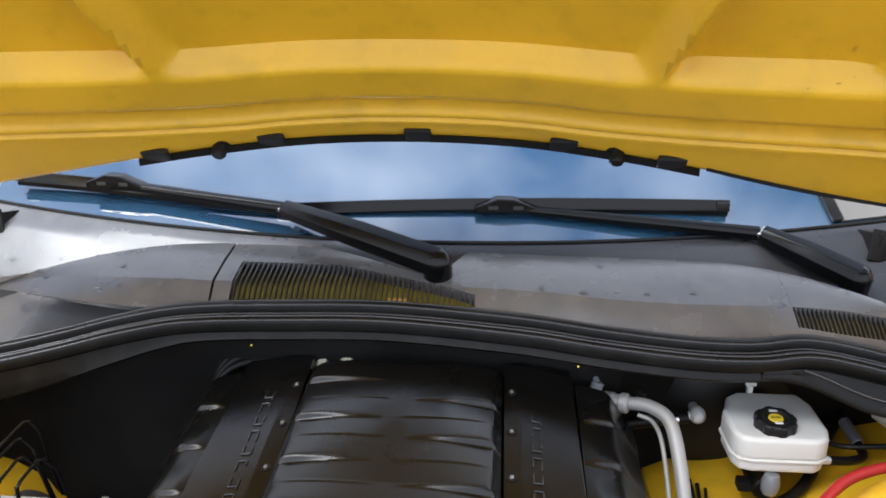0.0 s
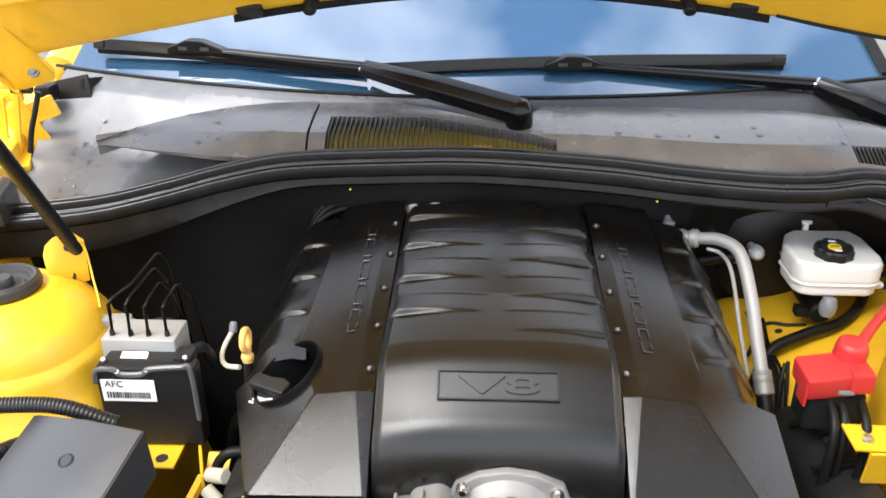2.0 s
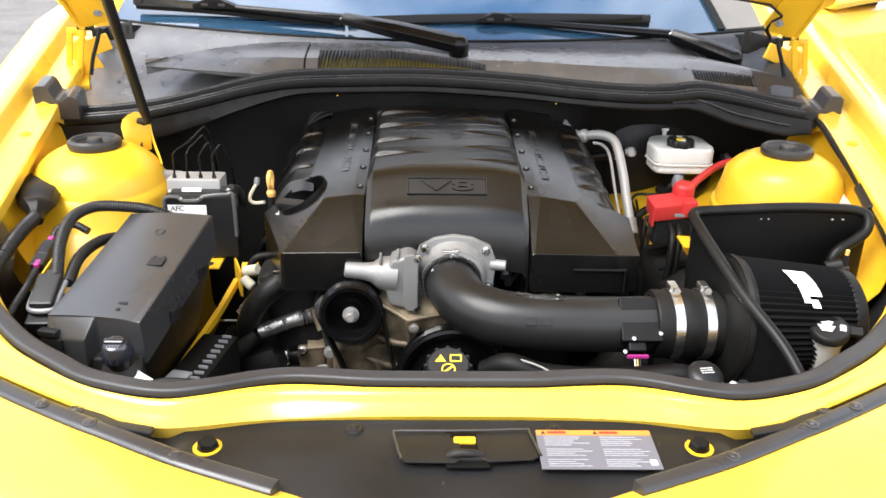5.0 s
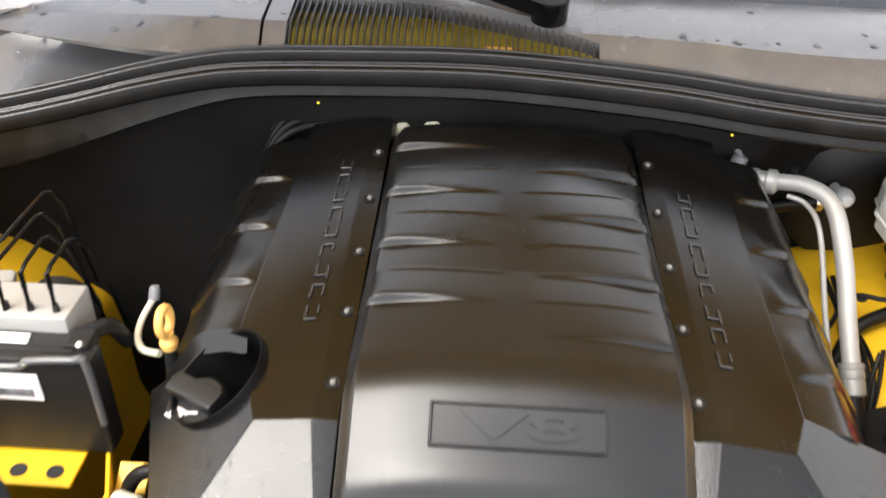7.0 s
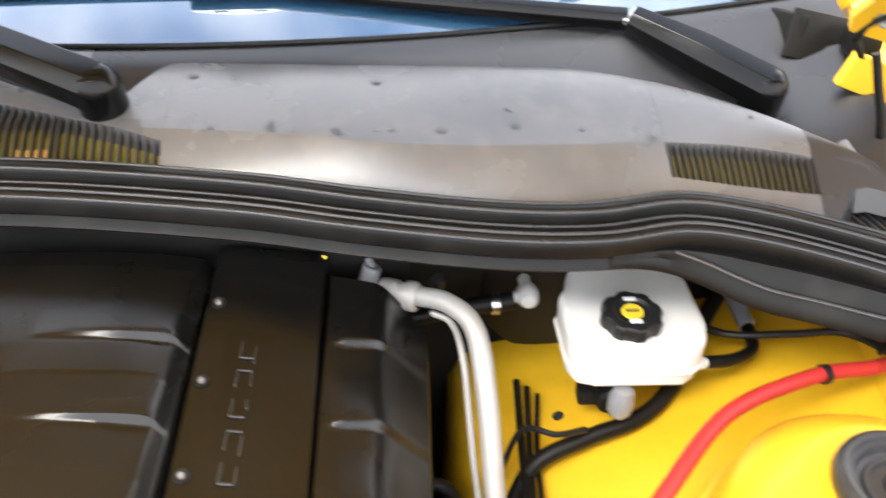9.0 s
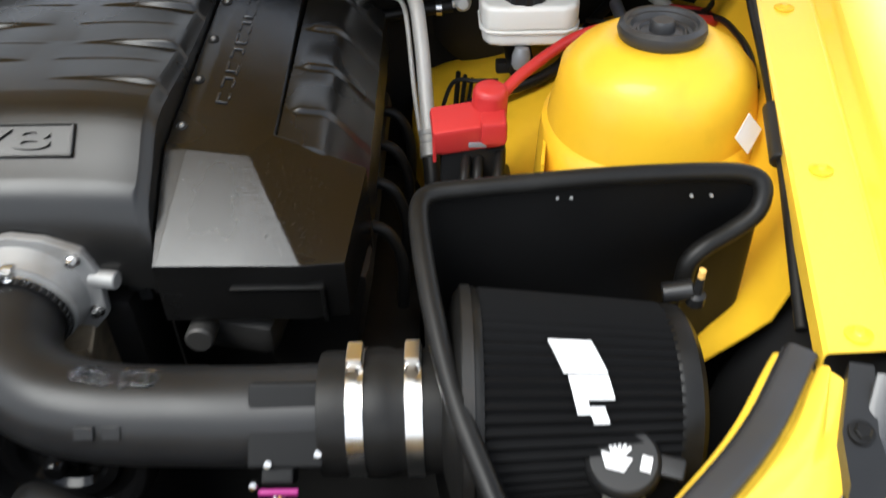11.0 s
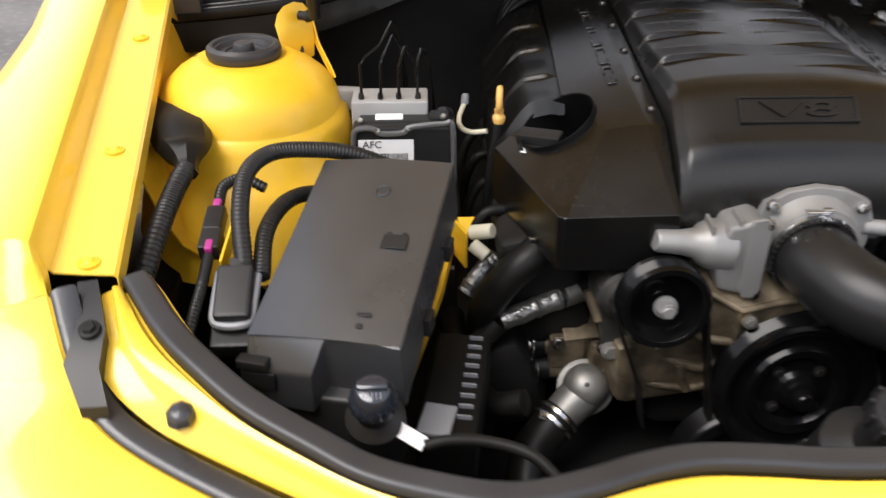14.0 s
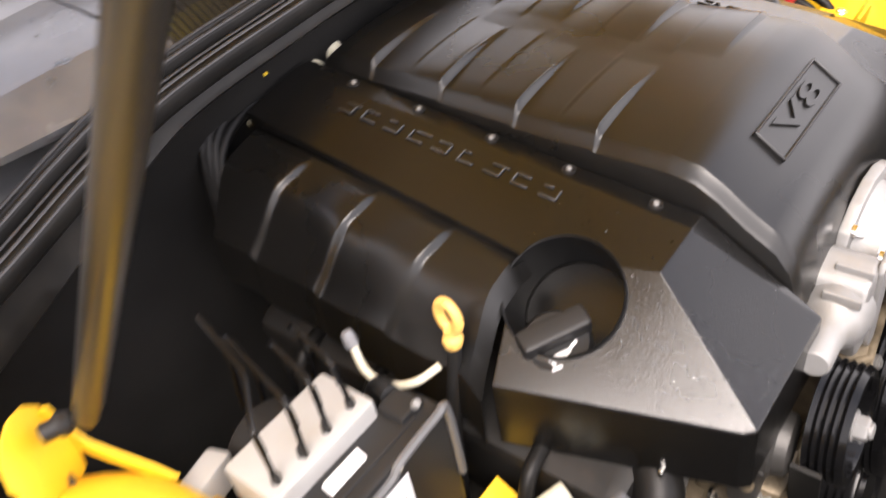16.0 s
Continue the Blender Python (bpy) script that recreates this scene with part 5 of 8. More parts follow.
part("sleeve", tube([(-0.358, 0.618, 0.636), (-0.346, 0.626, 0.652), (-0.332, 0.636, 0.664), (-0.318, 0.646, 0.670)], lambda u: 0.0125 + wob[int(u * 30 + 9) % 60], 16, 8), FOIL, loom, "wrinkled silver foil sleeve")
sidehose = thing("coolant_hose", "black coolant hoses with spring clamps beside the engine", "hose", (-0.33, 0.55, 0.65))
part("upper_hose", tube([(-0.235, 0.68, 0.722), (-0.258, 0.605, 0.726), (-0.284, 0.572, 0.718), (-0.315, 0.564, 0.690), (-0.338, 0.572, 0.640), (-0.336, 0.588, 0.58), (-0.324, 0.600, 0.52), (-0.32, 0.60, 0.45)], 0.0205, 18, 8), RUBBER, sidehose, "thick black rubber hose")
part("lower_hose", tube([(-0.375, 0.62, 0.60), (-0.37, 0.53, 0.60), (-0.34, 0.47, 0.585), (-0.30, 0.45, 0.60)], 0.015, 16, 7), RUBBER, sidehose)
part("connector", merge(rod((-0.352, 0.640, 0.712), (-0.326, 0.626, 0.722), 0.0095), rod((-0.352, 0.622, 0.706), (-0.334, 0.612, 0.694), 0.0088)), CREAM, sidehose, "white quick connector")
for c, w in (((-0.284, 0.572, 0.718), (-0.75, -0.55, -0.45)),):
    part("spring_clamp", merge(lathe([(0.0178, -0.005), (0.0188, -0.005), (0.0188, 0.005), (0.0178, 0.005)], axis_pose(c, w), 20, True), box((c[0], c[1] - 0.004, c[2] + 0.021), (0.010, 0.004, 0.012), 0.001)), STEEL, sidehose)

# small caps at the front
cap = thing("steering_fluid_cap", "black knurled fluid cap with yellow printed symbols", "fluid cap", (-0.004, 0.26, 0.72))
CM = axis_pose((-0.004, 0.262, 0.738), (0.0, -0.45, 1))
bm = lathe([(0, 0.012), (0.026, 0.012), (0.028, 0.010), (0.030, 0.004), (0.030, -0.012), (0, -0.012)], CM, 40)
part("cap", bm, PLASTIC, cap)
for k in range(12):
    a = k * math.pi / 6
    part("grip", box((0, 0, 0), (0.006, 0.006, 0.020), 0.002, CM @ pose(0.030 * math.cos(a), 0.030 * math.sin(a), 0.0, 0, 0, math.degrees(a)), 1), PLASTIC, cap)
part("symbol", prism([(-0.018, 0.003), (-0.003, 0.003), (-0.010, 0.015)], 0.0122, 0.0128, CM), YELLOW_INK, cap, "yellow printed triangle")
for a, b in (((0.010, 0.014), (0.015, 0.002)), ((0.010, 0.004), (0.015, 0.002)), ((0.003, 0.009), (0.002, 0.010)), ((0.017, 0.009), (0.002, 0.010))):
    part("symbol", box((0, 0, 0), (b[0], b[1], 0.0006), 0, CM @ Matrix.Translation((a[0], a[1], 0.0125))), YELLOW_INK, cap)
part("symbol", lathe([(0.0075, 0.0122), (0.0095, 0.0122), (0.0095, 0.0128), (0.0075, 0.0128)], CM @ Matrix.Translation((0.0, -0.009, 0)), 28, True), YELLOW_INK, cap, "yellow printed ring")
part("symbol", box((0, 0, 0), (0.014, 0.003, 0.0006), 0, CM @ pose(0, -0.009, 0.0125, 0, 0, 40)), YELLOW_INK, cap)
part("neck", lathe([(0.024, -0.012), (0.024, -0.05), (0.045, -0.07), (0.045, -0.14), (0, -0.14)], CM, 24), PLASTIC, cap)

rad_hose = thing("radiator_hose", "black radiator hose crossing in front of the engine", "hose", (0.2, 0.29, 0.70))
part("hose", tube([(0.055, 0.345, 0.685), (0.085, 0.325, 0.708), (0.13, 0.312, 0.700), (0.20, 0.305, 0.697), (0.27, 0.303, 0.700), (0.33, 0.300, 0.705), (0.36, 0.285, 0.690)], 0.0175, 18, 8), SHIELD, rad_hose)
part("tape", box((0.172, 0.291, 0.715), (0.013, 0.010, 0.004), 0.001, pose(0, 0, 0, 45)), LABEL, rad_hose, "white paper tag")
part("tape", box((0.214, 0.289, 0.712), (0.014, 0.008, 0.004), 0.001, pose(0, 0, 0, 45)), LABEL, rad_hose)
part("stay", tube([(0.075, 0.33, 0.715), (0.10, 0.315, 0.722), (0.135, 0.29, 0.72), (0.155, 0.27, 0.705)], 0.0017, 8, 5), ALU, rad_hose, "thin steel stay")
rcap = thing("radiator_filler", "black radiator cap with worn white print", "fluid cap", (0.345, 0.27, 0.70))
RM = axis_pose((0.350, 0.272, 0.722), (0.05, -0.35, 1))
part("cap", lathe([(0, 0.012), (0.018, 0.011), (0.024, 0.006), (0.026, 0.0), (0.026, -0.010), (0.020, -0.014), (0.020, -0.05), (0, -0.05)], RM, 30), PLASTIC, rcap)
for j in range(3):
    for i in range(4):
        part("print_bar", box((0, 0, 0), (0.0028 + 0.0012 * ((i + j) % 2), 0.0014, 0.0008), 0, RM @ Matrix.Translation((-0.007 + 0.0046 * i, 0.005 - 0.004 * j, 0.0118))), LOGO, rcap)
part("bracket", box((0.388, 0.262, 0.705), (0.020, 0.012, 0.026), 0.004, pose(0, 0, 0, 0, 30, 20)), WHITE, rcap, "white plastic clip")
part("bleed_screw", rod((0.398, 0.262, 0.700), (0.398, 0.252, 0.722), 0.009), PLASTIC, rcap)

# ---- air box and filter ----
airbox = thing("air_box", "black heat shield box with rubber edge trim around an open filter", "air box", (0.54, 0.40, 0.62))
RIM = [(0.462, 0.200, 0.735), (0.454, 0.222, 0.756), (0.440, 0.262, 0.782), (0.412, 0.330, 0.815), (0.394, 0.400, 0.844), (0.383, 0.470, 0.867), (0.383, 0.500, 0.874), (0.394, 0.511, 0.877), (0.43, 0.516, 0.878), (0.54, 0.529, 0.879), (0.63, 0.541, 0.874), (0.668, 0.545, 0.868), (0.681, 0.538, 0.860), (0.676, 0.526, 0.842), (0.655, 0.516, 0.829), (0.630, 0.506, 0.819), (0.616, 0.500, 0.806), (0.613, 0.495, 0.784)]
rim = glide(RIM, 6)
part("shield", sheet([[(p.x, p.y, 0.60), (p.x, p.y, (p.z + 0.6) / 2), p] for p in rim], 0.002), SHIELD, airbox, "black powder-coated shield")
part("edge_trim", tube(RIM, 0.0085, 14, 6), RUBBER, airbox, "black rubber bulb trim")
part("floor", sheet([[(x, y, 0.60) for x in (0.40, 0.55, 0.70)] for y in (0.20, 0.36, 0.54)], 0.003), PLASTIC, airbox)
part("rivet", lathe([(0, 0.003), (0.005, 0.002), (0.006, -0.002), (0, -0.002)], axis_pose((0.420, 0.325, 0.708), (-1, -0.3, 0.4)), 12), STEEL, airbox)
for x in (0.50, 0.512, 0.615, 0.632):
    part("rivet", lathe([(0, 0.0015), (0.0014, 0.001), (0.0018, -0.002), (0, -0.002)], axis_pose((x, 0.522, 0.862), (0, -1, 0.4)), 10), ALU, airbox)
liner = solo("bay_liner", sheet([[(0.64, 0.18 + 0.05 * k, 0.56), (0.67, 0.20 + 0.05 * k, 0.66), (0.70, 0.24 + 0.045 * k, 0.72), (0.72, 0.28 + 0.04 * k, 0.77), (0.745, 0.30 + 0.038 * k, 0.80)] for k in range(7)], 0.003), PLASTIC, "matt black moulded liner panel beside the filter", "liner")
part("panel", sheet([[(x, 0.596 - 0.02 * k, 0.700 + 0.42 * (x - 0.66) - 0.035 * k) for x in (0.60, 0.64, 0.68, 0.72, 0.76, 0.80)] for k in range(4)], 0.003), PLASTIC, liner, "upright liner panel")

afilter = thing("air_filter", "black pleated cone air filter with white printed mark", "air filter", (0.52, 0.39, 0.66))
FA = axis_pose((0.408, 0.392, 0.752), (1, 0.02, -0.03))
bm = bmesh.new()
seg, rings = 120, []
for h, r in ((0.018, 0.089), (0.022, 0.0905), (0.09, 0.0845), (0.13, 0.0810), (0.166, 0.0775), (0.170, 0.076)):
    rings.append([bm.verts.new((((r + (0.0030 if k % 2 else -0.0030)) * math.cos(2 * math.pi * k / seg)), ((r + (0.0030 if k % 2 else -0.0030)) * math.sin(2 * math.pi * k / seg)), h)) for k in range(seg)])
for a, b in zip(rings, rings[1:]):
    for k in range(seg):
        j = (k + 1) % seg
        bm.faces.new([a[k], a[j], b[j], b[k]])
part("pleats", moved(bm, FA), PLEAT, afilter, "black pleated filter cloth", sharp=80)
part("base_ring", lathe([(0.050, -0.01), (0.088, 0.0), (0.093, 0.004), (0.094, 0.016), (0.092, 0.020), (0.05, 0.020)], FA, 44), RUBBER, afilter, "black rubber base ring")
part("steel_band", lathe([(0.0945, 0.005), (0.0957, 0.005), (0.0957, 0.013), (0.0945, 0.013)], FA, 44, True), GRIME, afilter)
part("end_cap", lathe([(0.078, 0.166), (0.0795, 0.170), (0.0785, 0.182), (0.071, 0.188), (0, 0.190)], FA, 44), RUBBER, afilter, "black end cap")


def filter_mark(h0, h1, a0, a1, skew):
    """A patch of white print wrapped on the cone."""
    rows = []
    for i in range(5):
        h = h0 + (h1 - h0) * i / 4
        row = []
        for k in range(5):
            a = a0 + (a1 - a0) * k / 4
            hh = h + skew * k / 4
            r = 0.0915 - (hh - 0.022) * 0.085 + 0.0022
            row.append(FA @ V(r * math.cos(a), r * math.sin(a), hh))
        rows.append(row)
    return sheet(rows, 0.0004)


# angle of the print on the cone, towards the front and up
_u = FA.to_3x3().inverted() @ V(0, -0.58, 0.81)
A0 = math.atan2(_u.y, _u.x)
_sg = 1 if (FA.to_3x3() @ V(math.cos(A0 + 0.2), math.sin(A0 + 0.2), 0)).z < (FA.to_3x3() @ V(math.cos(A0), math.sin(A0), 0)).z else -1
for h0, h1, a, b, sk in ((0.068, 0.101, -0.42, -0.12, 0.010), (0.091, 0.111, -0.10, 0.10, 0.004), (0.081, 0.091, -0.10, 0.22, 0.006), (0.095, 0.107, 0.16, 0.30, 0.004)):
    part("printed_mark", filter_mark(h0, h1, A0 + _sg * a, A0 + _sg * b, sk), LOGO, afilter)
valve = solo("purge_fitting", merge(lathe([(0, 0.03), (0.003, 0.03), (0.004, 0.02), (0.004, 0.012), (0.008, 0.010), (0.008, 0), (0, 0)], axis_pose((0.612, 0.455, 0.800), (0, -0.1, 1)), 12), rod((0.585, 0.46, 0.806), (0.610, 0.458, 0.812), 0.009)), PLASTIC, "small black fitting beside the filter", "fitting")
part("nipple", rod((0.612, 0.454, 0.812), (0.612, 0.452, 0.838), 0.003), TAN, valve, "yellow nipple")

washer = thing("washer_bottle", "washer bottle neck with black flip cap and printed symbol", "washer bottle", (0.532, 0.312, 0.66))
WM = axis_pose((0.532, 0.314, 0.771), (-0.12, -0.35, 1)) @ Matrix.Scale(1.10, 4)
part("neck", lathe([(0.017, 0.004), (0.0215, 0.002), (0.0215, -0.012), (0.0195, -0.02), (0.021, -0.08), (0.021, -0.15), (0, -0.15)], WM, 26), WHITE, washer, "milky plastic neck")
wc = part("cap", merge(lathe([(0, 0.009), (0.022, 0.009), (0.0245, 0.007), (0.0255, 0.003), (0.0255, -0.002), (0, -0.002)], WM, 34), box((0, 0, 0), (0.020, 0.014, 0.006), 0.002, WM @ Matrix.Translation((0.030, 0.004, 0.002)))), PLASTIC, washer, "glossy black flip cap")
for k in range(5):
    a = -0.5 + 0.25 * k
    part("printed_mark", box((0, 0, 0), (0.002, 0.008, 0.0006), 0, WM @ pose(-0.004 + 0.011 * math.sin(a), -0.003 + 0.009 * math.cos(a), 0.0093, 0, 0, -math.degrees(a))), LOGO, wc)
part("printed_mark", prism([(-0.015, 0.001), (0.006, 0.001), (0.002, -0.009), (-0.010, -0.009)], 0.0091, 0.0094, WM), LOGO, wc, "white windscreen symbol")
part("printed_mark", box((0, 0, 0), (0.007, 0.010, 0.0006), 0, WM @ Matrix.Translation((0.015, 0.0, 0.0093))), LOGO, wc)

# ---- brake fluid reservoir and servo ----
brake = thing("brake_reservoir", "milky white brake fluid reservoir with black knobbed cap", "reservoir", (0.508, 1.0, 0.76))
poly = [(x, 1.028 + (y - 1.008) * 1.28) for x, y in ((0.448, 0.975), (0.456, 0.962), (0.475, 0.958), (0.560, 0.958), (0.574, 0.966), (0.580, 0.985), (0.578, 1.035), (0.566, 1.058), (0.478, 1.058), (0.460, 1.046), (0.456, 1.028), (0.447, 1.018))]
part("tank", merge(prism(poly, 0.818, 0.852, None, 0.007, 3), prism([((x - 0.51) * 0.96 + 0.51, (y - 1.028) * 0.96 + 1.028) for x, y in poly], 0.797, 0.8165, None, 0.006, 3), prism([((x - 0.51) * 1.02 + 0.51, (y - 1.028) * 1.02 + 1.028) for x, y in poly], 0.8155, 0.8195, None, 0.001, 1)), WHITE, brake, "milky plastic tank with moulded seam")
BM = axis_pose((0.507, 0.997, 0.851), (0, -0.06, 1))
bm = bmesh.new()
rings = []
for h, r in ((0, 0.025), (0.003, 0.0265), (0.013, 0.0265), (0.0165, 0.024), (0.017, 0.018), (0.0145, 0.015), (0.0145, 0.001)):
    rings.append([bm.verts.new((r * (1 + (0.085 if h in (0.003, 0.013, 0.0165) and (k % 8) < 4 else 0)) * math.cos(2 * math.pi * k / 64), r * (1 + (0.085 if h in (0.003, 0.013, 0.0165) and (k % 8) < 4 else 0)) * math.sin(2 * math.pi * k / 64), h)) for k in range(64)])
for a, b in zip(rings, rings[1:]):
    for k in range(64):
        bm.faces.new([a[k], a[(k + 1) % 64], b[(k + 1) % 64], b[k]])
bcap = part("cap", moved(bm, BM), PLASTIC, brake, "black knobbed screw cap")
part("cap_mark", lathe([(0, 0.0162), (0.0095, 0.0160), (0.010, 0.0145), (0, 0.0145)], BM, 24), YELLOW_INK, bcap, "yellow printed disc")
for y in (0.0145, -0.0145):
    part("cap_mark", box((0, 0, 0), (0.011, 0.0045, 0.0006), 0, BM @ Matrix.Translation((0, y, 0.0172))), LOGO, bcap)
for k in range(4):
    part("cap_mark", box((0, 0, 0), (0.0018, 0.004, 0.0005), 0, BM @ Matrix.Translation((-0.005 + 0.0033 * k, 0.0, 0.0165))), INK, bcap)
part("tab", merge(box((0.500, 1.096, 0.852), (0.008, 0.010, 0.018), 0.002), box((0.501, 1.096, 0.862), (0.016, 0.006, 0.006), 0.002)), WHITE, brake)
part("sight_bulb", lathe([(0, 0), (0.010, 0.001), (0.015, 0.008), (0.016, 0.022), (0.012, 0.034), (0, 0.036)], axis_pose((0.500, 0.962, 0.766), (0.1, 0.15, 1)) @ Matrix.Diagonal((0.8, 0.8, 0.9, 1)), 20), PALE, brake, "clear plastic float bulb")
part("spout", rod((0.564, 0.985, 0.810), (0.585, 0.990, 0.806), 0.006), WHITE, brake)
part("outlet_hose", tube([(0.583, 0.990, 0.806), (0.618, 1.000, 0.800), (0.646, 1.025, 0.792), (0.652, 1.060, 0.790)], 0.0065, 12, 6), RUBBER, brake)
part("hose_sleeve", rod((0.652, 1.058, 0.790), (0.647, 1.104, 0.800), 0.009), GREY_PLASTIC, brake, "grey hose sleeve")
servo = thing("brake_servo", "black brake servo drum and master cylinder on the firewall", "brake servo", (0.50, 1.06, 0.72))
part("drum", lathe([(0, -0.01), (0.05, -0.012), (0.085, -0.004), (0.108, 0.008), (0.118, 0.014), (0.118, 0.022), (0.112, 0.03), (0, 0.03)], axis_pose((0.487, 1.132, 0.796), (0, -1, 0.06)) @ pose(0, 0, 0, 180, 0, 0), 48), PLASTIC, servo, "black steel drum")
part("master_cylinder", merge(rod((0.50, 1.06, 0.765), (0.505, 0.985, 0.757), 0.019), box((0.485, 1.005, 0.752), (0.03, 0.02, 0.016), 0.003)), GRIME, servo)
part("vacuum_elbow", merge(lathe([(0, 0.016), (0.007, 0.0145), (0.0115, 0.009), (0.0125, 0.0), (0.011, -0.008), (0.007, -0.012), (0.007, -0.03), (0, -0.03)], axis_pose((0.426, 1.088, 0.812), (0, -1, 0.1)), 20), rod((0.420, 1.088, 0.812), (0.404, 1.082, 0.810), 0.006)), WHITE, servo, "white vacuum check valve")
part("vacuum_hose", tube([(0.411, 1.081, 0.810), (0.37, 1.078, 0.806), (0.33, 1.07, 0.804), (0.28, 1.06, 0.80)], 0.0095, 14, 6), RUBBER, servo)
part("hose_clamp", lathe([(0.0105, -0.004), (0.0115, -0.004), (0.0115, 0.004), (0.0105, 0.004)], axis_pose((0.392, 1.079, 0.808), (1, 0, 0)), 20, True), STEEL, servo)
part("brake_line", tube([(0.47, 0.955, 0.755), (0.44, 0.945, 0.76), (0.41, 0.96, 0.75), (0.39, 0.95, 0.70)], 0.003, 8, 6), PLASTIC, servo)

# ---- refrigerant pipe ----
ac = thing("refrigerant_pipe", "bare aluminium refrigerant pipe with crimped hose end", "pipe", (0.37, 0.9, 0.72))
part("pipe", tube([(0.283, 1.036, 0.860), (0.312, 1.022, 0.866), (0.340, 1.003, 0.872), (0.362, 0.975, 0.864), (0.371, 0.93, 0.822), (0.376, 0.885, 0.768), (0.380, 0.850, 0.728)], 0.0095, 18, 8), BLOCK, ac, "bare aluminium pipe")
part("fitting", merge(lathe([(0, 0), (0.0125, 0), (0.0135, 0.003), (0.0135, 0.016), (0.0115, 0.018), (0.0115, 0.026), (0.0145, 0.028), (0.0145, 0.036), (0.010, 0.040)], axis_pose((0.278, 1.038, 0.860), (0.87, -0.45, 0.15)), 22)), BLOCK, ac, "ribbed pipe union")
part("thin_pipe", tube([(0.325, 1.014, 0.852), (0.343, 1.0, 0.850), (0.352, 0.965, 0.835), (0.360, 0.91, 0.765), (0.368, 0.875, 0.715)], 0.0032, 12, 7), BLOCK, ac, "thin aluminium pipe")
part("ferrule", lathe([(0.0095, 0), (0.0135, 0.001), (0.0135, 0.006), (0.0125, 0.008), (0.0135, 0.010), (0.0135, 0.016), (0.0125, 0.018), (0.0135, 0.020), (0.0135, 0.034), (0.011, 0.036)], axis_pose((0.379, 0.858, 0.737), (0.06, -0.62, -0.72)), 22), ALU, ac, "crimped ferrule")
part("hose", tube([(0.381, 0.838, 0.712), (0.384, 0.81, 0.675), (0.386, 0.79, 0.62), (0.385, 0.77, 0.52)], 0.0115, 16, 6), RUBBER, ac, "black hose")
part("port_cap", lathe([(0, 0.014), (0.006, 0.013), (0.007, 0), (0, 0)], axis_pose((0.330, 1.035, 0.868), (0.1, -0.3, 1)), 14), PLASTIC, ac)
part("sensor_stalk", merge(rod((0.262, 1.035, 0.862), (0.270, 1.040, 0.888), 0.009), tube([(0.270, 1.04, 0.886), (0.262, 1.05, 0.893), (0.24, 1.055, 0.885)], 0.004, 8, 5)), GREY_PLASTIC, ac)

# ---- red jump terminal ----
jump = thing("jump_terminal", "red plastic battery terminal cover with red cable", "terminal cover", (0.43, 0.75, 0.74))
part("cover", box((0.425, 0.755, 0.800), (0.078, 0.052, 0.034), 0.006, pose(0, 0, 0, 8, -6, 4)), RED, jump, "red snap-on cover")
part("side_flap", box((0.389, 0.742, 0.785), (0.004, 0.026, 0.032), 0.001), RED, jump)
part("shoulder", box((0.455, 0.745, 0.805), (0.030, 0.040, 0.030), 0.006), RED, jump)
part("dome", lathe([(0, 0.020), (0.014, 0.020), (0.018, 0.017), (0.020, 0.011), (0.021, -0.02), (0, -0.02)], axis_pose((0.452, 0.772, 0.822), (0.05, -0.1, 1)), 26), RED, jump)
part("label_slot", box((0.437, 0.728, 0.792), (0.020, 0.003, 0.006), 0.001), GREY_PLASTIC, jump)
part("base", box((0.432, 0.760, 0.755), (0.075, 0.05, 0.055), 0.006), PLASTIC, jump, "black terminal block")
part("cable", tube([(0.464, 0.778, 0.826), (0.498, 0.819, 0.837), (0.566, 0.889, 0.846), (0.655, 0.930, 0.846), (0.716, 0.945, 0.840)], 0.0070, 16, 8), RED, jump, "thick red cable")
part("cable", tube([(0.716, 0.945, 0.840), (0.752, 0.968, 0.828), (0.760, 1.005, 0.818), (0.748, 1.048, 0.808), (0.720, 1.078, 0.800)], 0.0070, 16, 8), RED, jump)
for p, w in (((0.665, 0.9325, 0.8458), (1, 0.25, -0.05)), ((0.757, 1.022, 0.8145), (-0.2, 1, -0.2))):
    part("cable_tie", lathe([(0.0072, -0.003), (0.0088, -0.003), (0.0088, 0.003), (0.0072, 0.003)], axis_pose(p, w), 18, True), PLASTIC, jump)
part("tie_tail", box((0.742, 0.972, 0.842), (0.004, 0.010, 0.026), 0.001, pose(0, 0, 0, 20, 18, 0)), PLASTIC, jump, "black tail of a cable tie")
part("cable_end", rod((0.721, 1.076, 0.800), (0.703, 1.128, 0.802), 0.0088), WHITE, jump, "white cable sleeve")

# yellow brackets, wiring and loose lines on the far side
bracket = solo("battery_bracket", box((0.478, 0.690, 0.752), (0.095, 0.045, 0.005), 0.002, pose(0, 0, 0, 6, 4, 3)), YELLOW_INNER, "yellow painted steel bracket beside the strut tower", "bracket")
part("bracket_leg", box((0.512, 0.735, 0.765), (0.004, 0.09, 0.05), 0.001, pose(0, 0, 0, 0, 0, -8)), YELLOW_INNER, bracket)
part("bracket_leg", box((0.470, 0.664, 0.728), (0.045, 0.004, 0.05), 0.001, pose(0, 0, 0, 8)), YELLOW_INNER, bracket)
part("bracket_bolt", hexbolt((0.452, 0.685, 0.7545), (0, 0, 1), 0.006, 0.006), STEEL, bracket)
harness = thing("wiring_harness", "black taped wiring along the inner apron", "wiring", (0.5, 0.93, 0.74))
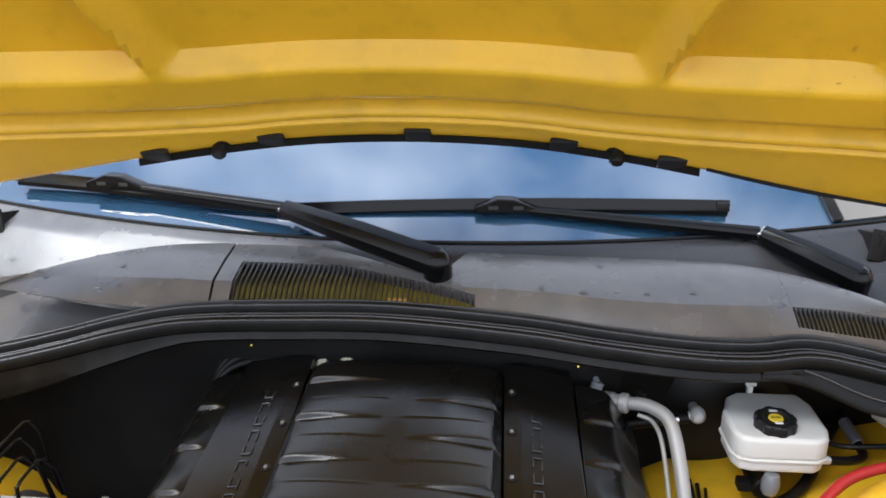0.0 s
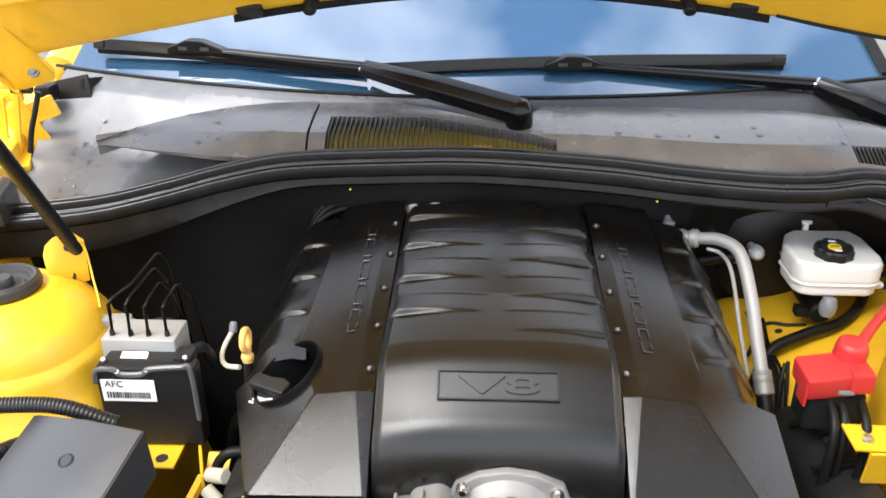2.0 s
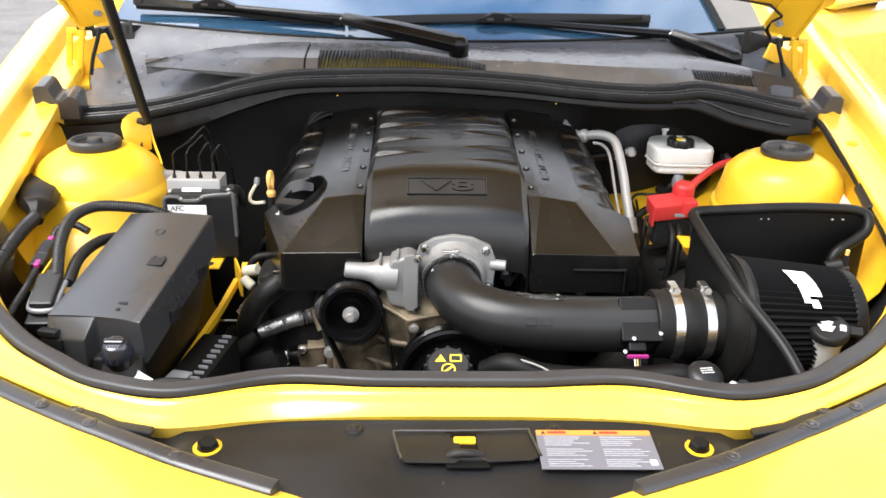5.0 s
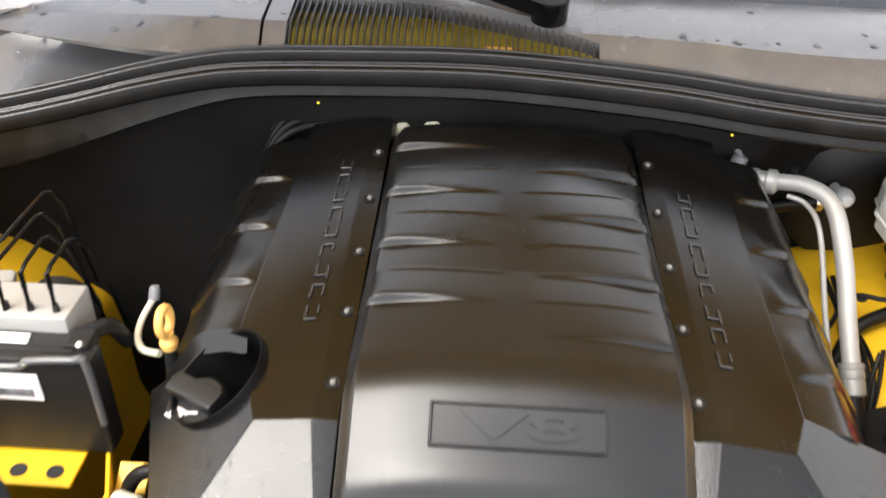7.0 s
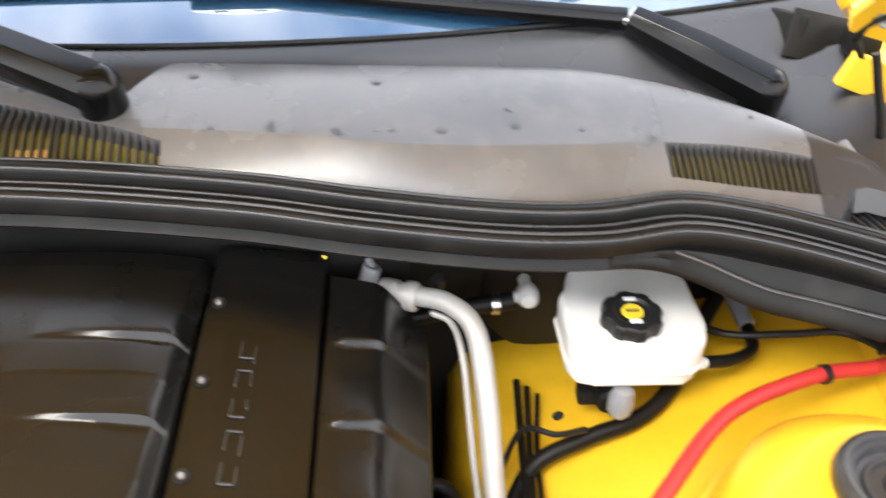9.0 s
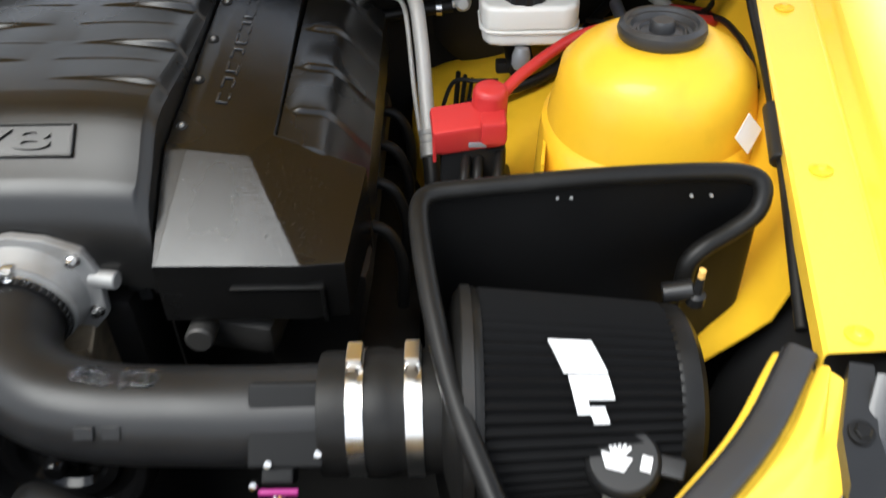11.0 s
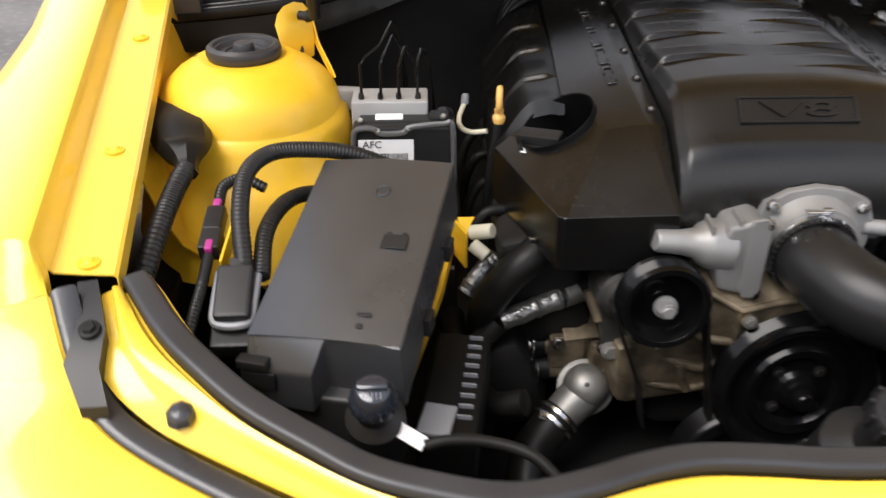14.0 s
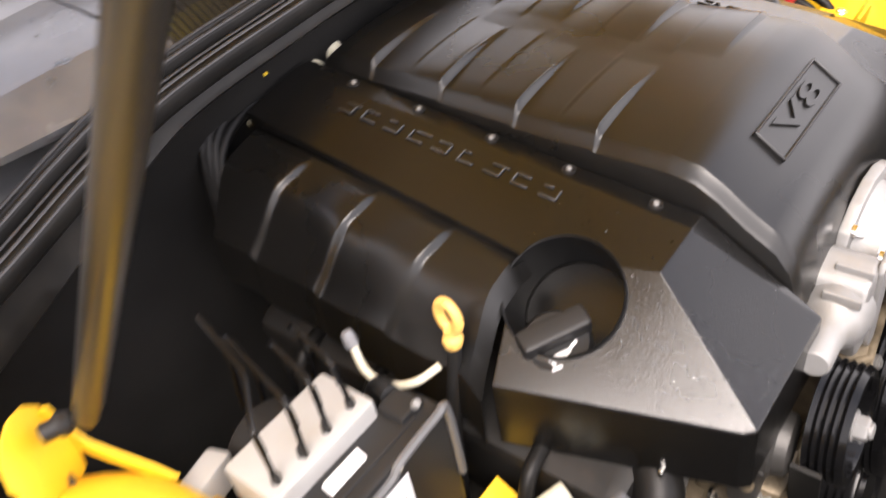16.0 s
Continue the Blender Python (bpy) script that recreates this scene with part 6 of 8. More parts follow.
part("main_loom", tube([(0.392, 0.915, 0.66), (0.421, 0.946, 0.712), (0.472, 0.963, 0.732), (0.529, 0.978, 0.745), (0.571, 1.013, 0.758), (0.606, 1.069, 0.778), (0.650, 1.125, 0.800)], 0.0085, 12, 8), RUBBER, harness)
part("thin_line", tube([(0.600, 1.055, 0.795), (0.627, 1.035, 0.800), (0.680, 1.022, 0.812), (0.728, 1.010, 0.822), (0.751, 0.950, 0.838), (0.751, 0.885, 0.850), (0.745, 0.809, 0.858), (0.735, 0.740, 0.850)], 0.004, 10, 8), PLASTIC, harness)
part("branch", tube([(0.42, 0.88, 0.735), (0.41, 0.86, 0.70), (0.41, 0.84, 0.62)], 0.003, 10, 6), RUBBER, harness)
part("branch", tube([(0.425, 0.885, 0.735), (0.422, 0.86, 0.69), (0.42, 0.84, 0.60)], 0.0028, 10, 6), RUBBER, harness)
for k in range(3):
    part("branch", tube([(0.418 + 0.010 * k, 1.06 - 0.01 * k, 0.715), (0.414 + 0.008 * k, 0.975, 0.712 - 0.004 * k), (0.410 + 0.007 * k, 0.89, 0.706), (0.402 + 0.006 * k, 0.845, 0.66), (0.40, 0.83, 0.58)], 0.0038 - 0.0006 * k, 10, 6), RUBBER, harness)
for x, y in ((0.425, 0.705), (0.440, 0.712), (0.462, 0.70)):
    part("branch", tube([(x, y + 0.04, 0.775), (x - 0.004, y, 0.755), (x - 0.010, y - 0.015, 0.70), (x - 0.02, y - 0.01, 0.60)], 0.006, 10, 6), RUBBER, harness)
part("drain_hole", lathe([(0, 0.0015), (0.006, 0.0015), (0.0068, 0.0), (0, 0)], axis_pose((0.458, 1.018, 0.7045), (-0.32, 0, 0.95)), 16), INK, car, "small dark drain hole plug")
cable = thing("hood_release_cable", "black sheathed hood release cable along the fender", "cable", (0.73, 0.75, 0.88))
part("sheath", tube([(0.760, 0.945, 0.925), (0.748, 0.885, 0.926), (0.738, 0.80, 0.908), (0.728, 0.70, 0.884), (0.716, 0.60, 0.858), (0.700, 0.50, 0.832), (0.69, 0.42, 0.80)], 0.0055, 12, 8), RUBBER, cable)
part("grommet", rod((0.7225, 0.655, 0.873), (0.7125, 0.585, 0.855), 0.0105), PLASTIC, cable, "black cable grommet")
part("tag", box((0, 0, 0), (0.034, 0.024, 0.0015), 0.0005, axis_pose((0.7095, 0.668, 0.836), (0.55, -0.70, 0.55), 28)), LABEL, cable, "white paper sticker on the tower")

# black sheet with straps, added to hide the yellow apron where it lies dark
dark_rows = []
for k in range(8):
    y = 0.600 + 0.0350 * k
    bulge = 0.006 * math.sin(k * 1.7)
    dark_rows.append([(0.500, y, 0.640), (0.480, y, 0.690), (0.468, y, 0.702 + bulge * 0.5), (0.440, y, 0.698 + bulge), (0.410, y, 0.684 + bulge), (0.392, y, 0.655), (0.382, y, 0.55), (0.380, y, 0.38)])
dark_rows.insert(0, [(x + 0.03, 0.592, 0.38) for x, _, _ in dark_rows[0]])
dark_sheet = solo("wiring_tray", sheet(dark_rows, 0.003), PLASTIC, "black sheet added over the apron below the jump terminal", "tray")
for y in (0.70, 0.79):
    part("strap", box((0.436, y, 0.702), (0.070, 0.008, 0.004), 0.0012, pose(0, 0, 0, 0, -12, 0)), SHIELD, dark_sheet, "black strap")
part("clip", merge(lathe([(0, 0.008), (0.006, 0.008), (0.009, 0.005), (0.010, 0), (0, 0)], axis_pose((0.440, 0.745, 0.704), (-0.2, 0, 1)), 14)), PLASTIC, dark_sheet)

# ---- corner blocks ----
for s in (1, -1):
    blk = thing("cowl_corner_block", "grey-black stepped rubber block at the seal's end", "rubber block", (s * 0.775, 0.955, 0.92), "corner blocks")
    m = pose(s * 0.774, 0.966, 0.947, 6, 0, s * -8)
    sec = [(-0.046, -0.036), (-0.046, 0.002), (-0.042, 0.008), (-0.030, 0.012), (-0.012, 0.004), (-0.004, 0.006), (0.004, 0.028), (0.010, 0.034), (0.028, 0.033), (0.034, 0.027), (0.034, -0.036)]
    part("block", prism([(s * x, z) for x, z in sec], -0.037, 0.037, m @ pose(0, 0, 0, 90, 0, 0), 0.0022), LID, blk, "stepped block with a valley")

# ---- ABS unit ----
absu = thing("abs_unit", "brake control unit with aluminium block, black module and steel lines", "brake unit", (-0.44, 0.71, 0.70))
part("valve_block", merge(box((-0.4515, 0.750, 0.828), (0.096, 0.052, 0.050), 0.003), box((-0.508, 0.790, 0.834), (0.040, 0.020, 0.028), 0.004, pose(0, 0, 0, 0, 10, 20))), BLOCK, absu, "milled aluminium valve block")
part("pump_motor", rod((-0.45, 0.755, 0.80), (-0.45, 0.815, 0.80), 0.036, 28), GRIME, absu)
module = part("module", merge(box((-0.434, 0.703, 0.775), (0.126, 0.030, 0.118), 0.006), box((-0.44, 0.715, 0.828), (0.10, 0.03, 0.016), 0.003)), PLASTIC, absu, "black control module")
edge_pts = [(-0.496, 0.687, 0.812), (-0.494, 0.687, 0.828), (-0.485, 0.687, 0.833), (-0.470, 0.687, 0.832), (-0.462, 0.687, 0.826), (-0.435, 0.687, 0.827), (-0.425, 0.687, 0.834), (-0.385, 0.687, 0.838), (-0.374, 0.687, 0.834), (-0.372, 0.687, 0.76)]
part("module_rim", tube(edge_pts, 0.0036, 8, 4), RIM_GREY, module, "grey sealing rim")
sticker = part("sticker", box((-0.456, 0.6868, 0.802), (0.068, 0.001, 0.032), 0.0003), LABEL, module, "white paper sticker")
lettering("AFC", 0.013, Matrix.Translation((-0.473, 0.6858, 0.8115)) @ pose(0, 0, 0, 90, 0, 0), INK, "print", sticker, 0.0002)
random.seed(5)
x = -0.484
while x < -0.428:
    w = random.choice((0.0008, 0.0012, 0.002))
    part("barcode_line", box((x + w / 2, 0.6859, 0.7955), (w, 0.0004, 0.009), 0), INK, sticker)
    x += w + random.choice((0.001, 0.0016))
for p in ((-0.466, 0.687, 0.829), (-0.428, 0.687, 0.832), (-0.487, 0.700, 0.838), (-0.385, 0.705, 0.840)):
    part("screw", lathe([(0, 0.003), (0.003, 0.003), (0.004, 0), (0, -0.002)], axis_pose(p, (0, -0.6, 0.8)), 10), ALU_DULL, module)
part("plate", box((-0.452, 0.712, 0.8375), (0.034, 0.010, 0.003), 0.0008, pose(0, 0, 0, 25)), LABEL, module, "small white plate")
part("plug", merge(box((-0.390, 0.716, 0.832), (0.024, 0.026, 0.018), 0.004), tube([(-0.386, 0.728, 0.836), (-0.378, 0.75, 0.825), (-0.375, 0.77, 0.79)], 0.008, 12, 5)), PLASTIC, module)
for pts in ([(-0.487, 0.735, 0.845), (-0.486, 0.738, 0.896), (-0.482, 0.744, 0.902), (-0.465, 0.764, 0.910), (-0.461, 0.770, 0.914), (-0.450, 0.822, 0.925), (-0.446, 0.829, 0.922), (-0.440, 0.834, 0.905), (-0.436, 0.836, 0.86), (-0.436, 0.85, 0.80)], [(-0.463, 0.732, 0.845), (-0.461, 0.733, 0.898), (-0.459, 0.738, 0.904), (-0.449, 0.798, 0.914), (-0.446, 0.806, 0.912), (-0.438, 0.812, 0.895), (-0.432, 0.815, 0.85), (-0.43, 0.83, 0.79)],
            [(-0.440, 0.733, 0.845), (-0.439, 0.735, 0.894), (-0.437, 0.742, 0.900), (-0.433, 0.772, 0.907), (-0.430, 0.781, 0.904), (-0.422, 0.790, 0.885), (-0.416, 0.795, 0.84), (-0.415, 0.81, 0.78)], [(-0.416, 0.733, 0.845), (-0.417, 0.738, 0.892), (-0.416, 0.745, 0.897), (-0.412, 0.776, 0.903), (-0.409, 0.785, 0.899), (-0.401, 0.793, 0.880), (-0.396, 0.798, 0.84), (-0.395, 0.81, 0.78)]):
    x = pts[0][0]
    line = part("brake_line", tube(pts, 0.0020, 10, 4, False), BLACK, absu, "black steel brake line")
    part("sleeve", rod(V(*pts[1]) - V(0, 0.001, 0.016), V(*pts[1]) + V(0, 0, 0.002), 0.0024), BLACK, line)
    part("line_nut", lathe([(0, 0.016), (0.004, 0.016), (0.0052, 0.010), (0.0052, 0), (0, 0)], axis_pose((x, 0.735, 0.848), (0, 0, 1)) @ Matrix.Diagonal((0.72, 0.72, 0.8, 1)), 6), GRIME, absu)
shelf = solo("abs_bracket", merge(box((-0.45, 0.69, 0.712), (0.10, 0.08, 0.005), 0.002), box((-0.37, 0.665, 0.69), (0.004, 0.07, 0.05), 0.001, pose(0, 0, 0, 0, 0, 20)), box((-0.352, 0.675, 0.70), (0.03, 0.03, 0.004), 0.001, pose(0, 0, 0, 30, 0, 0))), YELLOW_INNER, "yellow painted bracket below the brake unit", "bracket")
for x in (-0.42, -0.455):
    part("hole", lathe([(0, 0.0032), (0.008, 0.0032), (0.008, 0.0028), (0, 0.0028)], Matrix.Translation((x, 0.665, 0.712)), 16), INK, shelf)
solo("fuse_box_bracket", sheet([[(x - 0.004, y, z), (x + 0.004, y, z - 0.001), (x + 0.005, y, z - 0.012)] for x, y, z in ((-0.376, 0.672, 0.684), (-0.392, 0.600, 0.660), (-0.420, 0.515, 0.629), (-0.448, 0.431, 0.600), (-0.470, 0.370, 0.578))], 0.003), YELLOW_INNER, "yellow painted steel rail beside the fuse box", "bracket")

# ---- dipstick, oil cap ----
dip = thing("dipstick", "tan plastic dipstick ring on a black tube", "dipstick", (-0.318, 0.735, 0.76))
part("ring", tube([V(-0.314, 0.728, 0.853) + V(0.12, 0.99, 0) * (0.0105 * math.cos(a)) + V(0, 0, 0.014 * math.sin(a)) for a in [2 * math.pi * k / 20 + 1.57 for k in range(21)]], 0.0042, 10, 2), TAN, dip, "tan pull ring")
part("collar", lathe([(0, 0.012), (0.006, 0.012), (0.0055, 0.006), (0.008, 0.003), (0.0085, 0.0), (0.007, -0.006), (0, -0.006)], Matrix.Translation((-0.314, 0.728, 0.828)), 18), TAN, dip)
part("tube", tube([(-0.314, 0.728, 0.824), (-0.316, 0.730, 0.80), (-0.324, 0.735, 0.74), (-0.33, 0.74, 0.62)], 0.006, 12, 6), PLASTIC, dip, "black dipstick tube")
part("vent_pipe", tube([(-0.354, 0.800, 0.822), (-0.362, 0.782, 0.808), (-0.360, 0.762, 0.802), (-0.348, 0.744, 0.803), (-0.328, 0.734, 0.808)], 0.0034, 10, 6), CREAM, dip, "cream vent pipe")
part("vent_cap", lathe([(0, 0.014), (0.004, 0.014), (0.0055, 0.010), (0.0055, 0), (0, 0)], axis_pose((-0.354, 0.800, 0.820), (0.1, 0.4, 1)), 12), GREY_PLASTIC, dip)
oil = thing("oil_filler_cap", "black oil filler cap with white oil can symbol", "oil cap", (-0.27, 0.668, 0.80))
OM = axis_pose((-0.266, 0.666, 0.800), (-0.22, -0.18, 1), 20) @ Matrix.Scale(1.16, 4)
ocap = part("cap", merge(lathe([(0, 0.020), (0.021, 0.020), (0.0235, 0.017), (0.0245, 0.010), (0.0245, 0), (0, 0)], OM, 30), box((0, 0, 0), (0.050, 0.018, 0.018), 0.004, OM @ Matrix.Translation((0, 0.004, 0.022)))), PLASTIC, oil)
for a, b, r in (((-0.004, -0.011), (0.016, 0.003), 0), ((-0.005, -0.0145), (0.012, 0.003), 0), ((0.006, -0.009), (0.010, 0.002), 25), ((-0.004, -0.0185), (0.018, 0.002), 0)):
    part("printed_mark", box((0, 0, 0), (b[0], b[1], 0.0006), 0, OM @ pose(a[0], a[1], 0.0203, 0, 0, r)), LOGO, ocap)

# ---- fuse box ----
fuse = thing("fuse_box", "grey-black fuse box with a flat sloped lid", "fuse box", (-0.48, 0.45, 0.62))
TL, TR, FL, FR = V(-0.520, 0.592, 0.836), V(-0.376, 0.550, 0.850), V(-0.581, 0.352, 0.756), V(-0.435, 0.315, 0.765)
mid = lambda a, b, t, lift: a.lerp(b, t) + V(0, 0, lift)
back = (TR - FR) * 0.07
lid_top = [TL, mid(TL, TR, 0.5, 0.004), TR, FR + back * 0.75 + V(0, 0, 0.002), FL.lerp(FR, 0.52) + back + V(0, 0, 0.005), FL.lerp(FR, 0.47) + V(-0.002, -0.004, -0.020), FL + V(0.004, -0.002, -0.022), FL + back * 1.1]
n = len(lid_top)
pts = lid_top + [V(p.x + (0.004 if i in (2, 3) else 0), p.y, min(p.z - 0.030, q.z - 0.060)) for i, (p, q) in enumerate(zip(lid_top, (TL, TL, TR, FR, FR, FL, FL, FL)))]
bm = solid(pts, [[4, 3, 2, 1, 0, 7], [7, 6, 5, 4], list(range(n, 2 * n))] + [[i, (i + 1) % n, n + (i + 1) % n, n + i] for i in range(n)])
bmesh.ops.bevel(bm, geom=list(bm.edges), offset=0.0035, segments=2, affect="EDGES", profile=0.6)
lid = part("lid", bm, FUSE_LID, fuse, "smooth grey-black lid with moulded marks")
low = [p + V(0, 0, -0.052) for p in (TL + V(0.004, -0.003, 0), TR + V(-0.002, -0.003, 0), FR + V(-0.002, 0.003, 0), FL + V(0.004, 0.003, 0))]
pts = low + [V(p.x - (0.050 if i in (1, 2) else 0), p.y, 0.60) for i, p in enumerate(low)]
part("body", solid(pts, [[0, 1, 2, 3], [7, 6, 5, 4], [0, 4, 5, 1], [1, 5, 6, 2], [2, 6, 7, 3], [3, 7, 4, 0]], 0.004), PLASTIC, fuse, "black fuse box body")
ln = (TR - TL).cross(FL - TL).normalized()
ln = ln if ln.z > 0 else -ln
ax = (TR - TL).normalized()
ay = ln.cross(ax)
LM = Matrix((ax, ay, ln)).transposed().to_4x4()


def on_lid(u, v, lift=0.0):
    p = TL.lerp(TR, u).lerp(FL.lerp(FR, u), v)
    return Matrix.Translation(p + ln * lift) @ LM


crown = []
for i in range(15):
    v = 0.012 + 0.925 * i / 14
    crown.append([on_lid(u, v, 0.0012 + 0.0040 * (1 - (2 * u - 1) ** 2)) @ V(0, 0, 0) for u in [0.012 + 0.976 * k / 16 for k in range(17)]])
part("crown", sheet(crown, 0.0008), FUSE_LID, lid, "gently crowned lid top")
part("recess", lathe([(0, 0.0008), (0.006, 0.0008), (0.0072, 0.0022), (0.0085, 0.0008), (0.0085, -0.002), (0, -0.002)], on_lid(0.56, 0.20, 0.0052), 22), LID, lid, "round moulded stop")
part("moulded_mark", box((0, 0, 0), (0.026, 0.018, 0.0010), 0.0004, on_lid(0.76, 0.47, 0.0057)), PLASTIC, lid, "stippled square mark")
for dx in (-0.008, 0.008):
    part("moulded_mark", box((0, 0, 0), (0.005, 0.003, 0.0010), 0.0004, on_lid(0.76, 0.47, 0.0057) @ Matrix.Translation((dx, 0.011, 0))), PLASTIC, lid)
part("moulded_mark", box((0, 0, 0), (0.014, 0.004, 0.0010), 0.0004, on_lid(0.72, 0.82, 0.0057)), PLASTIC, lid)
part("moulded_mark", box((0, 0, 0), (0.006, 0.005, 0.0010), 0.0004, on_lid(0.71, 0.87, 0.0057)), PLASTIC, lid)
for t in (0.25, 0.62):
    p = TR.lerp(FR, t) + V(0.006, 0, -0.052)
    part("latch", box(p, (0.008, 0.022, 0.020), 0.002, pose(0, 0, 0, 0, 0, -14)), PLASTIC, fuse)
p = FL + V(0.012, -0.004, -0.012)
part("latch", merge(box(p, (0.030, 0.014, 0.010), 0.002, pose(0, 0, 0, 0, 0, -14)), box(p + V(0.004, -0.004, -0.016), (0.034, 0.006, 0.018), 0.002, pose(0, 0, 0, 0, 0, -14))), PLASTIC, fuse)
tankcap = thing("coolant_bottle", "glossy black ribbed coolant cap on a black neck", "fluid cap", (-0.455, 0.288, 0.73))
KM = axis_pose((-0.456, 0.294, 0.748), (0.0, -0.35, 1)) @ Matrix.Scale(0.92, 4)
ccap = part("cap", lathe([(0, 0.014), (0.013, 0.014), (0.0165, 0.012), (0.0195, 0.005), (0.0225, -0.002), (0.0235, -0.010), (0, -0.010)], KM, 36), CAP_BLUE, tankcap, "glossy blue-black ribbed cap")
for k in range(20):
    a = 2 * math.pi * k / 20
    part("grip", box((0, 0, 0), (0.0030, 0.0026, 0.011), 0.0010, KM @ pose(0.0222 * math.cos(a), 0.0222 * math.sin(a), -0.0045, 0, 0, math.degrees(a)) @ pose(0, 0, 0, 0, -14), 1), CAP_BLUE, ccap)
part("finger_grip", box((0, 0, 0), (0.030, 0.010, 0.008), 0.003, KM @ Matrix.Translation((0, 0.002, 0.0145))), CAP_BLUE, ccap, "raised bar grip")
for k in range(5):
    part("print_bar", box((0, 0, 0), (0.0012, 0.007, 0.0005), 0, KM @ Matrix.Translation((-0.008 + 0.004 * k, -0.0085, 0.0142))), GREY_PLASTIC, ccap)
part("neck", lathe([(0.0225, -0.004), (0.0225, -0.016), (0.019, -0.018), (0.019, -0.03), (0.03, -0.04), (0.03, -0.10), (0, -0.10)], KM, 28), PLASTIC, tankcap)
finned = thing("relay_block", "black finned relay block with grey cover", "relay block", (-0.39, 0.36, 0.58))
part("body", box((-0.380, 0.410, 0.630), (0.060, 0.175, 0.066), 0.004, pose(0, 0, 0, 0, 0, -9)), SHIELD, finned, "black relay housing")
# grey on the black housing: the comb of glints is put into the fins' colour
for k in range(9):
    part("fin", box((-0.354 - 0.0024 * k, 0.484 - 0.0160 * k, 0.6650), (0.015, 0.0016, 0.006), 0.0004, pose(0, 0, 0, 0, 0, -9), 1), GREY_PLASTIC, finned)
part("cover", box((-0.400, 0.352, 0.6655), (0.033, 0.044, 0.006), 0.002, pose(0, 0, 0, 0, 0, -14)), GREY_PLASTIC, finned, "grey cover")
part("tag", merge(box((-0.425, 0.290, 0.704), (0.030, 0.014, 0.004), 0.001, pose(0, 0, 0, 30, 20, -24))), LABEL, finned, "white paper tag")
part("tag_end", box((-0.434, 0.297, 0.708), (0.006, 0.010, 0.005), 0.001, pose(0, 0, 0, 30, 20, -24)), RED, finned, "red tag end")
part("cable", tube([(-0.412, 0.282, 0.700), (-0.390, 0.285, 0.703), (-0.355, 0.284, 0.701), (-0.318, 0.272, 0.696), (-0.29, 0.25, 0.68)], 0.0055, 12, 6), RUBBER, finned, "black cable")

# looms and plugs by the fuse box
looms = thing("wiring_loom", "black corrugated wiring looms with a grey plug", "wiring", (-0.58, 0.5, 0.75))
part("loom", corrugated([(-0.588, 0.440, 0.790), (-0.597, 0.490, 0.825), (-0.596, 0.540, 0.846), (-0.575, 0.576, 0.852), (-0.535, 0.592, 0.848), (-0.490, 0.602, 0.838), (-0.435, 0.604, 0.815)], 0.0092, 0.0042, 12, 0.07), PLASTIC, looms, "thick corrugated loom")
part("loom", corrugated([(-0.572, 0.438, 0.780), (-0.575, 0.50, 0.797), (-0.562, 0.56, 0.800), (-0.535, 0.60, 0.79), (-0.50, 0.615, 0.77)], 0.0090, 0.0042, 12, 0.07), PLASTIC, looms)
plug = part("plug", merge(box((-0.594, 0.415, 0.772), (0.036, 0.060, 0.030), 0.005, pose(0, 0, 0, 26, 0, 2)), box((-0.593, 0.425, 0.787), (0.016, 0.045, 0.010), 0.003, pose(0, 0, 0, 26, 0, 2))), PLASTIC, looms, "black plug body")
part("lever", tube([(-0.575, 0.440, 0.784), (-0.575, 0.410, 0.772), (-0.576, 0.390, 0.762), (-0.586, 0.384, 0.760), (-0.602, 0.384, 0.760), (-0.612, 0.390, 0.762), (-0.613, 0.410, 0.772), (-0.613, 0.440, 0.784)], 0.0042, 8, 5), GREY_PLASTIC, plug, "grey locking lever")
part("plug_base", box((-0.594, 0.402, 0.748), (0.044, 0.062, 0.022), 0.004, pose(0, 0, 0, 22, 0, 2)), PLASTIC, plug)
inline = thing("inline_plug", "black inline plug with magenta clips", "plug", (-0.63, 0.5, 0.79))
part("body", merge(box((-0.630, 0.512, 0.802), (0.020, 0.036, 0.018), 0.003, pose(0, 0, 0, 14)), box((-0.629, 0.482, 0.793), (0.022, 0.030, 0.020), 0.003, pose(0, 0, 0, 14))), PLASTIC, inline)
part("clip", box((-0.630, 0.532, 0.813), (0.009, 0.011, 0.008), 0.002, pose(0, 0, 0, 14)), PINK, inline, "magenta clip")
part("clip", box((-0.628, 0.470, 0.797), (0.008, 0.015, 0.008), 0.002, pose(0, 0, 0, 14)), PINK, inline, "magenta clip")
part("wire", corrugated([(-0.630, 0.535, 0.810), (-0.628, 0.56, 0.820), (-0.610, 0.575, 0.822), (-0.585, 0.570, 0.812)], 0.006, 0.004), PLASTIC, inline)
part("wire", corrugated([(-0.628, 0.462, 0.790), (-0.628, 0.42, 0.778), (-0.632, 0.36, 0.755), (-0.64, 0.31, 0.70)], 0.0055, 0.004), PLASTIC, inline)
part("stay", box((-0.612, 0.49, 0.79), (0.003, 0.075, 0.02), 0.0008, pose(0, 0, 0, 14, 0, -3)), YELLOW_INNER, inline, "thin yellow stay")
boot = thing("cable_boot", "black rubber cable boot and corrugated loom by the fender", "cable boot", (-0.68, 0.6, 0.8))
bm = tube([(-0.735, 0.74, 0.845), (-0.712, 0.69, 0.852), (-0.690, 0.640, 0.848), (-0.675, 0.598, 0.838), (-0.671, 0.575, 0.828)], lambda u: 0.026 + 0.010 * math.sin(math.pi * min(1, u * 1.3)) - 0.013 * smooth(u, 0.62, 0.86), 8, 6)
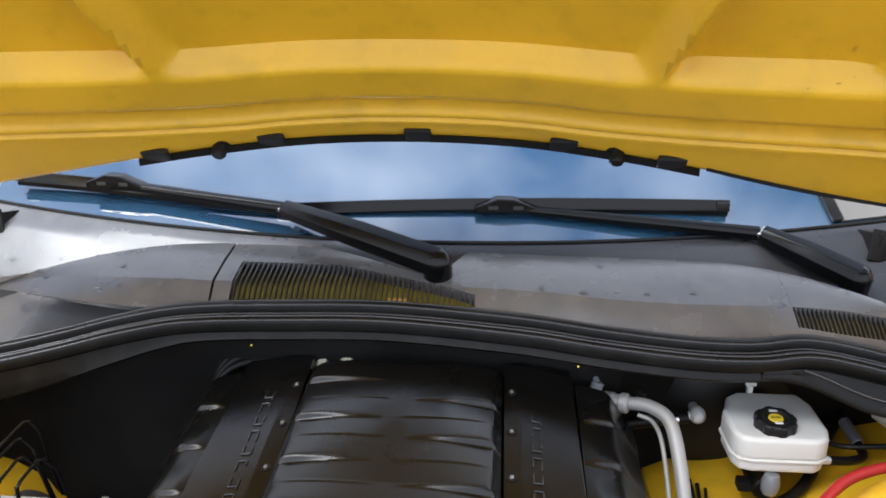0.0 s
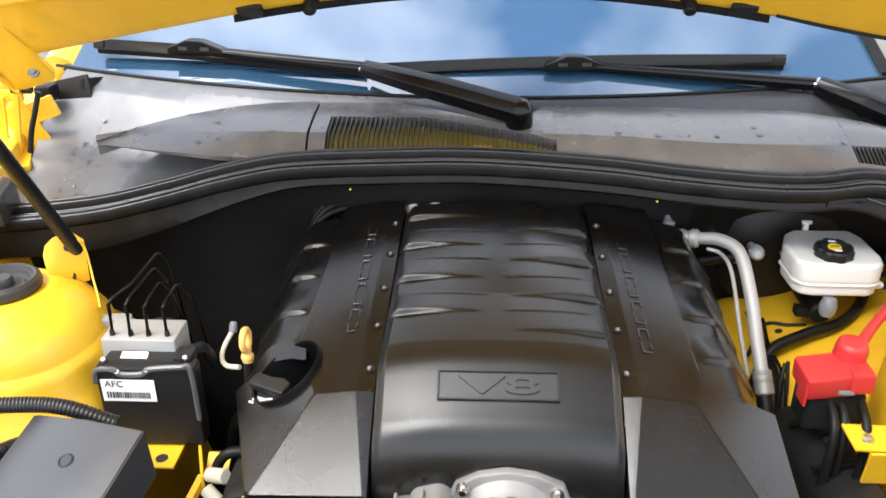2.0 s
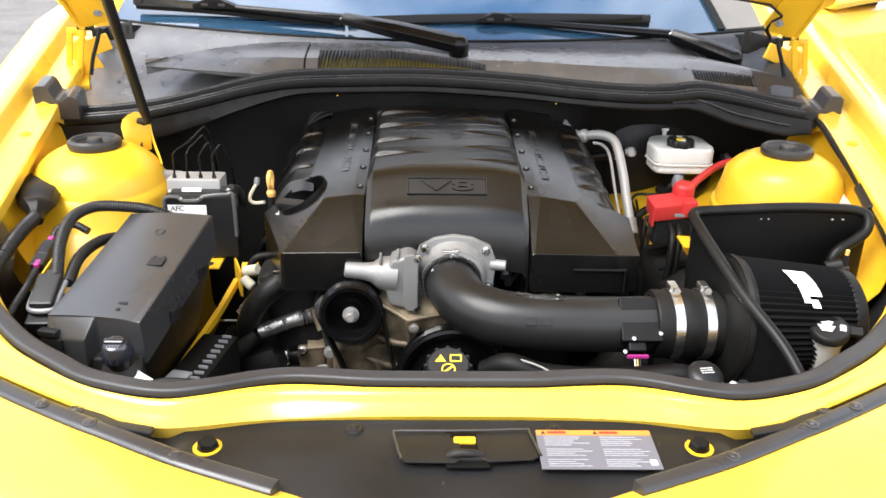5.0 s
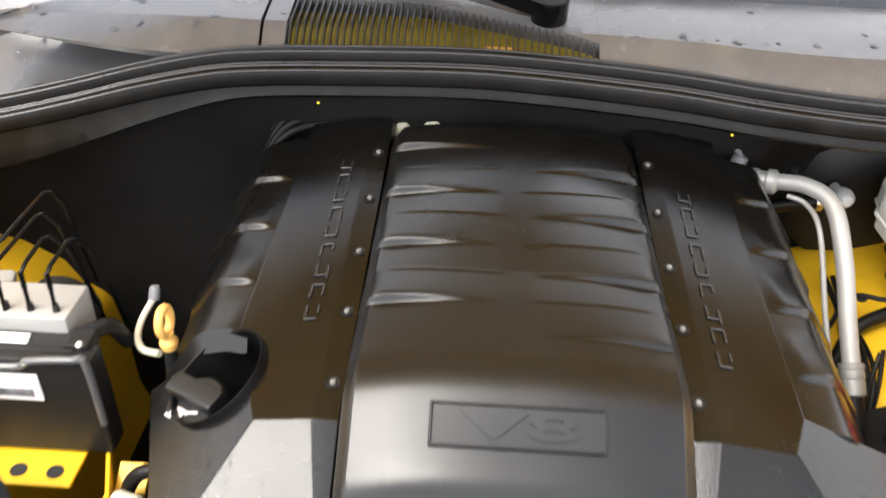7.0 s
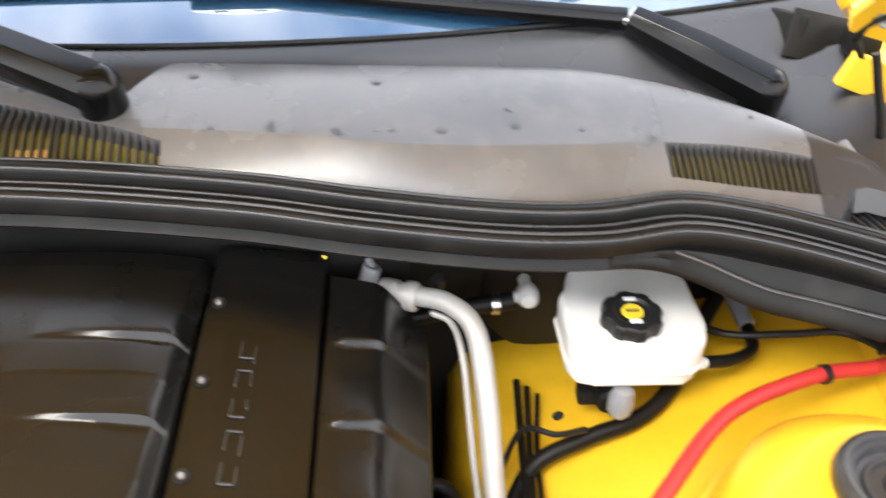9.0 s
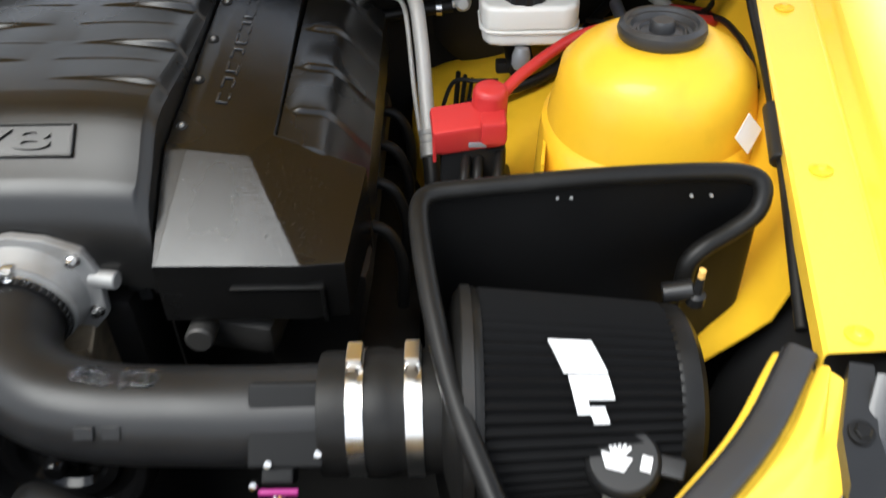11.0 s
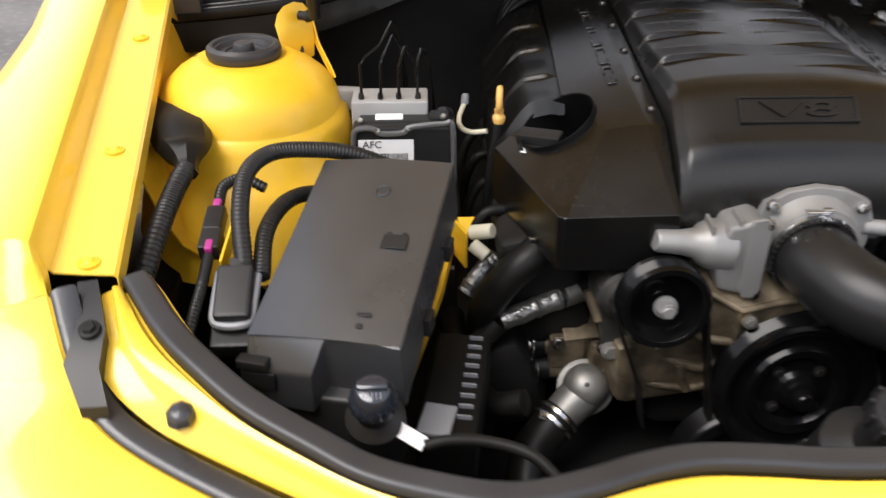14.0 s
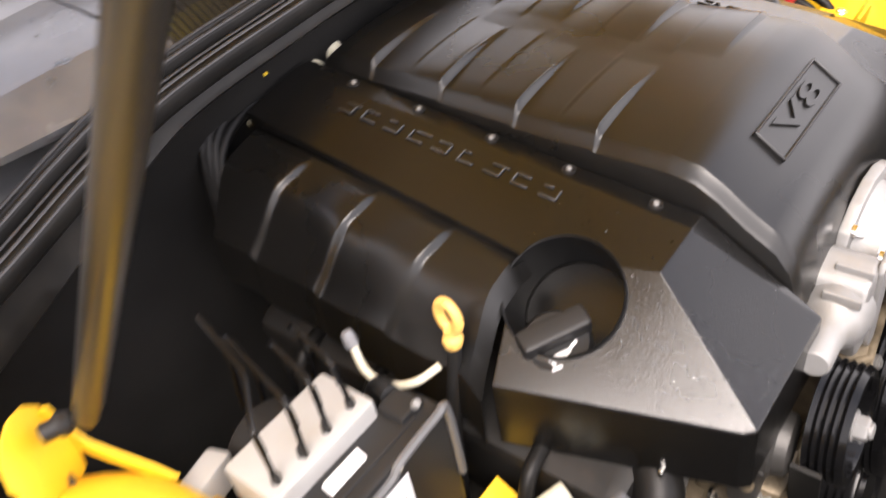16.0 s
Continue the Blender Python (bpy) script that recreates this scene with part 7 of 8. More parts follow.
for v in bm.verts:
    zl = 0.848 - 0.02 * smooth(0.65 - v.co.y, 0.0, 0.075)
    v.co.z = zl + (v.co.z - zl) * (0.45 + 0.45 * smooth(0.62 - v.co.y, 0.0, 0.03))
part("boot", bm, RUBBER, boot, "creased rubber boot")
part("loom", corrugated([(-0.672, 0.580, 0.832), (-0.674, 0.54, 0.828), (-0.678, 0.49, 0.815), (-0.684, 0.42, 0.785), (-0.69, 0.36, 0.74)], 0.0110, 0.0048, 12, 0.08), PLASTIC, boot, "corrugated loom")

# ---- tower tab and gas strut ----
lobe = [(-0.598, 0.812, 0.925), (-0.595, 0.815, 0.938), (-0.587, 0.821, 0.947), (-0.576, 0.830, 0.950), (-0.566, 0.838, 0.946), (-0.558, 0.844, 0.934)]
foot = [(-0.594, 0.808, 0.875), (-0.588, 0.812, 0.876), (-0.581, 0.818, 0.876), (-0.573, 0.825, 0.876), (-0.565, 0.831, 0.876), (-0.556, 0.837, 0.878)]
tab = part("strut_bracket", sheet([[V(*f).lerp(V(*l), k / 4) + V(0.003, -0.006, 0) * math.sin(math.pi * k / 4) for k in range(5)] for f, l in zip(foot, lobe)], 0.0025), YELLOW_INNER, car, "rounded yellow bracket on the strut tower")
fold = [(-0.558, 0.844, 0.934), (-0.555, 0.844, 0.915), (-0.551, 0.838, 0.898), (-0.543, 0.824, 0.886), (-0.533, 0.808, 0.872), (-0.527, 0.796, 0.862)]
part("fold", sheet([[(x, y, z - 0.004), (x + 0.003, y - 0.005, z + 0.001), (x + 0.005, y - 0.010, z + 0.002)] for x, y, z in fold], 0.0025), YELLOW_INNER, tab, "folded yellow flange")
part("slot", lathe([(0, 0.001), (0.006, 0.001), (0.006, -0.001), (0, -0.001)], axis_pose((-0.570, 0.8215, 0.889), (-0.3, -1, 0.2)) @ Matrix.Diagonal((0.7, 1.2, 1, 1)), 14), INK, tab)
part("ball_stud", lathe([(0, 0.012), (0.006, 0.010), (0.008, 0.004), (0.006, 0), (0.006, -0.008), (0, -0.008)], axis_pose((-0.560, 0.815, 0.936), (1, -0.4, 0)), 14), GRIME, tab)
gas = thing("gas_strut", "black gas strut holding the hood open", "gas strut", (-0.545, 0.798, 0.94))
G0, GD = V(-0.545, 0.798, 0.943), V(0.0622, -0.5942, 0.8019)
part("cylinder", merge(rod(G0 + GD * 0.02, G0 + GD * 0.36, 0.0088, 18)), PLASTIC, gas, "black gas cylinder")
part("end_fitting", merge(lathe([(0, 0.03), (0.0065, 0.03), (0.0078, 0.022), (0.0078, -0.004), (0.005, -0.008), (0, -0.008)], axis_pose(G0, GD), 16)), PLASTIC, gas)
part("piston_rod", rod(G0 + GD * 0.355, G0 + GD * 0.78, 0.0045, 14), STEEL, gas, "steel piston rod")

# ---- hood hinges ----
for s in (1, -1):
    hinge = part("hinge", merge(box((s * 0.800, 1.125, 0.945), (0.060, 0.07, 0.012), 0.003, pose(0, 0, 0, 10, 0, s * -20)), box((s * 0.783, 1.160, 0.990), (0.050, 0.004, 0.085), 0.002, pose(0, 0, 0, 0, s * 28, 0)), box((s * 0.752, 1.165, 1.020), (0.050, 0.012, 0.036), 0.003, pose(0, 0, 0, 0, s * 20, 0))), YELLOW_INNER, hood, "yellow painted hinge base")
    face = [(0.727, 1.053, 1.183), (0.743, 1.051, 1.188), (0.784, 1.051, 1.187), (0.792, 1.055, 1.178), (0.792, 1.061, 1.152), (0.779, 1.133, 1.069), (0.766, 1.138, 1.059), (0.705, 1.134, 1.077), (0.701, 1.13, 1.092)]
    n = len(face)
    pts = [(s * x, y, z) for x, y, z in face] + [(s * x, y + 0.006, z + 0.003) for x, y, z in face]
    arm = part("upper_arm", solid(pts, [list(range(n)), list(range(2 * n - 1, n - 1, -1))] + [[i, (i + 1) % n, n + (i + 1) % n, n + i] for i in range(n)]), YELLOW_INNER, hinge, "flat yellow hinge arm")
    part("flange", tube([(s * x, y - 0.003, z) for x, y, z in face[:5]], 0.0035, 8, 5), YELLOW_INNER, arm)
    part("flange", tube([(s * x, y - 0.003, z) for x, y, z in face[4:7]], 0.004, 8, 5), YELLOW_INNER, arm)
    for q in (V(s * 0.751, 1.053, 1.167), V(s * 0.728, 1.120, 1.095)):
        part("bolt", hexbolt(q, (0, -1, 0.5), 0.0065, 0.006), GREY_PLASTIC, arm)
    part("lower_link", merge(box((s * 0.782, 1.130, 1.000), (0.013, 0.006, 0.120), 0.002, pose(0, 0, 0, 8, s * -14, 0)), box((s * 0.808, 1.135, 0.995), (0.013, 0.006, 0.120), 0.002, pose(0, 0, 0, 8, s * -12, 0)), box((s * 0.788, 1.143, 1.050), (0.042, 0.006, 0.018), 0.002)), YELLOW_INNER, hinge, "pair of yellow link straps")
    part("pivot", rod((s * 0.752, 1.145, 1.060), (s * 0.785, 1.145, 1.060), 0.008), PLASTIC, hinge)
    part("rubber_boot", merge(box((s * 0.735, 1.232, 1.030), (0.080, 0.006, 0.050), 0.002, pose(0, 0, 0, -20, s * 12, 0)), box((s * 0.700, 1.250, 1.022), (0.010, 0.050, 0.060), 0.003, pose(0, 0, 0, -10, s * 10, s * 20)), box((s * 0.760, 1.205, 1.038), (0.030, 0.040, 0.030), 0.008)), RUBBER, hinge, "black rubber end flap")
    part("ground_lead", tube([(s * 0.728, 1.12, 1.062), (s * 0.738, 1.115, 1.03), (s * 0.748, 1.11, 1.00), (s * 0.755, 1.105, 0.965)], 0.0045, 8, 6), RUBBER, hinge, "black ground lead")

# ---- wipers ----
def wiper(pivot, joint, clip, blade_a, blade_b):
    w = thing("wiper", "black windscreen wiper arm and beam blade, wet", "wiper", pivot, "wipers")
    pv, jt, cl = V(*pivot), V(*joint), V(*clip)
    up = V(0, -0.25, 0.97)
    def beam(p, q, w0, w1, h0, h1):
        d = (q - p).normalized()
        sd = d.cross(up).normalized()
        u = sd.cross(d)
        pts = []
        for c, ww, hh in ((p, w0, h0), (p.lerp(q, 0.5), (w0 + w1) / 2, (h0 + h1) / 2), (q, w1, h1)):
            pts.append([c - sd * ww - u * hh * 0.2, c - sd * ww + u * hh * 0.55, c - sd * ww * 0.5 + u * hh, c + sd * ww * 0.5 + u * hh, c + sd * ww + u * hh * 0.55, c + sd * ww - u * hh * 0.2])
        bm = bmesh.new()
        vs = [[bm.verts.new(x) for x in r] for r in pts]
        for a, b in zip(vs, vs[1:]):
            for k in range(6):
                bm.faces.new([a[k], a[(k + 1) % 6], b[(k + 1) % 6], b[k]])
        bm.faces.new(vs[0])
        bm.faces.new(vs[-1])
        bmesh.ops.bevel(bm, geom=[e for e in bm.edges if len(e.link_faces) == 2], offset=0.001, segments=1, affect="EDGES")
        return bm
    head = part("arm_head", merge(beam(pv, pv.lerp(jt, 0.5), 0.0215, 0.0205, 0.026, 0.025), beam(pv.lerp(jt, 0.497), jt, 0.0205, 0.0140, 0.025, 0.018)), BLACK, w, "thick black arm")
    part("pivot_cap", lathe([(0, 0.0255), (0.010, 0.0252), (0.0155, 0.022), (0.0200, 0.0145), (0.0212, 0.010), (0.0212, -0.03), (0, -0.03)], axis_pose(pv, up), 28), BLACK, head)
    part("joint_pin", lathe([(0, 0.013), (0.003, 0.013), (0.004, 0.012), (0.004, -0.012), (0.003, -0.013), (0, -0.013)], axis_pose(jt + up * 0.008, (jt - pv).cross(up)), 12), STEEL, head)
    part("arm", beam(jt.lerp(cl, 0.01), cl, 0.0105, 0.0070, 0.015, 0.009), BLACK, w, "slim black arm")
    a, b = V(*blade_a), V(*blade_b)
    line = [a.lerp(b, k / 10) + V(0, 0, 0.006 * math.sin(math.pi * k / 10)) for k in range(11)]
    blade = part("blade", strip(line, [(-0.011, -0.003), (-0.008, 0.005), (0.001, 0.014), (0.004, 0.014), (0.006, 0.004), (0.009, -0.003)]), BLACK, w, "black beam blade")
    part("rubber", strip([p + V(0, 0, -0.003) for p in line], [(-0.002, 0.002), (0.002, 0.002), (0.001, -0.010), (-0.001, -0.010)]), RUBBER, blade)
    for p, q in ((line[0], line[1]), (line[-1], line[-2])):
        part("end_cap", box(p.lerp(q, 0.15) + V(0, 0, 0.004), (0.022, 0.018, 0.016), 0.003, pose(0, 0, 0, 0, 0, math.degrees(math.atan2((b - a).y, (b - a).x)))), PLASTIC, blade)
    turn = math.degrees(math.atan2((b - a).y, (b - a).x))
    CL = Matrix.Translation(cl) @ pose(0, 0, 0, 0, 0, turn)
    clip_part = part("clip", prism([(-0.052, -0.004), (0.052, -0.004), (0.050, 0.006), (0.030, 0.013), (0.012, 0.020), (-0.016, 0.021), (-0.030, 0.015), (-0.052, 0.007)], -0.012, 0.012, CL @ pose(0, 0, 0, 90, 0, 0), 0.003), BLACK, blade, "humped black clip")
    for dx in (-0.022, 0.018):
        part("clip_slot", box((0, 0, 0), (0.016, 0.0006, 0.006), 0.0002, CL @ Matrix.Translation((dx, -0.0122, 0.006)), 1), INK, clip_part)
    return w


wiper((0.036, 1.102, 1.034), (-0.220, 1.233, 1.070), (-0.520, 1.290, 1.090), (-0.712, 1.320, 1.092), (-0.225, 1.260, 1.060))
wiper((0.652, 1.160, 1.004), (0.530, 1.235, 1.046), (0.135, 1.268, 1.070), (-0.215, 1.262, 1.062), (0.490, 1.288, 1.074))

# ---- nose details ----
for s in (1, -1):
    bolt = part("bump_stop", merge(lathe([(0, 0.012), (0.009, 0.012), (0.012, 0.009), (0.013, 0.0), (0, 0)], axis_pose((s * 0.286, 0.098, 0.729), (0, -0.2, 1)), 6)), RUBBER, radiator_cover, "black rubber bump stop")
    part("ring", lathe([(0.012, 0.001), (0.0165, 0.001), (0.0165, 0.003), (0.012, 0.003)], axis_pose((s * 0.287, 0.097, 0.7280), (0, -0.05, 1)), 26, True), YELLOW_INNER, bolt, "yellow washer")
    part("push_pin", lathe([(0, 0.006), (0.004, 0.006), (0.005, 0.003), (0.010, 0.002), (0.011, -0.001), (0, -0.001)], axis_pose((s * 0.120, 0.128, 0.7340), (0, 0, 1)), 18), PLASTIC, radiator_cover)
    part("header_stop", lathe([(0, 0.012), (0.006, 0.0118), (0.0095, 0.010), (0.0115, 0.0065), (0.0122, 0.0), (0, 0)], axis_pose((s * 0.603, 0.240, 0.7755), (0, -0.2, 1)), 8), LID, header, "black rubber stop")
    for x, y, z in ((0.686, 0.266, 0.7785), (0.495, 0.151, 0.7545), (0.427, 0.118, 0.7505), (0.313, 0.062, 0.745)):
        part("push_pin", lathe([(0, 0.0016), (0.0032, 0.0016), (0.0040, 0.0006), (0.0046, 0.0012), (0.0078, 0.0006), (0.0086, -0.0012), (0, -0.002)], axis_pose((s * x, y, z), (0, 0, 1)), 18), LID, radiator_cover)
    tab = part("tab", prism([(s * x, y) for x, y in ((0.436, 0.122), (0.468, 0.139), (0.468, 0.150), (0.460, 0.1565), (0.448, 0.1565), (0.436, 0.148), (0.395, 0.124), (0.350, 0.112), (0.350, 0.098))][::s], 0.7425, 0.7485, None, 0.0015), PLASTIC, radiator_cover, "rounded black fixing tab")
    part("tab_bolt", merge(hexbolt((s * 0.453, 0.144, 0.7485), (0, 0, 1), 0.0040, 0.003), lathe([(0.0075, 0.0012), (0.009, 0.0012), (0.0095, -0.001), (0.007, -0.001)], Matrix.Translation((s * 0.453, 0.144, 0.7487)), 20)), LID, tab)
    outline = [(0.708, 0.346, 0.836), (0.692, 0.350, 0.836), (0.674, 0.302, 0.818), (0.672, 0.270, 0.803), (0.660, 0.243, 0.786), (0.682, 0.243, 0.785), (0.702, 0.275, 0.803), (0.698, 0.300, 0.818)]
    n = len(outline)
    cap_pts = [(s * x, y, z) for x, y, z in outline] + [(s * x, y, z - 0.03) for x, y, z in outline]
    corner = part("corner_cap", solid(cap_pts, [[0, 1, 2, 7], [7, 2, 3, 6], [3, 4, 5, 6], list(range(n, 2 * n))] + [[i, (i + 1) % n, n + (i + 1) % n, n + i] for i in range(n)]), PLASTIC, car, "black plastic corner cap")
    part("cap_bolt", hexbolt((s * 0.686, 0.300, 0.819), (0, -0.3, 1), 0.006, 0.005), RUBBER, corner)
latch = thing("hood_latch", "black latch tray with yellow striker plate", "hood latch", (0.01, 0.10, 0.72))
for poly in ([(-0.072, 0.116), (-0.006, 0.116), (-0.005, 0.106), (0.004, 0.104), (0.006, 0.066), (-0.002, 0.060), (-0.056, 0.061), (-0.062, 0.066)], [(0.024, 0.106), (0.026, 0.116), (0.086, 0.119), (0.095, 0.072), (0.088, 0.066), (0.036, 0.062), (0.028, 0.068)]):
    part("tray_plate", prism(poly[::-1], 0.7345, 0.7375, None, 0.0012), PLASTIC, latch, "black pressed plate")
part("tray_lip", tube([(-0.062, 0.064, 0.7384), (-0.067, 0.085, 0.7386), (-0.072, 0.112, 0.7390), (-0.068, 0.117, 0.7392), (-0.02, 0.1175, 0.7392), (0.03, 0.118, 0.7394), (0.084, 0.1205, 0.7394), (0.088, 0.116, 0.739), (0.0965, 0.072, 0.738)], 0.0016, 8, 4), LID, latch, "raised lip, greyer than the plates")
# no opening is cut here; a near-black plate stands for its shadow
part("tray_floor", box((0.013, 0.088, 0.7335), (0.050, 0.064, 0.004), 0.001, pose(0, 0, 0, 2)), SHIELD, latch, "dark plate in place of the shaded opening")
part("striker_plate", box((0.011, 0.101, 0.7365), (0.026, 0.011, 0.006), 0.002, pose(0, 0, 0, 6)), YELLOW_INNER, latch, "yellow striker plate")
part("hook", merge(tube([(-0.010, 0.074, 0.733), (0.000, 0.072, 0.740), (0.018, 0.072, 0.740), (0.032, 0.077, 0.733)], 0.005, 10, 6), box((0.012, 0.074, 0.733), (0.040, 0.016, 0.010), 0.003)), GRIME, latch, "dark steel hook")
sticker = thing("warning_label", "dark warning label with orange header on the radiator cover", "label", (0.162, 0.092, 0.735))
LB = Matrix.Translation((0.1640, 0.0855, 0.7362)) @ pose(0, 0, 0, 2.5, 0, -0.3)
part("backing", box((0, 0, 0), (0.137, 0.070, 0.0012), 0.0004, LB), SLATE, sticker, "dark grey backing")
part("header", box((0, 0, 0), (0.135, 0.009, 0.0006), 0, LB @ Matrix.Translation((0, 0.0297, 0.0009))), ORANGE_INK, sticker, "orange header band")
for x in (-0.052, 0.010):
    part("header_mark", prism([(-0.003, -0.003), (0.003, -0.003), (0, 0.003)], 0, 0.0004, LB @ Matrix.Translation((x - 0.008, 0.0297, 0.0013))), INK, sticker)
    part("header_mark", box((0, 0, 0), (0.022, 0.004, 0.0004), 0, LB @ Matrix.Translation((x + 0.008, 0.0297, 0.0014))), RED, sticker)
random.seed(9)
for col in (-0.034, 0.032):
    for row in range(15):
        if row in (5, 10):
            continue
        w = 0.056 * random.uniform(0.55, 1.0)
        part("print_bar", box((0, 0, 0), (w, 0.0007, 0.0004), 0, LB @ Matrix.Translation((col - 0.028 + w / 2 + 0.002, 0.0215 - 0.0037 * row, 0.0009))), SMALL_PRINT, sticker)
part("stamp", box((0, 0, 0), (0.008, 0.009, 0.0004), 0, LB @ Matrix.Translation((0.060, -0.024, 0.0010))), LOGO, sticker)

# ---- small markers and clips on the firewall side ----
for x, y, z in ((-0.216, 0.997, 0.950), (0.234, 0.982, 0.942)):
    solo("paint_dab", lathe([(0, 0.0012), (0.0011, 0.001), (0.0016, 0), (0, -0.004)], axis_pose((x, y, z), (0, -1, 0.2)), 10), YELLOW_INK, "small yellow clip below the seal", "clip", "seal clips")
for x, y, z in ((-0.126, 1.040, 0.893), (-0.091, 1.045, 0.897)):
    solo("bleed_cap", lathe([(0, 0.016), (0.006, 0.0155), (0.0095, 0.012), (0.0105, 0.006), (0.0105, -0.03), (0, -0.03)], axis_pose((x, y, z), (-0.1, -0.2, 1)), 18), CREAM, "cream plastic cap behind the intake cover", "cap", "bleed caps")
solo("loom_clip", lathe([(0, 0.006), (0.004, 0.005), (0.006, 0), (0.004, -0.005), (0, -0.006)], Matrix.Translation((-0.215, 1.045, 0.888)), 12), CREAM, "small cream clip on the rear wiring", "clip")
solo("line_retainer", merge(box((0.205, 1.055, 0.920), (0.030, 0.012, 0.016), 0.004), tube([(0.19, 1.05, 0.91), (0.18, 1.055, 0.90), (0.17, 1.05, 0.88)], 0.004, 8, 4)), CREAM, "cream line retainer behind the covers", "clip")
back = thing("rear_wiring", "black wiring bundle behind the engine", "wiring", (-0.2, 1.04, 0.88))
for k in range(4):
    part("loom", tube([(-0.31, 0.99 + 0.008 * k, 0.80), (-0.27, 1.03 + 0.006 * k, 0.885 + 0.008 * k), (-0.20, 1.045 + 0.006 * k, 0.905 + 0.007 * k), (-0.12, 1.05, 0.91 + 0.005 * k), (-0.02, 1.055, 0.90 + 0.004 * k)], 0.006, 10, 6), SHIELD, back)

# ---- slots in the hood's inner panel ----
for s in (1, -1):
    p = V(s * 0.537, 0.948, 1.320) + HN * 0.004
    m = Matrix.Translation(p) @ Matrix((V(1, 0, 0), HD, HN)).transposed().to_4x4()
    oval = [(0.011 * math.cos(a) + (0.009 if math.cos(a) > 0 else -0.009), 0.008 * math.sin(a)) for a in [2 * math.pi * k / 24 for k in range(24)]]
    slot = part("slot", prism(oval, -0.004, 0.0008, m, 0.0006, 1), INK, hood, "black oblong slot")
    part("slot_screw", lathe([(0, 0.003), (0.004, 0.0028), (0.0065, 0.001), (0.0065, -0.002), (0, -0.002)], m @ Matrix.Translation((0.012, 0, 0.0006)), 14), GRIME, slot)
random.seed(31)
hd = bmesh.new()
for k in range(60):
    x, v = random.uniform(0.44, 0.66), random.gauss(0.215, 0.03)
    base = min(hood_line, key=lambda q: abs(q.x - x))
    r = random.choice((0.0015, 0.002, 0.003))
    d = lathe([(0, r * 0.7), (r * 0.6, r * 0.55), (r * 0.95, r * 0.2), (r, 0), (0, -r * 0.1)], axis_pose(base + HD * hood_v(base.x, v) + HN * hood_relief(base.x, v), HN), 9)
    vs2 = {q: hd.verts.new(q.co) for q in d.verts}
    for f in d.faces:
        hd.faces.new([vs2[q] for q in f.verts])
    d.free()
solo("hood_raindrops", hd, WATER, "clear raindrops hanging under the hood", "raindrops", kind="stuff")

# ---- the open driver's door ----
away, face = V(math.sin(radians(62)), math.cos(radians(62)), 0), V(math.cos(radians(62)), -math.sin(radians(62)), 0)
rows = []
for k in range(13):
    t = k / 12
    o = V(0.905, 1.475, 0) + away * (1.10 * t)
    top = 1.080 + 0.008 * t
    rows.append([o - face * 0.12 + V(0, 0, top - 0.01), o - face * 0.02 + V(0, 0, top), o + face * 0.006 + V(0, 0, top - 0.012), o + face * 0.025 + V(0, 0, top - 0.060 + 0.02 * t), o + face * 0.034 + V(0, 0, top - 0.075 + 0.02 * t), o + face * 0.040 + V(0, 0, 0.85), o + face * 0.030 + V(0, 0, 0.70), o + face * 0.030 + V(0, 0, 0.5), o + face * 0.0 + V(0, 0, 0.32)])
door = part("door", sheet(rows, 0.003), YELLOW, car, "yellow door standing wide open, with shoulder crease")
part("inner_trim", sheet([[r[0], r[0] + V(0, 0, -0.35), r[0] + V(0, 0, -0.66)] for r in rows], 0.01), DARK_IN, door, "dark door trim")
part("belt_seal", tube([r[1] + V(0, 0, 0.004) for r in rows[:5]], 0.005, 8, 2), RUBBER, door, "black belt-line seal")
part("mirror", moved(lathe([(0, 0.080), (0.03, 0.075), (0.055, 0.055), (0.067, 0.015), (0.066, -0.03), (0.05, -0.045), (0, -0.045)], None, 28), Matrix.Translation((1.255, 1.630, 1.185)) @ pose(0, 0, 0, 90, 0, -28) @ Matrix.Diagonal((2.3, 1.25, 1.0, 1))), YELLOW, door, "yellow door mirror")
part("mirror_foot", box((1.13, 1.60, 1.105), (0.24, 0.06, 0.035), 0.015, pose(0, 0, 0, 0, -5, 28)), YELLOW, door)
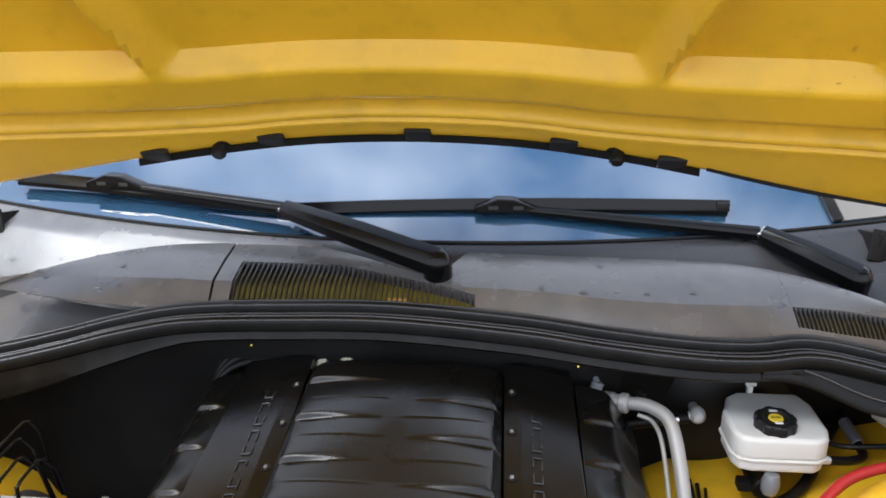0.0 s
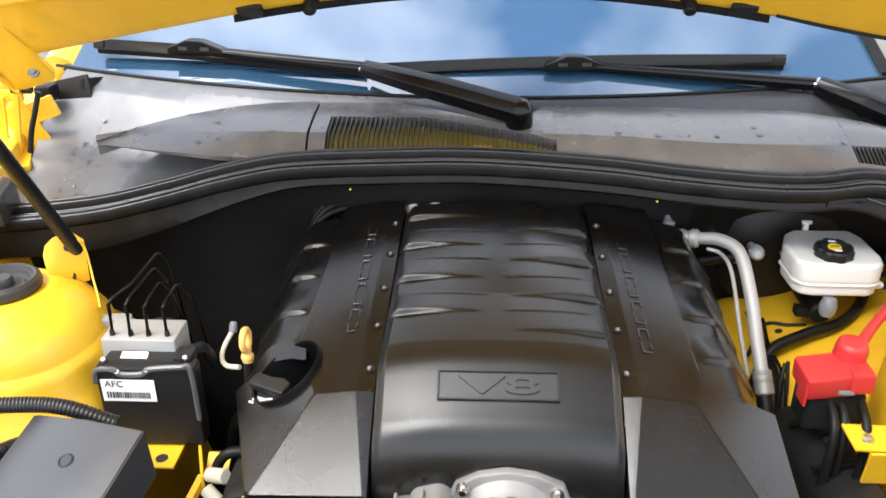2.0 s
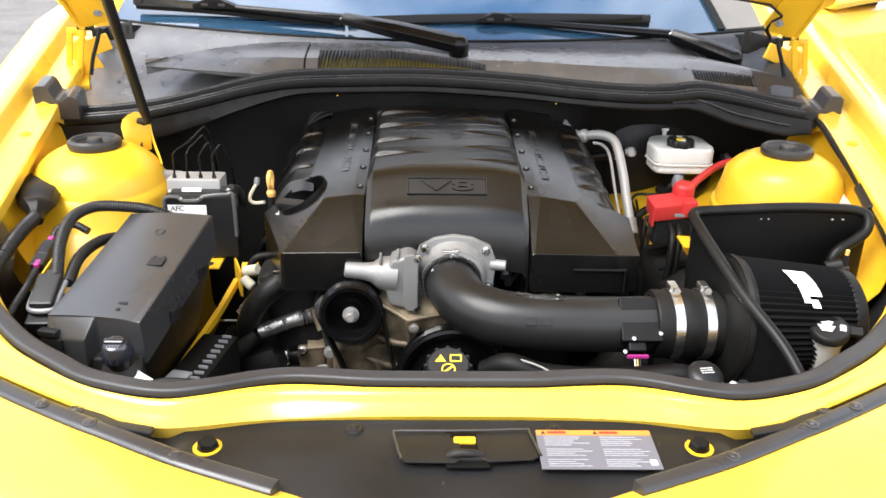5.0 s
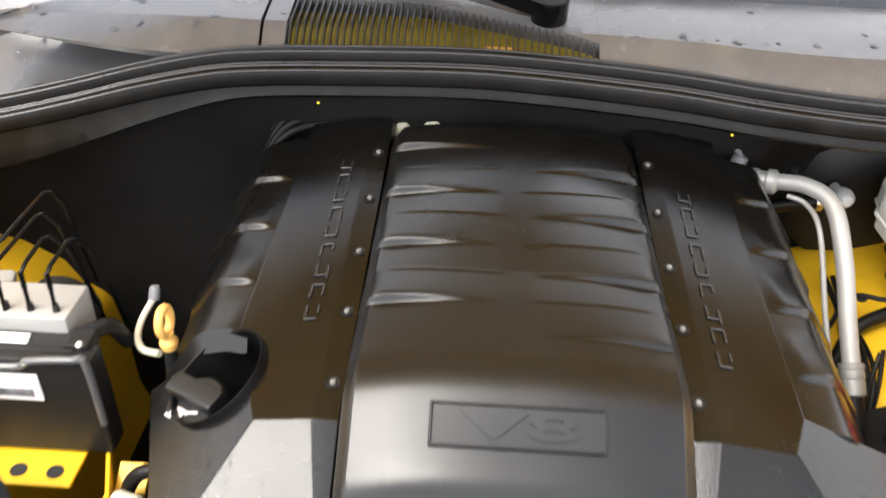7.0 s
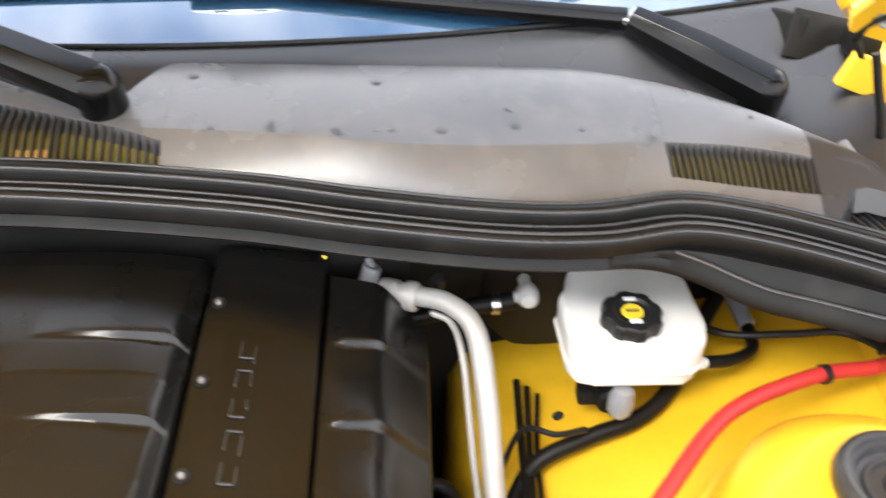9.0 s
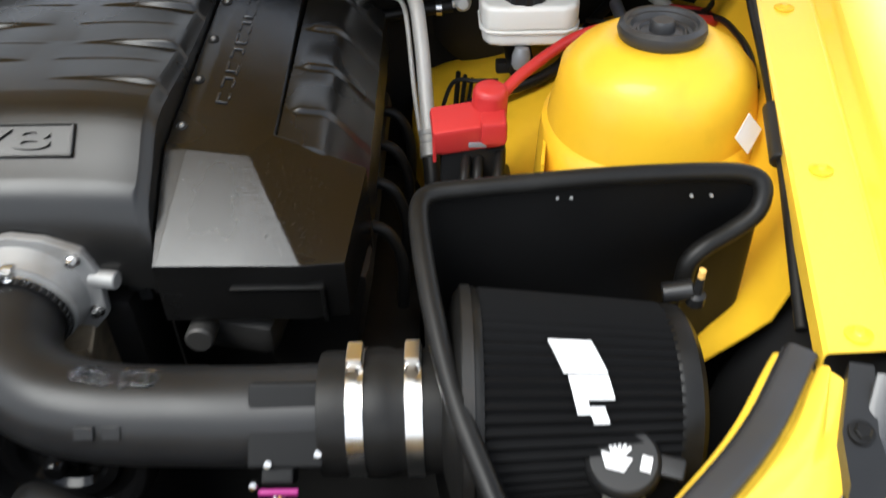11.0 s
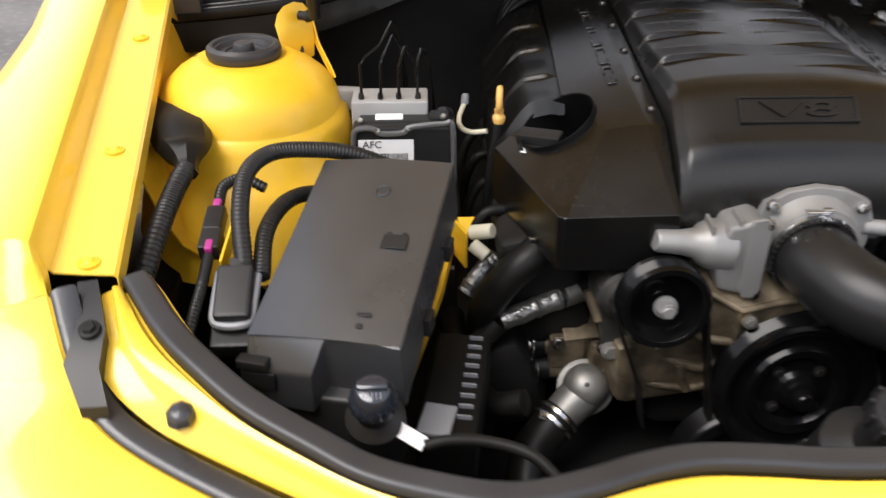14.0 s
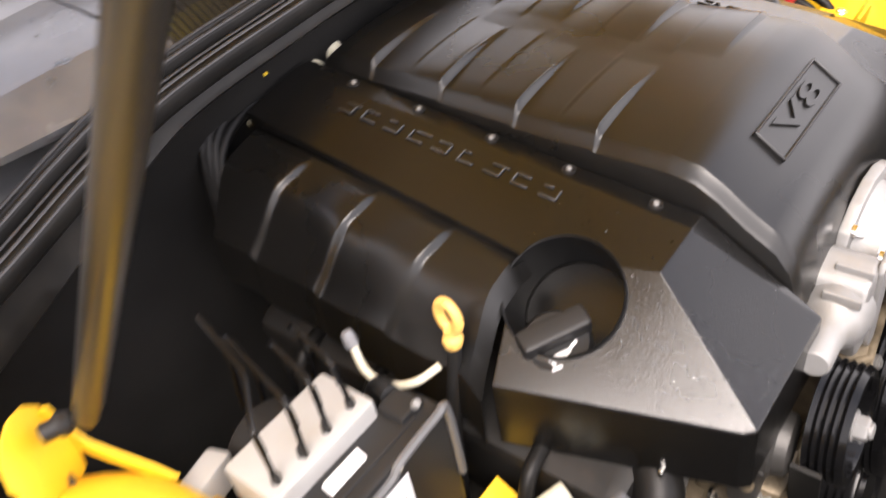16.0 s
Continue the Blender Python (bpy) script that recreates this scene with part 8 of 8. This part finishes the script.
# ---- the rest of the car, closing the view ----
for s in (1, -1):
    rows = []
    for y, top, w in ((1.44, 1.02, 0.955), (1.9, 1.02, 0.955), (2.6, 1.03, 0.955), (3.2, 1.05, 0.95), (3.9, 0.98, 0.90)):
        rows.append([(s * (w - 0.11), y, top + 0.004), (s * (w - 0.03), y, top - 0.02), (s * w, y, top - 0.09), (s * w, y, 0.62), (s * (w - 0.03), y, 0.32)])
    part("body_side", sheet(rows, 0.01), YELLOW, car, "yellow body side")
    part("roof_pillar", tube([(s * 0.79, 1.33, 1.045), (s * 0.72, 1.75, 1.27), (s * 0.64, 2.05, 1.38), (s * 0.60, 2.6, 1.40), (s * 0.66, 3.3, 1.12)], 0.035, 10, 6), YELLOW, car, "yellow roof pillar")
    part("side_window", sheet([[(s * 0.86, y, 1.0), (s * 0.70, y, z)] for y, z in ((1.6, 1.18), (2.1, 1.36), (2.7, 1.36), (3.1, 1.15))], 0.004), DARK_IN, car, "dark side window")
    for y in (0.62, 3.42):
        wheel = part("wheel", lathe([(0.20, -0.12), (0.31, -0.12), (0.345, -0.10), (0.355, -0.05), (0.355, 0.05), (0.345, 0.10), (0.31, 0.115), (0.25, 0.11), (0.25, 0.07), (0.20, 0.05)], axis_pose((s * 0.80, y, 0.355), (s, 0, 0)), 48), RUBBER, car, "black tyre")
        part("rim", lathe([(0, 0.06), (0.05, 0.06), (0.08, 0.045), (0.22, 0.055), (0.25, 0.09), (0.252, 0.06), (0.20, 0.03), (0, 0.03)], axis_pose((s * 0.80, y, 0.355), (s, 0, 0)), 40), ALU, wheel, "alloy rim")
    if s > 0:
        continue
    mirror = part("door_mirror", moved(lathe([(0, 0.075), (0.03, 0.07), (0.055, 0.05), (0.065, 0.01), (0.064, -0.03), (0.05, -0.045), (0, -0.045)], None, 24), Matrix.Translation((s * 0.99, 1.80, 1.06)) @ pose(0, 0, 0, 90, 0, 0) @ Matrix.Diagonal((1.6, 0.95, 1.0, 1))), YELLOW, car, "yellow door mirror")
    part("mirror_stalk", box((s * 0.91, 1.80, 1.03), (0.08, 0.04, 0.03), 0.01), PLASTIC, mirror)
part("roof", sheet([[(x, y, z + 0.03 * (1 - (x / 0.66) ** 2)) for x in (-0.64, -0.4, -0.2, 0, 0.2, 0.4, 0.64)] for y, z in ((1.95, 1.375), (2.3, 1.40), (2.7, 1.395), (3.1, 1.28), (3.4, 1.10), (3.9, 0.99), (4.1, 0.7), (4.1, 0.35))], 0.02), YELLOW, car, "yellow roof and tail")

# ---- raindrops ----
bpy.context.view_layer.update()
_deps = bpy.context.evaluated_depsgraph_get()


def rain(name, label, spots, top, allowed, sizes, seed, flat=0.55):
    """Small drops where spots lie over one of the allowed parts."""
    rng = random.Random(seed)
    bm = bmesh.new()
    for x, y in spots:
        hit, place, normal, _, ob, _ = scene.ray_cast(_deps, V(x, y, top), V(0, 0, -1))
        if not hit or not ob.name.startswith(allowed):
            continue
        r = rng.choice(sizes)
        d = lathe([(0, r * flat), (r * 0.5, r * flat * 0.85), (r * 0.85, r * flat * 0.4), (r, 0), (0, -r * 0.05)], axis_pose(place, normal, rng.uniform(0, 180)) @ Matrix.Diagonal((rng.uniform(0.8, 1.7), 1, 1, 1)), 9)
        vs2 = {v: bm.verts.new(v.co) for v in d.verts}
        for f in d.faces:
            bm.faces.new([vs2[v] for v in f.verts])
        d.free()
    solo(name, bm, WATER, label, "raindrops", kind="stuff")


rng = random.Random(21)
spots = [(rng.uniform(-0.60, 0.68), rng.uniform(1.05, 1.19)) for _ in range(60)] + [(rng.uniform(-0.62, -0.3), rng.uniform(1.03, 1.2)) for _ in range(22)] + [(rng.uniform(0.12, 0.34), rng.gauss(1.071, 0.003)) for _ in range(16)] + [(rng.gauss(-0.66, 0.05), rng.gauss(1.09, 0.04)) for _ in range(80)]
rain("cowl_raindrops", "clear raindrops on the cowl panel", spots, 1.10, ("main_panel", "end_piece", "lower_tray"), (0.0012, 0.0015, 0.002, 0.003, 0.0045), 1, 0.4)
spots = [(rng.uniform(-0.27, -0.14), rng.uniform(0.50, 0.72)) for _ in range(260)] + [(rng.uniform(0.14, 0.27), rng.uniform(0.515, 0.64)) for _ in range(120)] + [(-0.215 - 0.07 * rng.random() ** 1.3, rng.uniform(0.49, 0.645)) for _ in range(600)] + [(rng.uniform(0.20, 0.29), rng.uniform(0.49, 0.62)) for _ in range(320)]
rain("cover_raindrops", "fine raindrops on the rail covers", spots, 1.0, ("top_panel",), (0.0004, 0.0005, 0.0006, 0.0008), 2, 0.30)
spots = [(rng.uniform(0.10, 0.17), rng.uniform(0.385, 0.405)) for _ in range(60)] + [(rng.gauss(-0.01, 0.02), rng.gauss(0.50, 0.012)) for _ in range(70)]
rain("tube_raindrops", "raindrops on the intake tube", spots, 0.90, ("tube_body", "cuff", "rib"), (0.0012, 0.0020, 0.0030, 0.0042), 3, 0.65)
spots = [(rng.uniform(-0.45, 0.45), rng.uniform(-0.02, 0.14)) for _ in range(40)]
rain("nose_raindrops", "raindrops on the radiator cover", spots, 0.80, ("radiator_cover",), (0.001, 0.0015, 0.002), 4)
